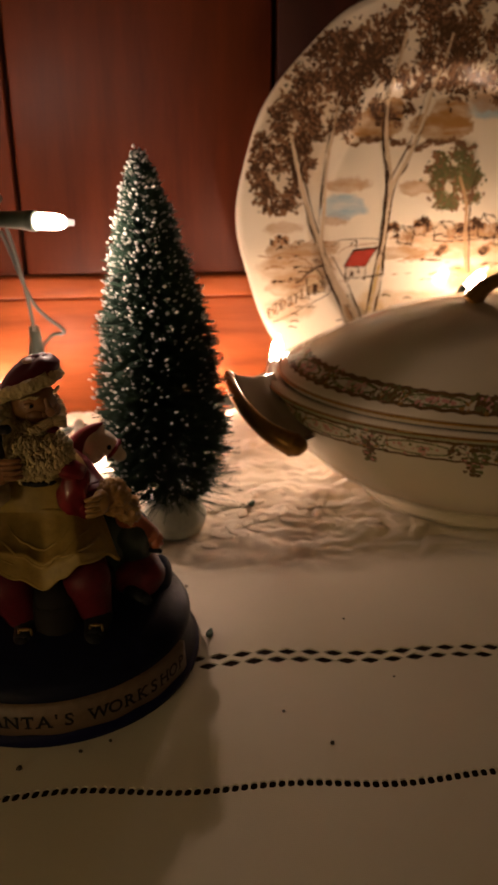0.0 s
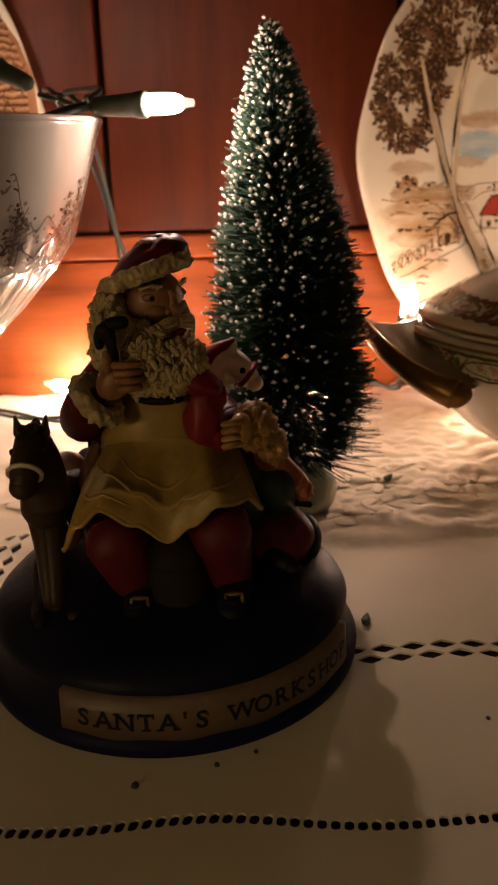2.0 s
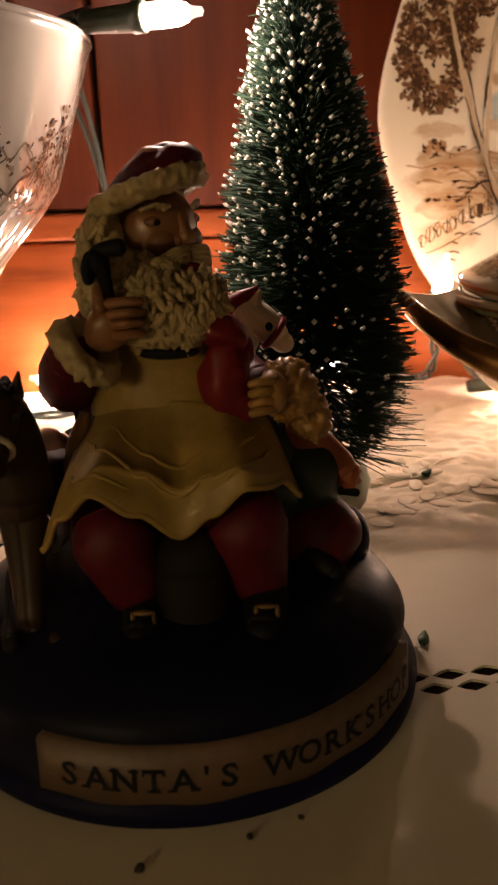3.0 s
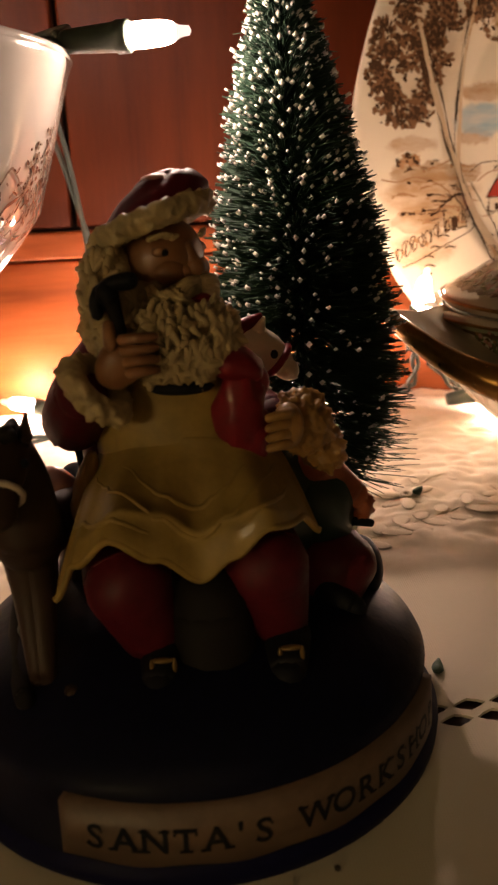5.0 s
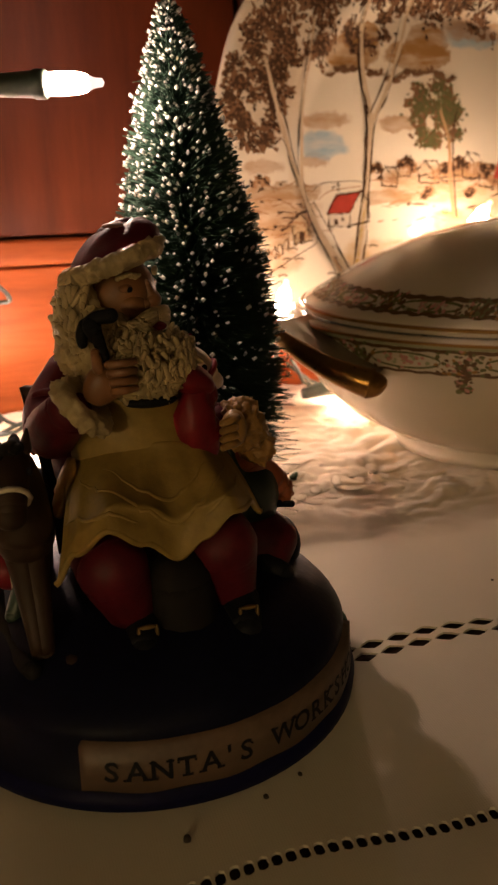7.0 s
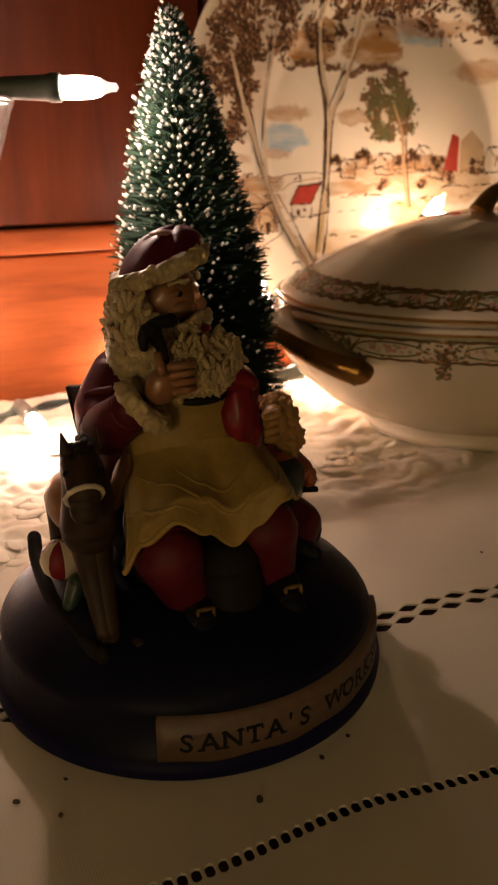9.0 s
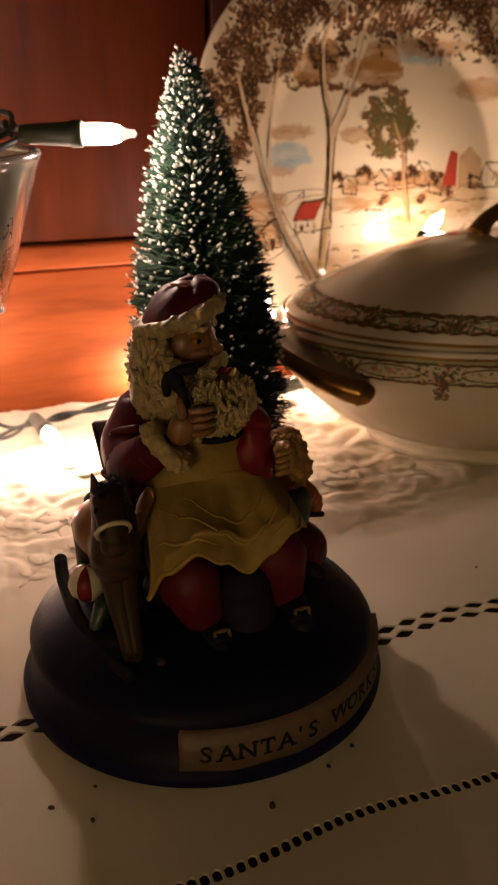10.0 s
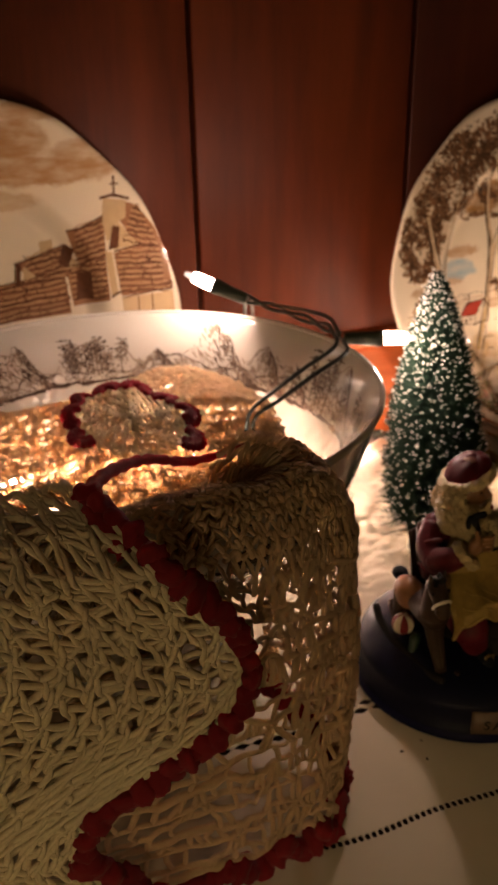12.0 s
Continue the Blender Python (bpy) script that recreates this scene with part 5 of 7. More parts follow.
def along(s):
    """A point of the doily's fold line and the way outwards, s from 0 to 1."""
    f = max(0.0, min(0.9999, s)) * (len(PLAN_PATH) - 1)
    i = int(f)
    p = PLAN_PATH[i].lerp(PLAN_PATH[i + 1], f - i)
    d = (PLAN_PATH[i + 1] - PLAN_PATH[i]).normalized()
    return p, Vector((d.y, -d.x, 0))


def drape(s, v, lift=0.0):
    """v from 0 at the hem on the table to 1 at the fold and 1.5 inside the bowl."""
    p, out = along(s)
    rumple = 0.004 * noise.noise(Vector((s * 9, v * 2.5, 1.0))) + 0.0022 * noise.noise(Vector((s * 24, v * 7, 4.0)))
    top = 0.152 + 0.006 * noise.noise(Vector((s * 7, 2.0, 0.0)))
    if v <= 0.86:
        low = 0.002 + 0.02 * max(0.0, (s - 0.72) / 0.28)
        z, back = low + (top - 0.015 - low) * v / 0.86, -0.004 * math.sin(v / 0.86 * 3.1)
    elif v <= 1.14:
        a = (v - 0.86) / 0.28 * math.pi / 2
        z, back = top - 0.015 + 0.015 * math.sin(a), 0.015 * (1 - math.cos(a))
    else:
        k = (v - 1.14) / 0.36
        z, back = top - 0.044 * k ** 1.2, 0.015 + 0.078 * k
    q = p + out * (rumple + lift - back)
    return Vector((q.x, q.y, z + (lift if v > 1 else 0)))


def crochet(bm, at, u0, u1, v0, v1, cols, rows, r, rnd, open_rows=(), mat=0):
    """Looped yarn: rows of chain loops joined by posts, with wide loops in the open rows."""
    du, dv = (u1 - u0) / cols, (v1 - v0) / rows
    for j in range(rows):
        vj = v0 + dv * j
        wide = j in open_rows
        pts = []
        for i in range(cols * 4 + 1):
            u = u0 + du * i / 4
            amp = 0.62 if wide else 0.40
            v = vj + dv * (0.5 + amp * math.sin(math.pi * i / 2 + (math.pi / 2 if j % 2 else 0))) + rnd.gauss(0, 0.09) * dv
            pts.append(at(u + rnd.gauss(0, 0.10) * du, v, rnd.gauss(0, 0.35) * r))
        tube(pts, r * (0.85 if wide else 1.1), 5, bm, mat)
        if not wide:
            for i in range(cols):
                u = u0 + du * (i + rnd.uniform(0.25, 0.75))
                lean = rnd.uniform(-0.5, 0.5) * du
                tube(smooth_path([at(u, vj, 0), at(u + lean * 0.5 + rnd.gauss(0, 0.2) * du, vj + dv * 0.5, 0.9 * r), at(u + lean, vj + dv, 0)], 4), r * rnd.uniform(0.9, 1.3), 6, bm, mat)
        else:
            for i in range(0, cols, 2):
                u = u0 + du * (i + rnd.uniform(0.3, 0.7))
                tube([at(u, vj - dv * 0.2, 0), at(u + rnd.uniform(-1, 1) * du, vj + dv * 1.2, 0)], r * 1.0, 5, bm, mat)


rnd = random.Random(14)


def openwork(bm, at, u0, u1, v0, v1, cols, rows, r, rnd):
    """Wide-meshed crochet: wavering chains joined by slanted bars, with gaps of many sizes."""
    dv, du = (v1 - v0) / rows, (u1 - u0) / cols

    def row_at(j, u):
        return v0 + dv * j + dv * 0.55 * noise.noise(Vector((u * 22, j * 3.7, 0.5)))

    for j in range(rows + 1):
        pts = [at(u0 + (u1 - u0) * i / (cols * 3), row_at(j, u0 + (u1 - u0) * i / (cols * 3)) + rnd.gauss(0, 0.05) * dv, rnd.gauss(0, 0.5) * r) for i in range(cols * 3 + 1)]
        tube(pts, r * (1.5 if j % 3 == 0 else 1.1), 6, bm, taper=lambda t: 1 + 0.25 * math.sin(t * 900))
        if j == rows:
            break
        slant = rnd.choice((-1, 1)) * rnd.uniform(0.2, 0.9)
        dense = j % 3 == 2
        i = 0.0
        while i < cols:
            u = u0 + du * i
            slant = slant if rnd.random() < 0.7 else -slant * rnd.uniform(0.4, 1.4)
            slant = max(-1.1, min(1.1, slant))
            lean = slant * du + rnd.gauss(0, 0.3) * du
            mid = Vector((rnd.gauss(0, 0.12), rnd.gauss(0, 0.1), 0))
            tube([at(u, row_at(j, u), 0), at(u + lean * 0.5 + mid.x * du, (row_at(j, u) + row_at(j + 1, u + lean)) / 2 + mid.y * dv, r * rnd.uniform(-1, 1)), at(u + lean, row_at(j + 1, u + lean), 0)], r * rnd.uniform(0.9, 1.5), 5, bm)
            i += rnd.uniform(0.35, 0.7) if dense else rnd.choice((0.4, 0.7, 1.0, 1.5)) * rnd.uniform(0.8, 1.2)


bm = bmesh.new()
openwork(bm, drape, 0.02, 0.99, 0.07, 0.80, 46, 16, 0.00084, rnd)
crochet(bm, drape, 0.02, 0.99, 0.78, 1.48, 60, 17, 0.00090, rnd, (1, 4, 7))
under("net", bm, M_SHADED_YARN, doily, "openwork cream crochet, darkened in colour for its shade", kind="stuff")


def scallops(bm, at, path, size, r, rnd, lift=0.0015):
    """A thick red edging of fat shell loops along a path of (u, v)."""
    q = smooth_path([(u, v, 0) for u, v in path], 6)
    pts = [at(p.x, p.y, lift) for p in q]
    tube(pts, r * 0.9, 8, bm, taper=lambda t: 1 + 0.15 * math.sin(t * 60))
    run, last = 0.0, pts[0]
    for a, b in zip(pts, pts[1:]):
        run += (b - a).length
        if run > size * 0.6:
            run = 0.0
            blob(bm, (a + b) / 2, tuple(size * k * rnd.uniform(0.75, 1.2) for k in (0.60, 0.42, 0.56)), 0, (rnd.uniform(-40, 40), rnd.uniform(-40, 40), rnd.uniform(0, 180)), 16, 11, 0.42, 420)


bm = bmesh.new()
scallops(bm, drape, [(0.02 + 0.97 * i / 40, 0.03 + 0.030 * math.cos(i * 2.1)) for i in range(41)], 0.0085, 0.0032, rnd)
under("red_hem", bm, M_RED_YARN, doily, "dark red scalloped hem")


FLAP = [(0.178, -0.250), (0.160, -0.238), (0.146, -0.226), (0.134, -0.2165), (0.122, -0.2085), (0.107, -0.2050), (0.096, -0.2085), (0.087, -0.2150), (0.075, -0.2355), (0.064, -0.2575), (0.050, -0.262), (0.036, -0.250), (0.020, -0.238), (0.006, -0.250)]


def flap_edge(z):
    for (z0, x0), (z1, x1) in zip(FLAP, FLAP[1:]):
        if z >= z1:
            return x0 + (x1 - x0) * (z0 - z) / (z0 - z1)
    return FLAP[-1][1]


def fold_depth(x):
    for (x0, y0), (x1, y1) in zip(PLAN, PLAN[1:]):
        if x <= x1:
            return y0 + (y1 - y0) * (x - x0) / (x1 - x0)
    return PLAN[5][1]


def petal(u, v, lift=0.0):
    """The star-shaped flap that hangs over the fold; u from its far side to its edge, v down from the fold."""
    z = 0.174 - 0.164 * v
    x = -0.40 + (flap_edge(z) + 0.40) * u
    y = fold_depth(x) - 0.0125 - lift + 0.003 * noise.noise(Vector((x * 30, z * 25, 5.0))) + max(0.0, z - 0.150) * 1.3
    return Vector((x, y, z - max(0.0, z - 0.158) * 0.7))


bm = bmesh.new()
CORDS = 46


def cord_at(c, v):
    """Where a cord runs at depth v: it wavers about its column."""
    return max(0.0, min(0.985, (c + 0.34 * math.sin(v * 46 + c * 2.3) + 0.9 * noise.noise(Vector((c * 0.37, v * 5, 2.0)))) / CORDS))


for c in range(CORDS + 1):
    for ply in (0, math.pi):
        # two strands laid round each other
        pts = []
        for k in range(141):
            v, turn = k / 140, k * 0.62 + c * 1.7 + ply
            pts.append(petal(max(0.0, min(0.985, cord_at(c, v) + 0.0042 * math.cos(turn))), v, 0.0009 * math.sin(turn) + rnd.gauss(0, 0.00015)))
        tube(pts, 0.00098, 6, bm, taper=lambda t: 1 + 0.2 * math.sin(t * 130 + c))
    v = rnd.uniform(0, 0.03)
    while v < 0.96 and c < CORDS:
        drop = rnd.choice((-1, 1)) * rnd.uniform(0.005, 0.022)
        a, b = petal(cord_at(c, v), v, 0.0002), petal(cord_at(c + 1, v + drop), min(1.0, max(0.0, v + drop)), 0.0002)
        m = petal((cord_at(c, v) + cord_at(c + 1, v + drop)) / 2, max(0.0, min(1.0, v + drop / 2 + rnd.uniform(-0.006, 0.006))), rnd.uniform(-0.0008, 0.0011))
        tube(smooth_path([a, m, b], 3), 0.00100 * rnd.uniform(0.75, 1.3), 6, bm)
        v += rnd.choice((0.012, 0.016, 0.022, 0.036))
flap = under("petal", bm, M_CREAM_YARN, doily, "ribbed cream crochet star flap", kind="stuff")
bm = bmesh.new()
scallops(bm, petal, [(1.0, (0.174 - z) / 0.164) for z in (0.172, 0.160, 0.147, 0.134, 0.121, 0.107, 0.096, 0.087, 0.078, 0.070, 0.062, 0.050, 0.036, 0.020, 0.010)], 0.0080, 0.0026, rnd)
under("red_edging", bm, M_RED_YARN, doily, "dark red scalloped edging of the flap")
bm = bmesh.new()
tube(smooth_path([(-0.166, 0.262, 0.126), (-0.193, 0.250, 0.130), (-0.214, 0.236, 0.141), (-0.232, 0.212, 0.151), (-0.244, 0.185, 0.158), (-0.244, 0.170, 0.159), (-0.238, 0.160, 0.152)], 8), 0.0026, 10, bm, taper=lambda t: (0.6 + 0.5 * t) * (1 + 0.22 * math.sin(t * 120)))
under("red_cord", bm, M_RED_YARN, doily, "red crochet cord along the fold")


def mound(u, v, lift=0.0):
    """The heap of the doily in the bowl; u, v in metres from its middle."""
    r = math.hypot(u, v)
    if r > 0.092:
        u, v = u * 0.092 / r, v * 0.092 / r
    z = 0.1140 - 1.5 * (u * u + v * v) + 0.012 * noise.noise(Vector((u * 30, v * 30, 2.0))) + 0.012 * math.exp(-((u - 0.05) ** 2 + (v - 0.06) ** 2) / 0.0012) + lift
    return Vector((-0.206 + u, 0.314 + v, z))


bm = bmesh.new()
openwork(bm, mound, -0.090, 0.078, -0.085, 0.086, 48, 40, 0.00118, rnd)
under("crochet_fill", bm, M_SHADED_YARN, doily, "cream crochet heaped in the bowl, in the same darkened yarn", kind="stuff")


def disc(a, r, lift=0.0):
    """A round motif that lies in the bowl."""
    x, y = 1.06 * r * math.cos(a), 2.05 * r * math.sin(a)
    return Vector((-0.2025 + x, 0.321 + y, 0.1190 - 0.05 * y + lift + 0.0015 * math.cos(a * 5)))


bm = bmesh.new()
for k in range(9):
    r = 0.0024 + 0.0024 * k
    lobes = 8 + 3 * k
    tube([disc(2 * math.pi * i / (lobes * 4), r + 0.0009 * math.sin(i * math.pi / 2) + rnd.gauss(0, 0.0002), 0.0006 * math.cos(i * math.pi / 2) + rnd.gauss(0, 0.0002)) for i in range(lobes * 4)], 0.0010, 6, bm, closed=True)
for k in range(26):
    a = 2 * math.pi * k / 26 + rnd.gauss(0, 0.04)
    tube([disc(a + 0.05 * math.sin(j * 1.9), 0.002 + 0.0021 * j, 0.0005 * math.cos(j * 1.9)) for j in range(10)], 0.0009, 6, bm)
under("motif", bm, M_CREAM_YARN, doily, "round cream crochet motif", kind="stuff")
for k in range(8):
    a = math.radians(-38 + 33 * k)
    zigzag = []
    for n in range(45):
        t = math.pi * n / 44
        reach = (0.45, 0.8, 1.15, 0.8)[n % 4]
        zigzag.append(disc(a + 0.25 * reach * math.cos(t), 0.0224 + 0.0056 * reach * math.sin(t), 0.0012 + 0.0007 * math.cos(n * 1.57) + rnd.gauss(0, 0.0002)))
    bm = tube(smooth_path(zigzag, 3), 0.0014, 8, taper=lambda t: 1 + 0.25 * math.sin(t * 140))
    under("red_scallop", bm, M_RED_YARN, doily, "bright red crochet scallop of the motif")

# ---- figurine on its round base ----
FIG = [plain("navy_paint", (0.0055, 0.0055, 0.030), 0.5, vary=0.5, coat=0.0, bump=0.15), plain("olive_paint", (0.0050, 0.0055, 0.016), 0.46, vary=0.6, coat=0.0, bump=0.2, distance=0.0005), plain("plaque_paint", (0.115, 0.072, 0.046), 0.5, vary=0.45, bump=0.2),
       plain("black_paint", (0.005, 0.0055, 0.008), 0.6), plain("maroon_paint", (0.085, 0.0055, 0.011), 0.5, vary=0.5, coat=0.0, bump=0.3, distance=0.0005), plain("apron_paint", (0.31, 0.205, 0.048), 0.55, vary=0.4, coat=0.05, bump=0.25, distance=0.0005),
       plain("ivory_paint", (0.44, 0.34, 0.175), 0.46, vary=0.45, coat=0.1, bump=0.5, distance=0.0006), plain("skin_paint", (0.25, 0.112, 0.046), 0.38, vary=0.35, coat=0.3, bump=0.1), plain("red_paint", (0.17, 0.007, 0.014), 0.42, vary=0.4, coat=0.15, bump=0.2),
       plain("ochre_paint", (0.34, 0.185, 0.052), 0.42, vary=0.4, coat=0.1, bump=0.3), plain("green_paint", (0.012, 0.035, 0.022), 0.4, vary=0.3, coat=0.2), plain("brown_paint", (0.034, 0.0175, 0.0095), 0.5, vary=0.5),
       plain("white_paint", (0.68, 0.60, 0.48), 0.4, vary=0.15), plain("gold_paint", (0.22, 0.14, 0.05), 0.4, 0.5), plain("grey_paint", (0.011, 0.009, 0.008), 0.7, vary=0.35, bump=0.3), plain("orange_paint", (0.36, 0.095, 0.035), 0.45, vary=0.35, coat=0.1, bump=0.2), plain("worn_paint", (0.34, 0.15, 0.11), 0.5, vary=0.5, bump=0.3)]
for m, shine in ((FIG[0], 0.08), (FIG[1], 0.09), (FIG[3], 0.2), (FIG[4], 0.25), (FIG[8], 0.25), (FIG[11], 0.3), (FIG[14], 0.15)):
    m.node_tree.nodes["Principled BSDF"].inputs["Specular IOR Level"].default_value = shine
NAVY, OLIVE, PLAQUE, BLACK, MAROON, APRON, IVORY, SKIN, RED, OCHRE, GREEN, BROWN, WHITE, GOLD, GREY, ORANGE, WORN = range(17)
FX, FY = -0.0685, 0.2370
fig = bmesh.new()


def limb(pts, r0, r1, mat, sides=12):
    path = smooth_path(pts, 6)
    tube(path, 1.0, sides, fig, mat, taper=lambda t: (r0 + (r1 - r0) * t))
    blob(fig, path[0], (r0,) * 3, mat, seg=sides, rings=7)
    blob(fig, path[-1], (r1,) * 3, mat, seg=sides, rings=7)


def curls(points, size, mat, rnd, count, spread, squash=(1, 1, 1)):
    """Fur: small turned lumps scattered about some points."""
    for _ in range(count):
        p = Vector(rnd.choice(points)) + Vector([rnd.gauss(0, s) for s in spread])
        k = size * rnd.uniform(0.7, 1.25)
        blob(fig, p, (k * squash[0] * rnd.uniform(0.8, 1.3), k * squash[1], k * squash[2] * rnd.uniform(0.8, 1.2)), mat, [rnd.uniform(-60, 60) for _ in range(3)], 8, 6, 0.35, 700)


def carved(center, radii, mat, turn=(0, 0, 0), amp=0.0008, size=420.0, seg=40, rings=26):
    """A lump with a carved, curly surface."""
    n0 = len(fig.verts)
    amp, size = amp * 1.7, size * 1.45
    blob(fig, center, radii, mat, turn, int(seg * 1.5), int(rings * 1.5))
    c = Vector(center)
    fig.verts.ensure_lookup_table()
    for v in list(fig.verts)[n0:]:
        d = (v.co - c).normalized()
        k = noise.noise(v.co * size) * 0.55 + noise.noise(v.co * size * 2.2) * 0.45
        v.co += d * amp * (k - 0.5 * abs(noise.noise(v.co * size * 1.3 + Vector((3, 1, 2)))))


def carved_ring(pts, r, mat, amp=0.0007, size=600.0):
    n0 = len(fig.verts)
    pts = [Vector(a).lerp(Vector(b), k / 5) for a, b in zip(pts, pts[1:] + pts[:1]) for k in range(5)]
    tube(pts, r, 24, fig, mat, closed=True)
    fig.verts.ensure_lookup_table()
    c = sum((Vector(p) for p in pts), Vector()) / len(pts)
    for v in list(fig.verts)[n0:]:
        k = 1.3 * noise.noise(v.co * size) + 0.9 * noise.noise(v.co * size * 2.1) - 0.8 * abs(noise.noise(v.co * size * 1.4))
        v.co += (v.co - c).normalized() * amp * k + Vector((0, 0, amp * 0.7 * noise.noise(v.co * size + Vector((9, 2, 4)))))


def between(table, u):
    for (u0, a), (u1, b) in zip(table, table[1:]):
        if u <= u1:
            t = (u - u0) / (u1 - u0)
            t = t * t * (3 - 2 * t)
            return a + (b - a) * t
    return table[-1][1]


rnd = random.Random(17)
# base: foot, plaque wall and dome
lathe([(0.0, 0.0), (0.0498, 0.0), (0.0514, 0.0012), (0.0516, 0.0034), (0.0504, 0.0050)], 96, FX, FY, bm=fig, mat=NAVY)
lathe([(0.0504, 0.0050), (0.0490, 0.0064), (0.0484, 0.0150), (0.0486, 0.0168), (0.0476, 0.0186), (0.0452, 0.0212), (0.0400, 0.0245), (0.0330, 0.0270), (0.0200, 0.0292), (0.0, 0.0300)], 96, FX, FY,
      bm=fig, mat=OLIVE, wave=lambda a, r, z: 1 + (0.012 * noise.noise(Vector((math.cos(a) * 3, math.sin(a) * 3, z * 90))) if z > 0.02 else 0))
A0, A1 = radians(-117), radians(-22)
last = None
for i in range(61):
    a = A0 + (A1 - A0) * i / 60
    wob = 0.0005 * math.sin(i * 1.3) if i in (0, 60) else 0.0003 * math.sin(i * 0.5)
    ring = [fig.verts.new((FX + r * math.cos(a), FY + r * math.sin(a), z)) for r, z in ((0.0486, 0.0050), (0.0506, 0.0054 + wob), (0.0502, 0.0157 + wob), (0.0480, 0.0162))]
    if last:
        for k in range(3):
            fig.faces.new((last[k], ring[k], ring[k + 1], last[k + 1])).material_index = PLAQUE
    else:
        fig.faces.new(ring).material_index = PLAQUE
    last = ring
fig.faces.new(last[::-1]).material_index = PLAQUE


SERIFS = {"A": ((-0.30, 0, 0.13), (0.30, 0, 0.13)), "N": ((-0.26, 0, 0.13), (-0.28, 0.62, 0.11), (0.26, 0.62, 0.13)), "T": ((0, 0, 0.17), (-0.27, 0.52, 0.04), (0.27, 0.52, 0.04)), "W": ((-0.42, 0.62, 0.14), (0.42, 0.62, 0.14), (0, 0.62, 0.1)),
          "R": ((-0.20, 0, 0.13), (0.26, 0, 0.11), (-0.22, 0.62, 0.09)), "K": ((-0.20, 0, 0.13), (-0.20, 0.62, 0.13), (0.24, 0, 0.13), (0.22, 0.62, 0.12)), "H": ((-0.25, 0, 0.13), (0.25, 0, 0.13), (-0.25, 0.62, 0.13), (0.25, 0.62, 0.13)), "P": ((-0.20, 0, 0.14), (-0.22, 0.62, 0.09)), "S": ((-0.21, 0.08, 0.03), (0.20, 0.5, 0.03))}


def lettering(text, a0, per, size, z0, mat):
    """Letters set round the base."""
    a_at = a0
    for ch in text:
        step = per * {"'": 0.55, " ": 0.75, "W": 1.25}.get(ch, 1.0)
        a_mid, a_at = a_at + step / 2, a_at + step
        if ch == " ":
            continue
        cu = bpy.data.curves.new("letter", "FONT")
        cu.body, cu.size, cu.extrude, cu.align_x, cu.offset = ch, size, 0.0, "CENTER", 0.00012
        cu.resolution_u = 3
        ob = bpy.data.objects.new("letter", cu)
        scene.collection.objects.link(ob)
        me = ob.to_mesh()
        idx = []
        for v in me.vertices:
            a = a_mid + v.co.x / 0.0506
            k = (z0 + v.co.y - 0.0054) / 0.0103
            r = 0.0508 - 0.0004 * k
            idx.append(fig.verts.new((FX + r * math.cos(a), FY + r * math.sin(a), z0 + v.co.y)))
        for p in me.polygons:
            fig.faces.new([idx[j] for j in p.vertices]).material_index = mat
        for sx, sy, half in SERIFS.get(ch, ()):
            quad = []
            for qx, qy in ((sx - half, sy), (sx + half, sy), (sx + half, sy + 0.085), (sx - half, sy + 0.085)):
                a, r = a_mid + qx * size / 0.0506, 0.05083
                quad.append(fig.verts.new((FX + r * math.cos(a), FY + r * math.sin(a), z0 + qy * size)))
            fig.faces.new(quad).material_index = mat
        ob.to_mesh_clear()
        bpy.data.objects.remove(ob)
        bpy.data.curves.remove(cu)


lettering("SANTA'S WORKSHOP", radians(-112.5), radians(5.7), 0.0064, 0.0082, BLACK)

# seat and chair back, after two fillers added against leaking light
# grey and green lumps added to block bulb light through the gaps
blob(fig, (-0.0640, 0.2480, 0.0410), (0.0240, 0.0105, 0.0170), GREY, lump=0.15, lump_size=120, seg=24, rings=14)
blob(fig, (-0.0480, 0.2420, 0.0440), (0.0100, 0.0090, 0.0150), GREEN, lump=0.1, lump_size=160, seg=20, rings=14)
blob(fig, (-0.0665, 0.2320, 0.034), (0.0190, 0.0160, 0.0140), GREY, lump=0.25, lump_size=160, seg=24, rings=14)
limb([(-0.0645, 0.2165, 0.036), (-0.0640, 0.2150, 0.022)], 0.0075, 0.0085, GREY)
board = len(fig.faces)
for outline, deep in ((((-0.0885, 0.2500, 0.0300), (-0.0845, 0.2540, 0.0300), (-0.0870, 0.2545, 0.0725), (-0.0938, 0.2500, 0.0745), (-0.0910, 0.2490, 0.0560)), Vector((0.0014, 0.0018, 0))),
                      (((-0.0850, 0.2545, 0.0300), (-0.0540, 0.2585, 0.0300), (-0.0560, 0.2580, 0.0700), (-0.0700, 0.2575, 0.0760), (-0.0850, 0.2550, 0.0740)), Vector((0, 0.0022, 0)))):
    q = [fig.verts.new(Vector(p)) for p in outline]
    w = [fig.verts.new(v.co + deep) for v in q]
    fig.faces.new(q)
    fig.faces.new(w[::-1])
    for i in range(5):
        fig.faces.new((q[i], w[i], w[(i + 1) % 5], q[(i + 1) % 5]))
fig.faces.ensure_lookup_table()
for f in list(fig.faces)[board:]:
    f.material_index = BROWN

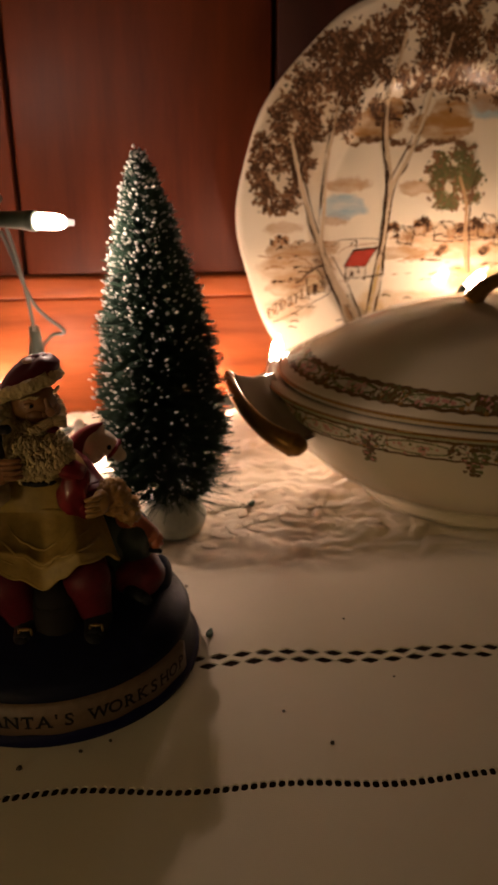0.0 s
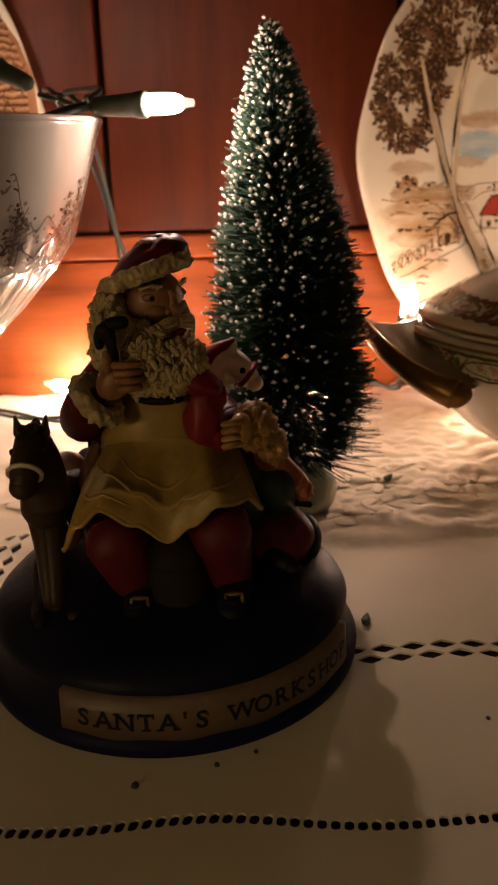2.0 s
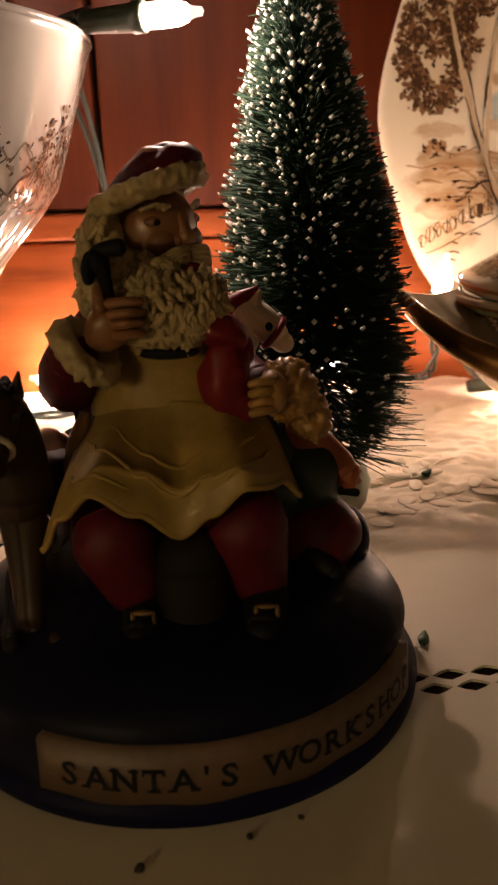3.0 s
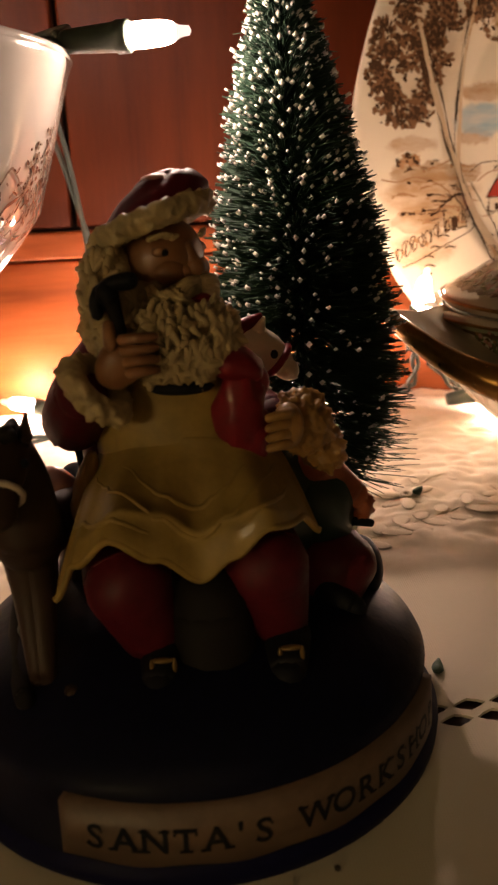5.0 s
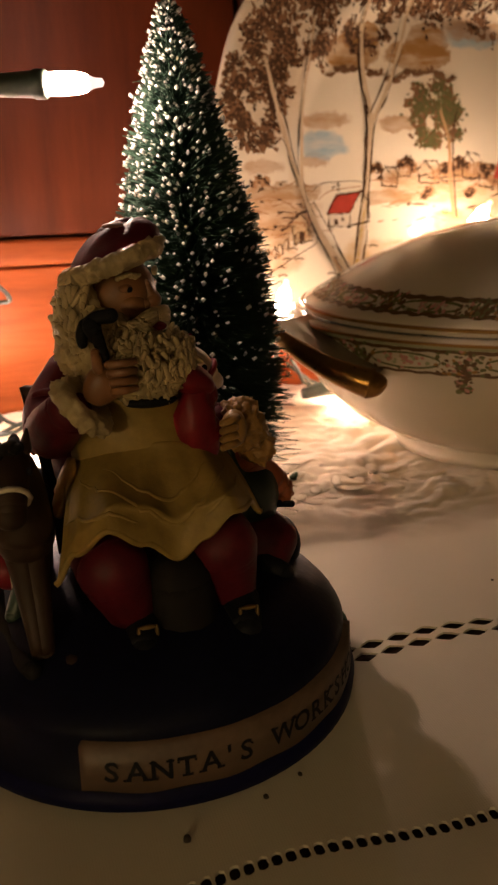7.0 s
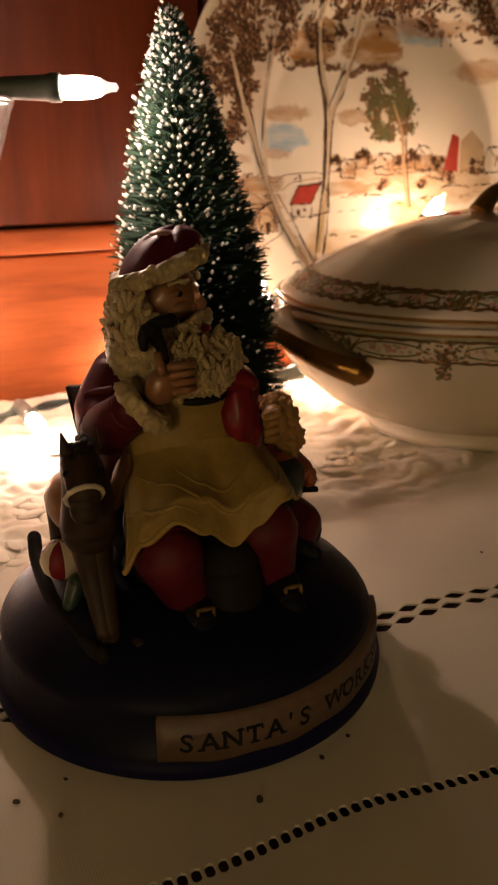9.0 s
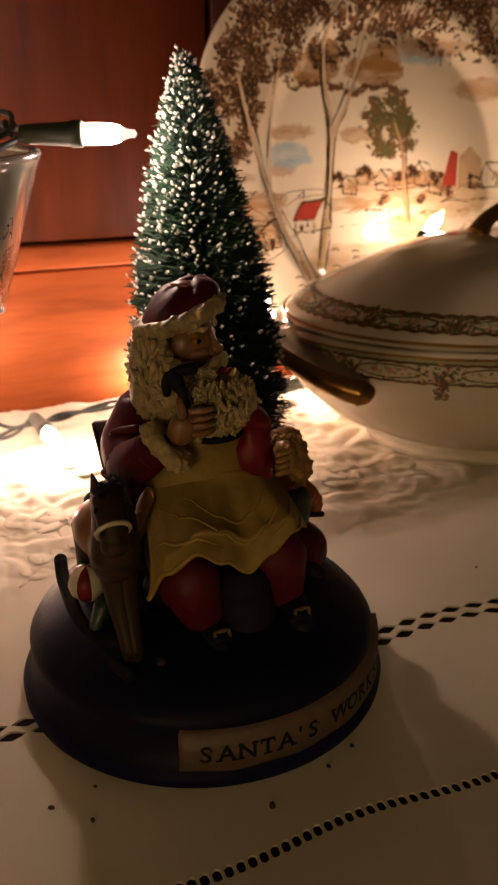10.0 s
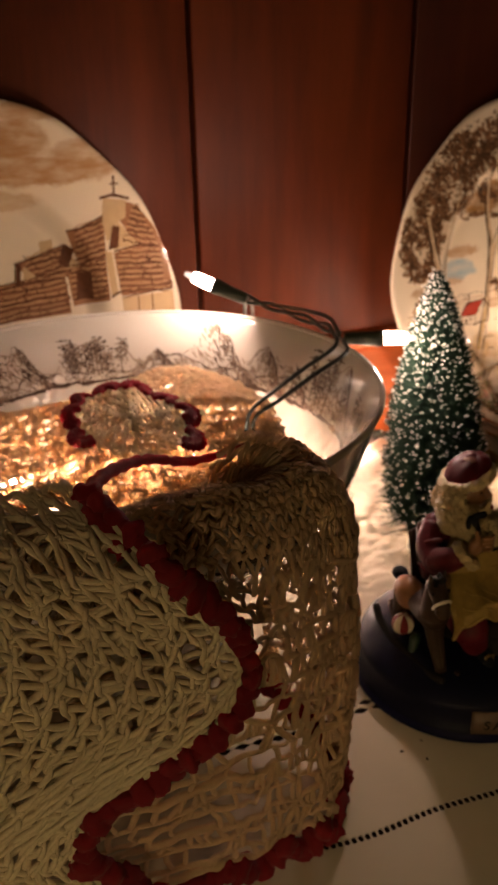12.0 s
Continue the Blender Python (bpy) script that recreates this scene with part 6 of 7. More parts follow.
# legs, boots and buckles
limb([(-0.0770, 0.2330, 0.0430), (-0.0795, 0.2220, 0.0430), (-0.0792, 0.2165, 0.0412)], 0.0086, 0.0080, MAROON, 18)
limb([(-0.0788, 0.2170, 0.0398), (-0.0750, 0.2170, 0.0290)], 0.0079, 0.0056, MAROON, 16)
limb([(-0.0600, 0.2330, 0.0430), (-0.0555, 0.2240, 0.0430), (-0.0537, 0.2185, 0.0416)], 0.0086, 0.0081, MAROON, 18)
limb([(-0.0535, 0.2190, 0.0398), (-0.0515, 0.2190, 0.0290)], 0.0080, 0.0056, MAROON, 16)
for bx, by in ((-0.0735, 0.2125), (-0.0505, 0.2135)):
    limb([(bx, by + 0.0035, 0.0275), (bx - 0.001, by - 0.005, 0.0245)], 0.0048, 0.0040, BLACK)
    for dx, dz, sx, sz in ((0, 0.0014, 0.0022, 0.0005), (0, -0.0014, 0.0022, 0.0005), (-0.0020, 0, 0.0005, 0.0018), (0.0020, 0, 0.0005, 0.0018)):
        blob(fig, (bx + dx, by - 0.0040, 0.0285 + dz), (sx, 0.0008, sz), GOLD, seg=8, rings=5)

# coat and apron
blob(fig, (-0.0700, 0.2440, 0.0610), (0.0190, 0.0150, 0.0225), MAROON, seg=28, rings=18, lump=0.06, lump_size=120)
blob(fig, (-0.0680, 0.2385, 0.0620), (0.0168, 0.0160, 0.0215), APRON, seg=36, rings=24, lump=0.05, lump_size=110)
HEM_Z = [(-1, 0.0418), (-0.82, 0.0490), (-0.55, 0.0550), (-0.25, 0.0505), (0.06, 0.0449), (0.30, 0.0488), (0.56, 0.0538), (0.82, 0.0512), (1, 0.0462)]
HEM_Y = [(-1, 0.2103), (-0.55, 0.2046), (0.05, 0.2090), (0.55, 0.2078), (1, 0.2232)]
rows = []
N, K = 72, 44
for j in range(K + 1):
    t = j / K
    row = []
    for i in range(N + 1):
        u = -1 + 2 * i / N
        x = -0.0672 + (0.0150 + 0.0094 * t ** 0.7) * u
        top_z, top_y = 0.0665 - 0.0035 * u * u, 0.2236 + 0.0110 * u * u
        e = t ** 1.1
        y = top_y + (between(HEM_Y, u) - top_y) * math.sin(t * 1.571) ** 1.5
        z = top_z + (between(HEM_Z, u) - top_z) * e
        swag = (1.7 * (1 - abs(math.sin(4.2 * (t * 1.15 - 0.30 * u * u - 0.12 * u) + 0.35 * noise.noise(Vector((u * 3, t * 2, 1)))))) ** 3.0 - 0.3) * (1 - abs(u) ** 3) * math.sin(math.pi * min(1, t * 1.02)) ** 0.5
        swag2 = math.sin(4.6 * u + 1.6 * t + 0.5) * t * t
        row.append(Vector((x, y - 0.0012 * swag - 0.0008 * swag2, z + 0.0006 * swag)))
    rows.append(row)
front = [[fig.verts.new(p) for p in row] for row in rows]
rear = [[fig.verts.new(p + Vector((0, 0.0015, -0.0008))) for p in row] for row in rows]
made = []
for j in range(K):
    for i in range(N):
        made.append(fig.faces.new((front[j][i], front[j + 1][i], front[j + 1][i + 1], front[j][i + 1])))
        made.append(fig.faces.new((rear[j][i], rear[j][i + 1], rear[j + 1][i + 1], rear[j + 1][i])))
for i in range(N):
    made.append(fig.faces.new((front[K][i], rear[K][i], rear[K][i + 1], front[K][i + 1])))
for j in range(K):
    made.append(fig.faces.new((front[j][0], rear[j][0], rear[j + 1][0], front[j + 1][0])))
    made.append(fig.faces.new((front[j][N], front[j + 1][N], rear[j + 1][N], rear[j][N])))
for f in made:
    f.material_index = APRON
for arc in (((-0.85, 0.34), (-0.5, 0.56), (0.0, 0.72), (0.45, 0.62), (0.85, 0.40)), ((-0.6, 0.30), (-0.2, 0.50), (0.2, 0.52), (0.6, 0.32)), ((-0.95, 0.58), (-0.6, 0.76), (-0.2, 0.80)), ((0.2, 0.82), (0.6, 0.74), (0.9, 0.62))):
    run = smooth_path([(u, t, 0) for u, t in arc], 8)
    tube([rows[min(K, int(p.y * K))][min(N, max(0, int((p.x + 1) / 2 * N)))] + Vector((0, 0.0004, 0)) for p in run], 0.0006, 10, fig, APRON, taper=lambda t: 0.25 + 0.75 * math.sin(math.pi * t))
tube([p + Vector((0, 0.0006, 0)) for p in rows[K]], 0.0007, 8, fig, APRON)
carved((-0.0868, 0.2290, 0.0560), (0.0022, 0.0030, 0.0075), OCHRE, (0, 18, 0), 0.0005, 500, 20, 14)
blob(fig, (-0.0672, 0.2242, 0.0755), (0.0060, 0.0022, 0.0014), BLACK, seg=12, rings=6)

# creases of the sleeve
for k in range(5):
    z = 0.0650 + 0.0026 * k
    limb([(-0.0925 + 0.0006 * k, 0.2350 + 0.0012 * k, z - 0.0020), (-0.0940 + 0.0008 * k, 0.2390, z), (-0.0905 + 0.0012 * k, 0.2300 + 0.0016 * k, z + 0.0012)], 0.0005, 0.0011, MAROON, 8)
# raised arm with a fur cuff, the palm and a dark tool
limb([(-0.0815, 0.2470, 0.0775), (-0.0872, 0.2420, 0.0710), (-0.0882, 0.2340, 0.0680)], 0.0062, 0.0062, MAROON, 18)
limb([(-0.0882, 0.2340, 0.0680), (-0.0868, 0.2275, 0.0718), (-0.0848, 0.2238, 0.0752)], 0.0062, 0.0050, MAROON, 18)
ring_n = Vector((0.62, -0.25, 0.62)).normalized()
s1 = Vector((0.55, -0.10, -0.60)).normalized()
s2 = ring_n.cross(s1).normalized()
ring_c = Vector((-0.0820, 0.2215, 0.0765))
carved_ring([tuple(ring_c + 0.0056 * math.cos(k * 0.3142) * s1 + 0.0042 * math.sin(k * 0.3142) * s2) for k in range(20)], 0.0023, IVORY, 0.0009, 560)
blob(fig, (-0.0776, 0.2206, 0.0812), (0.0040, 0.0028, 0.0046), SKIN, (0, 38, 0), 20, 14, 0.1, 260)
for k in range(4):
    limb([(-0.0765 + 0.0003 * k, 0.2180, 0.0858 - 0.0019 * k), (-0.0735, 0.2168, 0.0862 - 0.0019 * k), (-0.0712, 0.2185, 0.0860 - 0.0019 * k)], 0.00100, 0.0008, SKIN, 10)
limb([(-0.0785, 0.2190, 0.0850), (-0.0788, 0.2200, 0.0880)], 0.0013, 0.0010, SKIN, 10)
limb([(-0.0806, 0.2240, 0.0912), (-0.0796, 0.2236, 0.0934), (-0.0776, 0.2228, 0.0946), (-0.0748, 0.2222, 0.0950)], 0.0011, 0.0016, BLACK, 10)
limb([(-0.0800, 0.2238, 0.0930), (-0.0808, 0.2238, 0.0912), (-0.0808, 0.2236, 0.0894)], 0.0015, 0.0011, BLACK, 10)
limb([(-0.0788, 0.2230, 0.0930), (-0.0780, 0.2228, 0.0905)], 0.0021, 0.0015, BLACK, 10)
limb([(-0.0780, 0.2222, 0.0915), (-0.0770, 0.2208, 0.0868)], 0.0013, 0.0012, GREY, 8)

# head turned to one side, with beard, hair and a fur-edged cap
HC = Vector((-0.0712, 0.2430, 0.0965))


def on_head(angle, r, z):
    return (HC.x + r * math.cos(radians(angle)), HC.y + r * math.sin(radians(angle)), z)


blob(fig, HC + Vector((-0.0012, 0.0020, -0.0015)), (0.0086, 0.0088, 0.0098), IVORY, seg=24, rings=16)
blob(fig, on_head(-46, 0.0022, 0.0962), (0.0080, 0.0080, 0.0086), SKIN, seg=32, rings=22, lump=0.05, lump_size=260)
# nose, cheeks, brow ridge, lip
limb([on_head(-44, 0.0092, 0.0990), on_head(-43, 0.0098, 0.0970), on_head(-42, 0.0103, 0.0956)], 0.0010, 0.0016, SKIN, 16)
blob(fig, on_head(-42, 0.0105, 0.0953), (0.0019, 0.0019, 0.0017), SKIN, seg=18, rings=12)
for ang in (-54, -30):
    blob(fig, on_head(ang, 0.0100, 0.0948), (0.0012, 0.0012, 0.0011), SKIN, seg=14, rings=10)
for ang in (-74, -13):
    blob(fig, on_head(ang + (6 if ang < -40 else -6), 0.0074, 0.0946), (0.0036, 0.0036, 0.0030), SKIN, seg=24, rings=16)
for ang in (-79, -8):
    blob(fig, on_head(ang, 0.0090, 0.0984), (0.0018, 0.0010, 0.0011), SKIN, (0, 0, ang + 90), 14, 8)
    blob(fig, on_head(ang + 3, 0.0096, 0.0983), (0.0008, 0.0006, 0.0007), BLACK, (0, 0, ang + 90), 12, 8)
    for k in range(5):
        limb([on_head(ang - 12 + 6 * k, 0.0097, 0.1008 + 0.0003 * (2 - abs(k - 2))), on_head(ang - 6 + 6 * k, 0.0100, 0.1016 - 0.0002 * abs(k - 2))], 0.0006, 0.0004, IVORY, 8)
blob(fig, on_head(-45, 0.0112, 0.0896), (0.0026, 0.0024, 0.0011), RED, seg=16, rings=10)
for a, b in ((-46, -92), (-40, 4)):
    for k in range(5):
        drop = 0.0006 * k
        limb([on_head(a, 0.0112, 0.0930 - drop * 0.8), on_head(a + (b - a) * 0.35, 0.0120 + 0.0003 * (k % 2), 0.0929 - drop), on_head(a + (b - a) * 0.7, 0.0116, 0.0914 - drop * 1.2), on_head(b, 0.0106, 0.0905 - drop * 1.5)], 0.0010, 0.0006, IVORY, 8)
carved((-0.0678, 0.2308, 0.0828), (0.0106, 0.0085, 0.0066), IVORY, (20, 0, 0), 0.0011, 330, 48, 34)
carved((-0.0675, 0.2255, 0.0805), (0.0092, 0.0050, 0.0055), IVORY, (25, 0, 0), 0.0011, 380, 48, 30)
carved((-0.0605, 0.2285, 0.0835), (0.0046, 0.0060, 0.0060), IVORY, (0, 0, 0), 0.0010, 420, 36, 24)
carved((-0.0740, 0.2275, 0.0840), (0.0046, 0.0046, 0.0056), IVORY, (0, 10, 0), 0.0010, 420, 36, 24)
carved((-0.0775, 0.2312, 0.0872), (0.0058, 0.0062, 0.0082), IVORY, (0, 8, 0), 0.0011, 420, 40, 28)


def fur(center, radii, mat, rnd, count, size, face, spread):
    """Small wavy locks that hang over a rounded mass."""
    for _ in range(count):
        a, z = radians(face + rnd.uniform(-spread, spread)), rnd.uniform(-0.92, 0.8)
        ring = math.sqrt(1 - z * z)
        p = Vector(center) + Vector((radii[0] * ring * math.cos(a), radii[1] * ring * math.sin(a), radii[2] * z))
        k = size * rnd.uniform(0.6, 1.3)
        blob(fig, p - 0.62 * k * (p - Vector(center)).normalized(), (k * rnd.uniform(0.7, 1.0), k * 0.8, k * rnd.uniform(1.3, 2.6)), mat, [rnd.gauss(0, 22), rnd.gauss(0, 32), rnd.uniform(-40, 40)], 9, 8, 0.3, 600)


fur((-0.0672, 0.2292, 0.0835), (0.0112, 0.0096, 0.0080), IVORY, rnd, 300, 0.00082, -80, 105)
fur((-0.0675, 0.2258, 0.0808), (0.0090, 0.0050, 0.0056), IVORY, rnd, 130, 0.00078, -85, 95)
fur((-0.0605, 0.2285, 0.0838), (0.0046, 0.0058, 0.0060), IVORY, rnd, 70, 0.00078, -40, 90)
# hair behind the cheek, down to the collar
carved((-0.0786, 0.2395, 0.0915), (0.0048, 0.0088, 0.0102), IVORY, (0, -8, 0), 0.0013, 420, 44, 30)
carved((-0.0812, 0.2370, 0.0855), (0.0044, 0.0074, 0.0064), IVORY, (0, 0, 0), 0.0012, 450, 36, 24)
carved((-0.0792, 0.2362, 0.0925), (0.0040, 0.0046, 0.0074), IVORY, (0, 0, 0), 0.0010, 450, 36, 24)
carved((-0.0715, 0.2500, 0.0900), (0.0105, 0.0055, 0.0090), IVORY, (0, 0, 0), 0.0012, 420, 40, 26)
fur((-0.0795, 0.2385, 0.0895), (0.0056, 0.0098, 0.0116), IVORY, rnd, 260, 0.00090, 200, 95)
fur((-0.0715, 0.2495, 0.0895), (0.0110, 0.0062, 0.0100), IVORY, rnd, 150, 0.00090, 95, 80)
fur((-0.0775, 0.2312, 0.0872), (0.0056, 0.0060, 0.0080), IVORY, rnd, 80, 0.0008, 250, 80)
band = []
for k in range(48):
    a = 2 * math.pi * k / 48
    band.append((-0.0712 + 0.0096 * math.cos(a), 0.2418 + 0.0103 * math.sin(a), 0.1033 + 0.0034 * math.cos(a) - 0.0012 * math.sin(a)))
carved_ring(band, 0.0023, IVORY, 0.0009, 520)
cap = []
for j in range(13):
    t = j / 12
    shrink = math.cos(t * 1.45)
    cap.append([fig.verts.new((-0.0706 + 0.0040 * t + 0.0103 * shrink * math.cos(a), 0.2422 + 0.0022 * t + 0.0108 * shrink * math.sin(a),
                               0.1036 + 0.0084 * math.sin(t * 1.57) + 0.0036 * math.cos(a) * (1 - t) + 0.0003 * math.sin(3 * a + 5 * t) + 0.0008 * noise.noise(Vector((math.cos(a) * 2, math.sin(a) * 2, t * 3))))) for a in [2 * math.pi * k / 32 for k in range(32)]])
made = []
for a, b in zip(cap, cap[1:]):
    for k in range(32):
        made.append(fig.faces.new((a[k], a[(k + 1) % 32], b[(k + 1) % 32], b[k])))
made.append(fig.faces.new(cap[-1]))
for f in made:
    f.material_index = MAROON
limb([(-0.0712, 0.2438, 0.1078), (-0.0688, 0.2440, 0.1095), (-0.0662, 0.2440, 0.1104), (-0.0638, 0.2434, 0.1090)], 0.0034, 0.0018, MAROON, 16)
blob(fig, (-0.0690, 0.2425, 0.1108), (0.0036, 0.0032, 0.0012), WORN, (0, 4, 20), 18, 10, 0.4, 500)

carved(on_head(-96, 0.0092, 0.0885), (0.0042, 0.0040, 0.0050), IVORY, (0, 0, 0), 0.0010, 450, 32, 22)
carved(on_head(-70, 0.0122, 0.0905), (0.0030, 0.0022, 0.0018), IVORY, (0, 25, 20), 0.0007, 600, 24, 16)
# red sack, the child and the white toy pony
blob(fig, (-0.0572, 0.2268, 0.0690), (0.0050, 0.0044, 0.0090), RED, (0, 8, 0), 28, 20, 0.22, 300)
blob(fig, (-0.0562, 0.2274, 0.0650), (0.0056, 0.0042, 0.0058), RED, (0, -12, 0), 26, 18, 0.24, 320)
blob(fig, (-0.0575, 0.2275, 0.0785), (0.0058, 0.0048, 0.0034), RED, (0, 18, 0), 20, 12, 0.2, 320)
blob(fig, (-0.0545, 0.2300, 0.0745), (0.0036, 0.0040, 0.0036), RED, (0, 30, 0), 18, 12, 0.15, 300)
limb([(-0.0580, 0.2460, 0.0700), (-0.0535, 0.2410, 0.0660), (-0.0500, 0.2350, 0.0650)], 0.0056, 0.0050, MAROON, 16)
for k in range(4):
    limb([(-0.0480, 0.2248, 0.0694 - 0.0019 * k), (-0.0498, 0.2222, 0.0699 - 0.0019 * k), (-0.0520, 0.2220, 0.0694 - 0.0019 * k)], 0.0011, 0.0008, OCHRE, 10)
blob(fig, (-0.0480, 0.2268, 0.0664), (0.0030, 0.0036, 0.0044), OCHRE, seg=18, rings=12)
carved((-0.0445, 0.2330, 0.0650), (0.0060, 0.0062, 0.0068), OCHRE, (0, -25, 0), 0.0013, 420, 40, 26)
carved((-0.0405, 0.2360, 0.0590), (0.0046, 0.0056, 0.0058), OCHRE, (0, -30, 0), 0.0012, 450, 36, 24)
limb([(-0.0415, 0.2385, 0.0545), (-0.0375, 0.2405, 0.0500), (-0.0335, 0.2405, 0.0460)], 0.0042, 0.0036, ORANGE, 14)
carved((-0.0318, 0.2405, 0.0435), (0.0030, 0.0034, 0.0034), ORANGE, (0, 0, 0), 0.0006, 600, 20, 14)
limb([(-0.0335, 0.2390, 0.0410), (-0.0300, 0.2380, 0.0405)], 0.0013, 0.0009, BLACK, 8)
blob(fig, (-0.0410, 0.2420, 0.0455), (0.0086, 0.0085, 0.0110), GREEN, (0, -22, 0), 24, 16, 0.12, 180)
blob(fig, (-0.0385, 0.2400, 0.0300), (0.0100, 0.0110, 0.0088), MAROON, (0, -10, 0), 22, 14, 0.1, 180)
blob(fig, (-0.0310, 0.2440, 0.0275), (0.0050, 0.0080, 0.0070), OLIVE, seg=16, rings=10)
limb([(-0.0400, 0.2310, 0.0285), (-0.0355, 0.2280, 0.0265)], 0.0034, 0.0026, BLACK, 12)
limb([(-0.0545, 0.2600, 0.0715), (-0.0522, 0.2598, 0.0747), (-0.0490, 0.2595, 0.0741), (-0.0462, 0.2590, 0.0714)], 0.0056, 0.0033, WHITE, 20)
blob(fig, (-0.0447, 0.2588, 0.0698), (0.0033, 0.0029, 0.0025), WHITE, (0, 35, 0), 18, 12)
tube([Vector((-0.0463, 0.2590, 0.0716)) + 0.0038 * (math.cos(k * 0.524) * Vector((0, 1, 0)) + math.sin(k * 0.524) * Vector((0.62, 0, 0.78))) for k in range(12)], 0.0008, 6, fig, RED, closed=True)
blob(fig, (-0.0474, 0.2558, 0.0737), (0.0009, 0.0008, 0.0010), BLACK, seg=10, rings=6)
limb([(-0.0588, 0.2595, 0.0725), (-0.0566, 0.2595, 0.0762), (-0.0532, 0.2595, 0.0794), (-0.0500, 0.2593, 0.0816)], 0.0050, 0.0007, RED, 14)
limb([(-0.0506, 0.2588, 0.0778), (-0.0492, 0.2586, 0.0812)], 0.0020, 0.0004, WHITE, 10)

# brown rocking pony with a bridle, its rockers and a striped ball
limb([(-0.0978, 0.2185, 0.0672), (-0.0984, 0.2135, 0.0640), (-0.0988, 0.2108, 0.0604)], 0.0043, 0.0033, BROWN, 16)
blob(fig, (-0.0989, 0.2102, 0.0592), (0.0034, 0.0034, 0.0029), BROWN, (20, 0, 0), 16, 10)
tube([Vector((-0.0987, 0.2118, 0.0618)) + 0.0040 * (math.cos(k * 0.524) * Vector((1, 0, 0)) + math.sin(k * 0.524) * Vector((0, -0.60, 0.80))) for k in range(12)], 0.0006, 6, fig, WHITE, closed=True)
for side in (-1, 1):
    limb([(-0.0976 + side * 0.0030, 0.2180, 0.0700), (-0.0976 + side * 0.0037, 0.2182, 0.0740)], 0.0015, 0.0003, BROWN, 8)
    blob(fig, (-0.0980 + side * 0.0037, 0.2142, 0.0664), (0.0008, 0.0008, 0.0009), BLACK, seg=8, rings=5)
curls([(-0.0977, 0.2170, 0.0714), (-0.0973, 0.2160, 0.0708), (-0.0983, 0.2160, 0.0708)], 0.0011, GREY, rnd, 16, (0.0010, 0.0008, 0.0006))
limb([(-0.0975, 0.2190, 0.0662), (-0.0966, 0.2195, 0.0600), (-0.0966, 0.2200, 0.0500)], 0.0045, 0.0064, BROWN, 18)
limb([(-0.0972, 0.2205, 0.0500), (-0.0955, 0.2310, 0.0475), (-0.0935, 0.2410, 0.0475)], 0.0058, 0.0056, BROWN, 16)
blob(fig, (-0.0960, 0.2420, 0.0480), (0.0066, 0.0088, 0.0078), SKIN, seg=24, rings=16, lump=0.08, lump_size=160)
blob(fig, (-0.0922, 0.2570, 0.0480), (0.0040, 0.0042, 0.0034), BLACK, (0, 12, 0), 18, 12, 0.1, 200)
for (xa, ya), (xb, yb) in (((-0.0978, 0.2195), (-0.0962, 0.2125)), ((-0.0956, 0.2195), (-0.0948, 0.2122)), ((-0.0985, 0.2440), (-0.0995, 0.2470)), ((-0.0925, 0.2440), (-0.0925, 0.2480))):
    limb([(xa, ya, 0.0485), (xa * 0.6 + xb * 0.4, ya * 0.7 + yb * 0.3, 0.0390), (xb, yb, 0.0255)], 0.0040, 0.0019, BROWN, 12)
for dx in (-0.0012, 0.0072):
    limb([(-0.1030 + dx, 0.2570, 0.0320), (-0.1035 + dx, 0.2510, 0.0280), (-0.1030 + dx, 0.2350, 0.0255), (-0.1000 + dx, 0.2180, 0.0235), (-0.0970 + dx, 0.2080, 0.0245)], 0.0019, 0.0019, GREY if dx < 0 else BROWN, 10)
for k in range(8):
    a0, a1 = 2 * math.pi * k / 8, 2 * math.pi * (k + 1) / 8
    lat = []
    for j in range(7):
        th = math.pi * j / 6
        lat.append([fig.verts.new(Vector((-0.1008, 0.2375, 0.0345)) + 0.0052 * Vector((math.sin(th) * math.cos(a0 + (a1 - a0) * i / 3), math.sin(th) * math.sin(a0 + (a1 - a0) * i / 3), math.cos(th)))) for i in range(4)])
    for a, b in zip(lat, lat[1:]):
        for i in range(3):
            fig.faces.new((a[i], b[i], b[i + 1], a[i + 1])).material_index = RED if k % 2 else WHITE
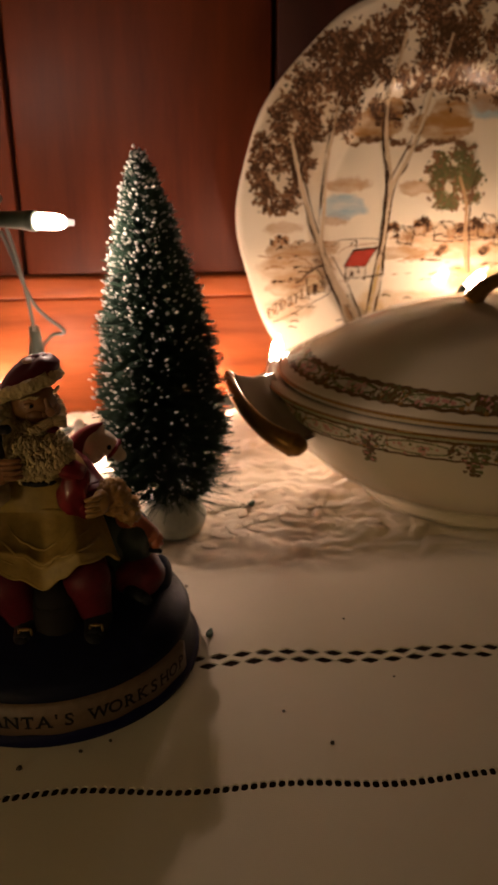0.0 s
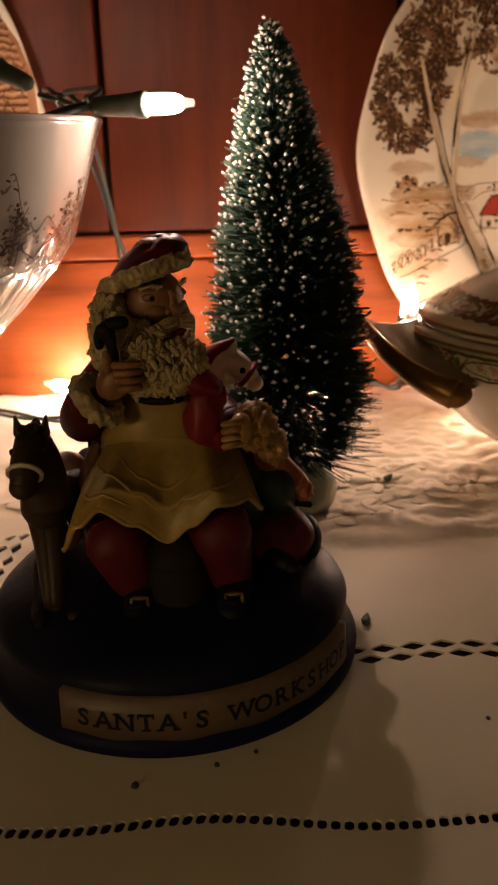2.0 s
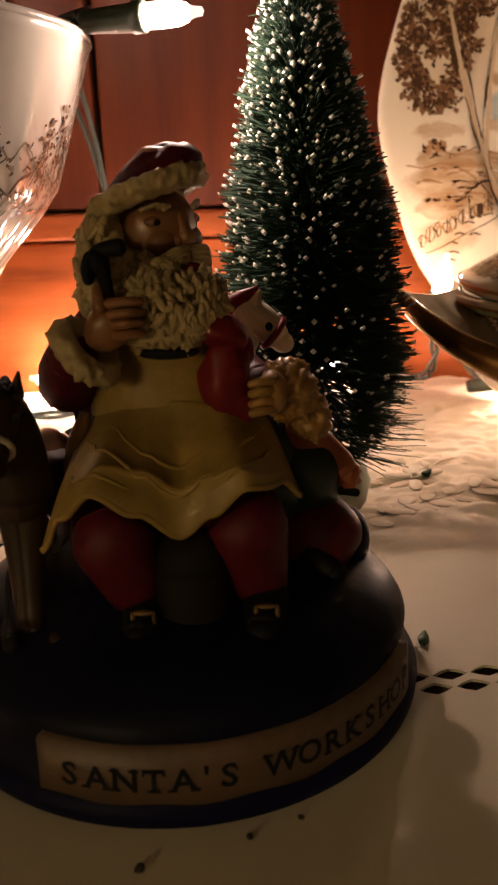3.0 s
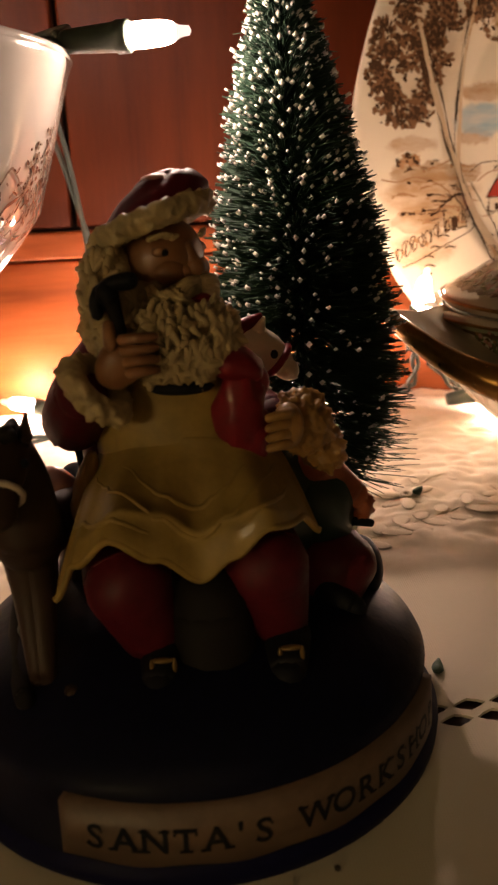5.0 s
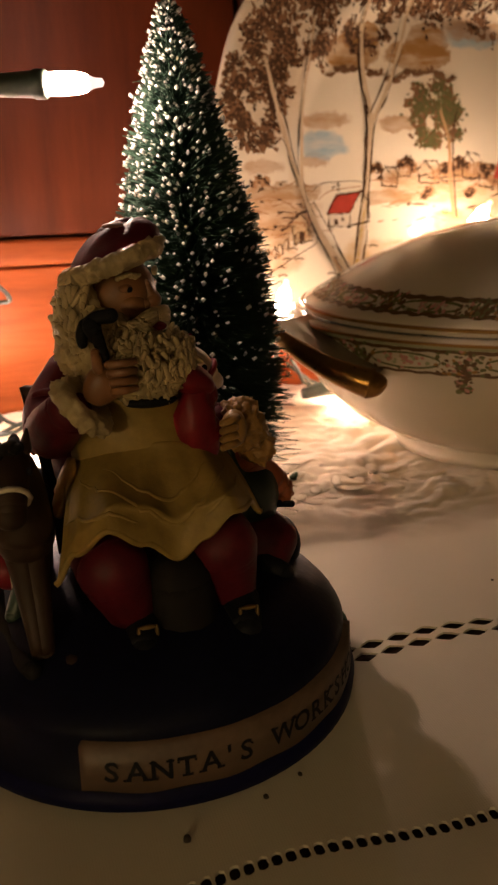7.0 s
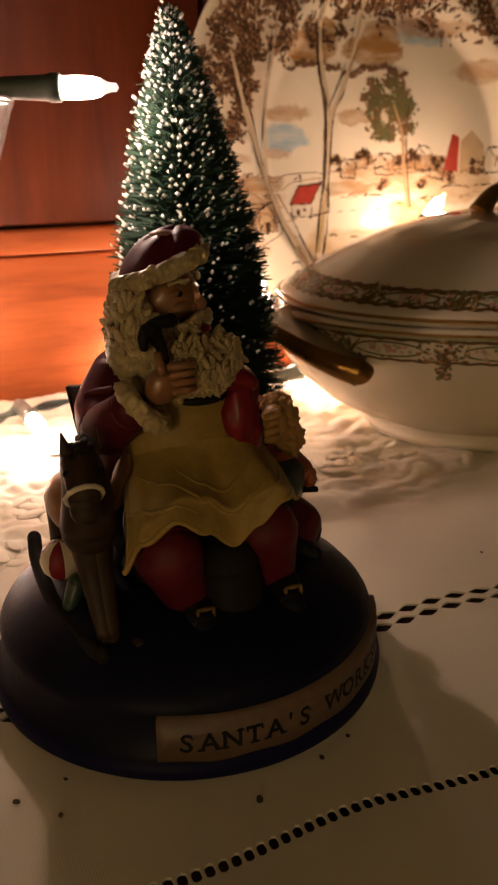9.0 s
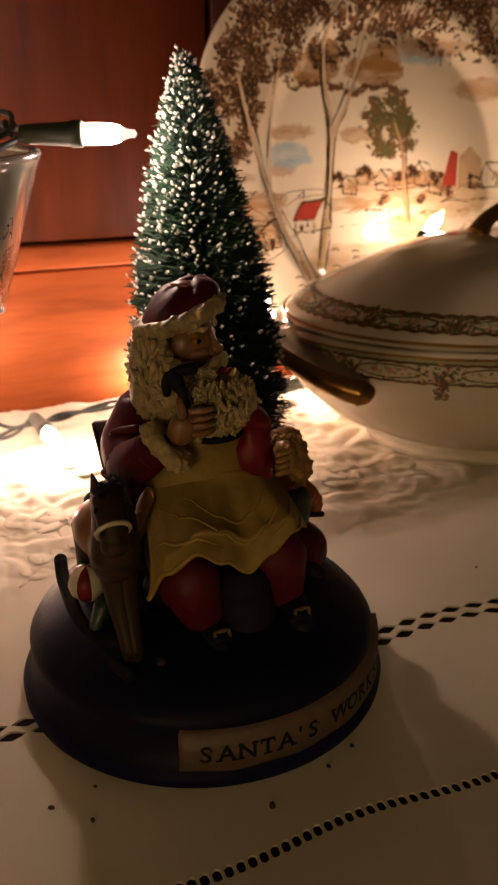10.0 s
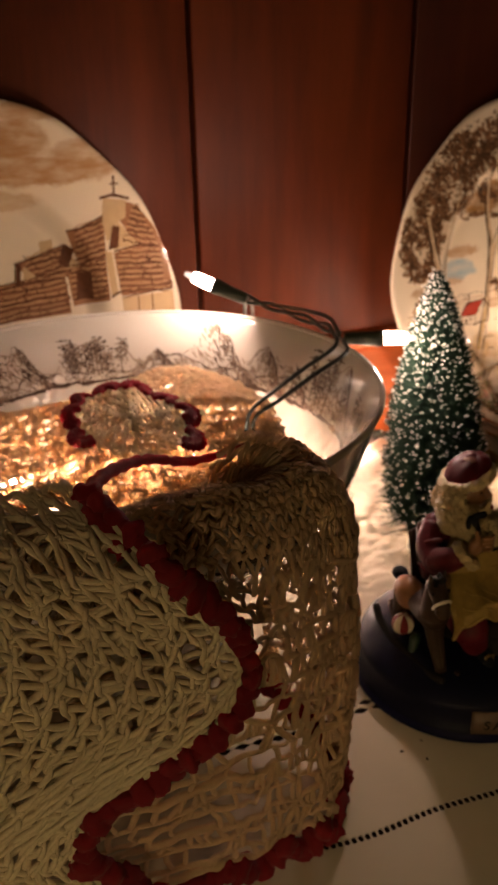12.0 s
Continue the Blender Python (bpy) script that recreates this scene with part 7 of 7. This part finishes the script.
limb([(-0.0985, 0.2300, 0.0310), (-0.1010, 0.2280, 0.0270)], 0.0028, 0.0020, GREEN, 8)

bmesh.ops.translate(fig, verts=fig.verts, vec=(-FX, -FY, 0))
bmesh.ops.remove_doubles(fig, verts=fig.verts, dist=1e-7)
figurine = part("figurine", fig, FIG, None)
figurine.location = (FX, FY, 0)
tagged(figurine, "painted resin figurine of seated bearded man on dark round base", "figurine")

# ---- crumbs and needles on the cloth ----
rnd = random.Random(29)
CRUMBS = [(-0.073, 0.178, 0.0011), (0.011, 0.198, 0.0007), (0.025, 0.183, 0.0010), (-0.121, 0.197, 0.0009), (-0.034, 0.276, 0.0006), (-0.022, 0.279, 0.0008), (0.040, 0.252, 0.0005), (-0.055, 0.183, 0.0008), (-0.046, 0.188, 0.0007), (-0.113, 0.190, 0.0008),
          (-0.110, 0.200, 0.0006), (0.052, 0.215, 0.0005)]
for x, y, r in CRUMBS:
    bm = blob(bmesh.new(), (0, 0, r * 0.5), (r, r * rnd.uniform(0.6, 1), r * 0.6), 0, (0, 0, rnd.uniform(0, 180)), 7, 5, 0.5, 900)
    ob = part("crumb", bm, M_CRUMB, None)
    ob.location = cloth_at(x, y) + Vector((0, 0, 0.0001))
    tagged(ob, "tiny dark crumb lying on the tablecloth", "crumb", "crumbs on the cloth")


def fallen(x, y, size, turn):
    bm = bmesh.new()
    pts = [cloth_at(x + size * t * math.cos(turn), y + size * t * math.sin(turn), 0.0008 + 0.0014 * abs(t)) for t in (-1, -0.5, 0, 0.5, 1)]
    tube(pts, 0.0009, 6, bm, taper=lambda t: 0.35 + 1.3 * math.sin(math.pi * t))
    for v in bm.verts:
        v.co -= cloth_at(x, y)
    ob = part("fallen_needle", bm, M_LEAF, None)
    ob.location = cloth_at(x, y)
    tagged(ob, "small green bristle fallen on the tablecloth", "bristle", "fallen bristles")


fallen(-0.013, 0.243, 0.0022, 1.2)
fallen(0.010, 0.345, 0.0020, 0.4)
fallen(-0.140, 0.376, 0.0035, 2.6)
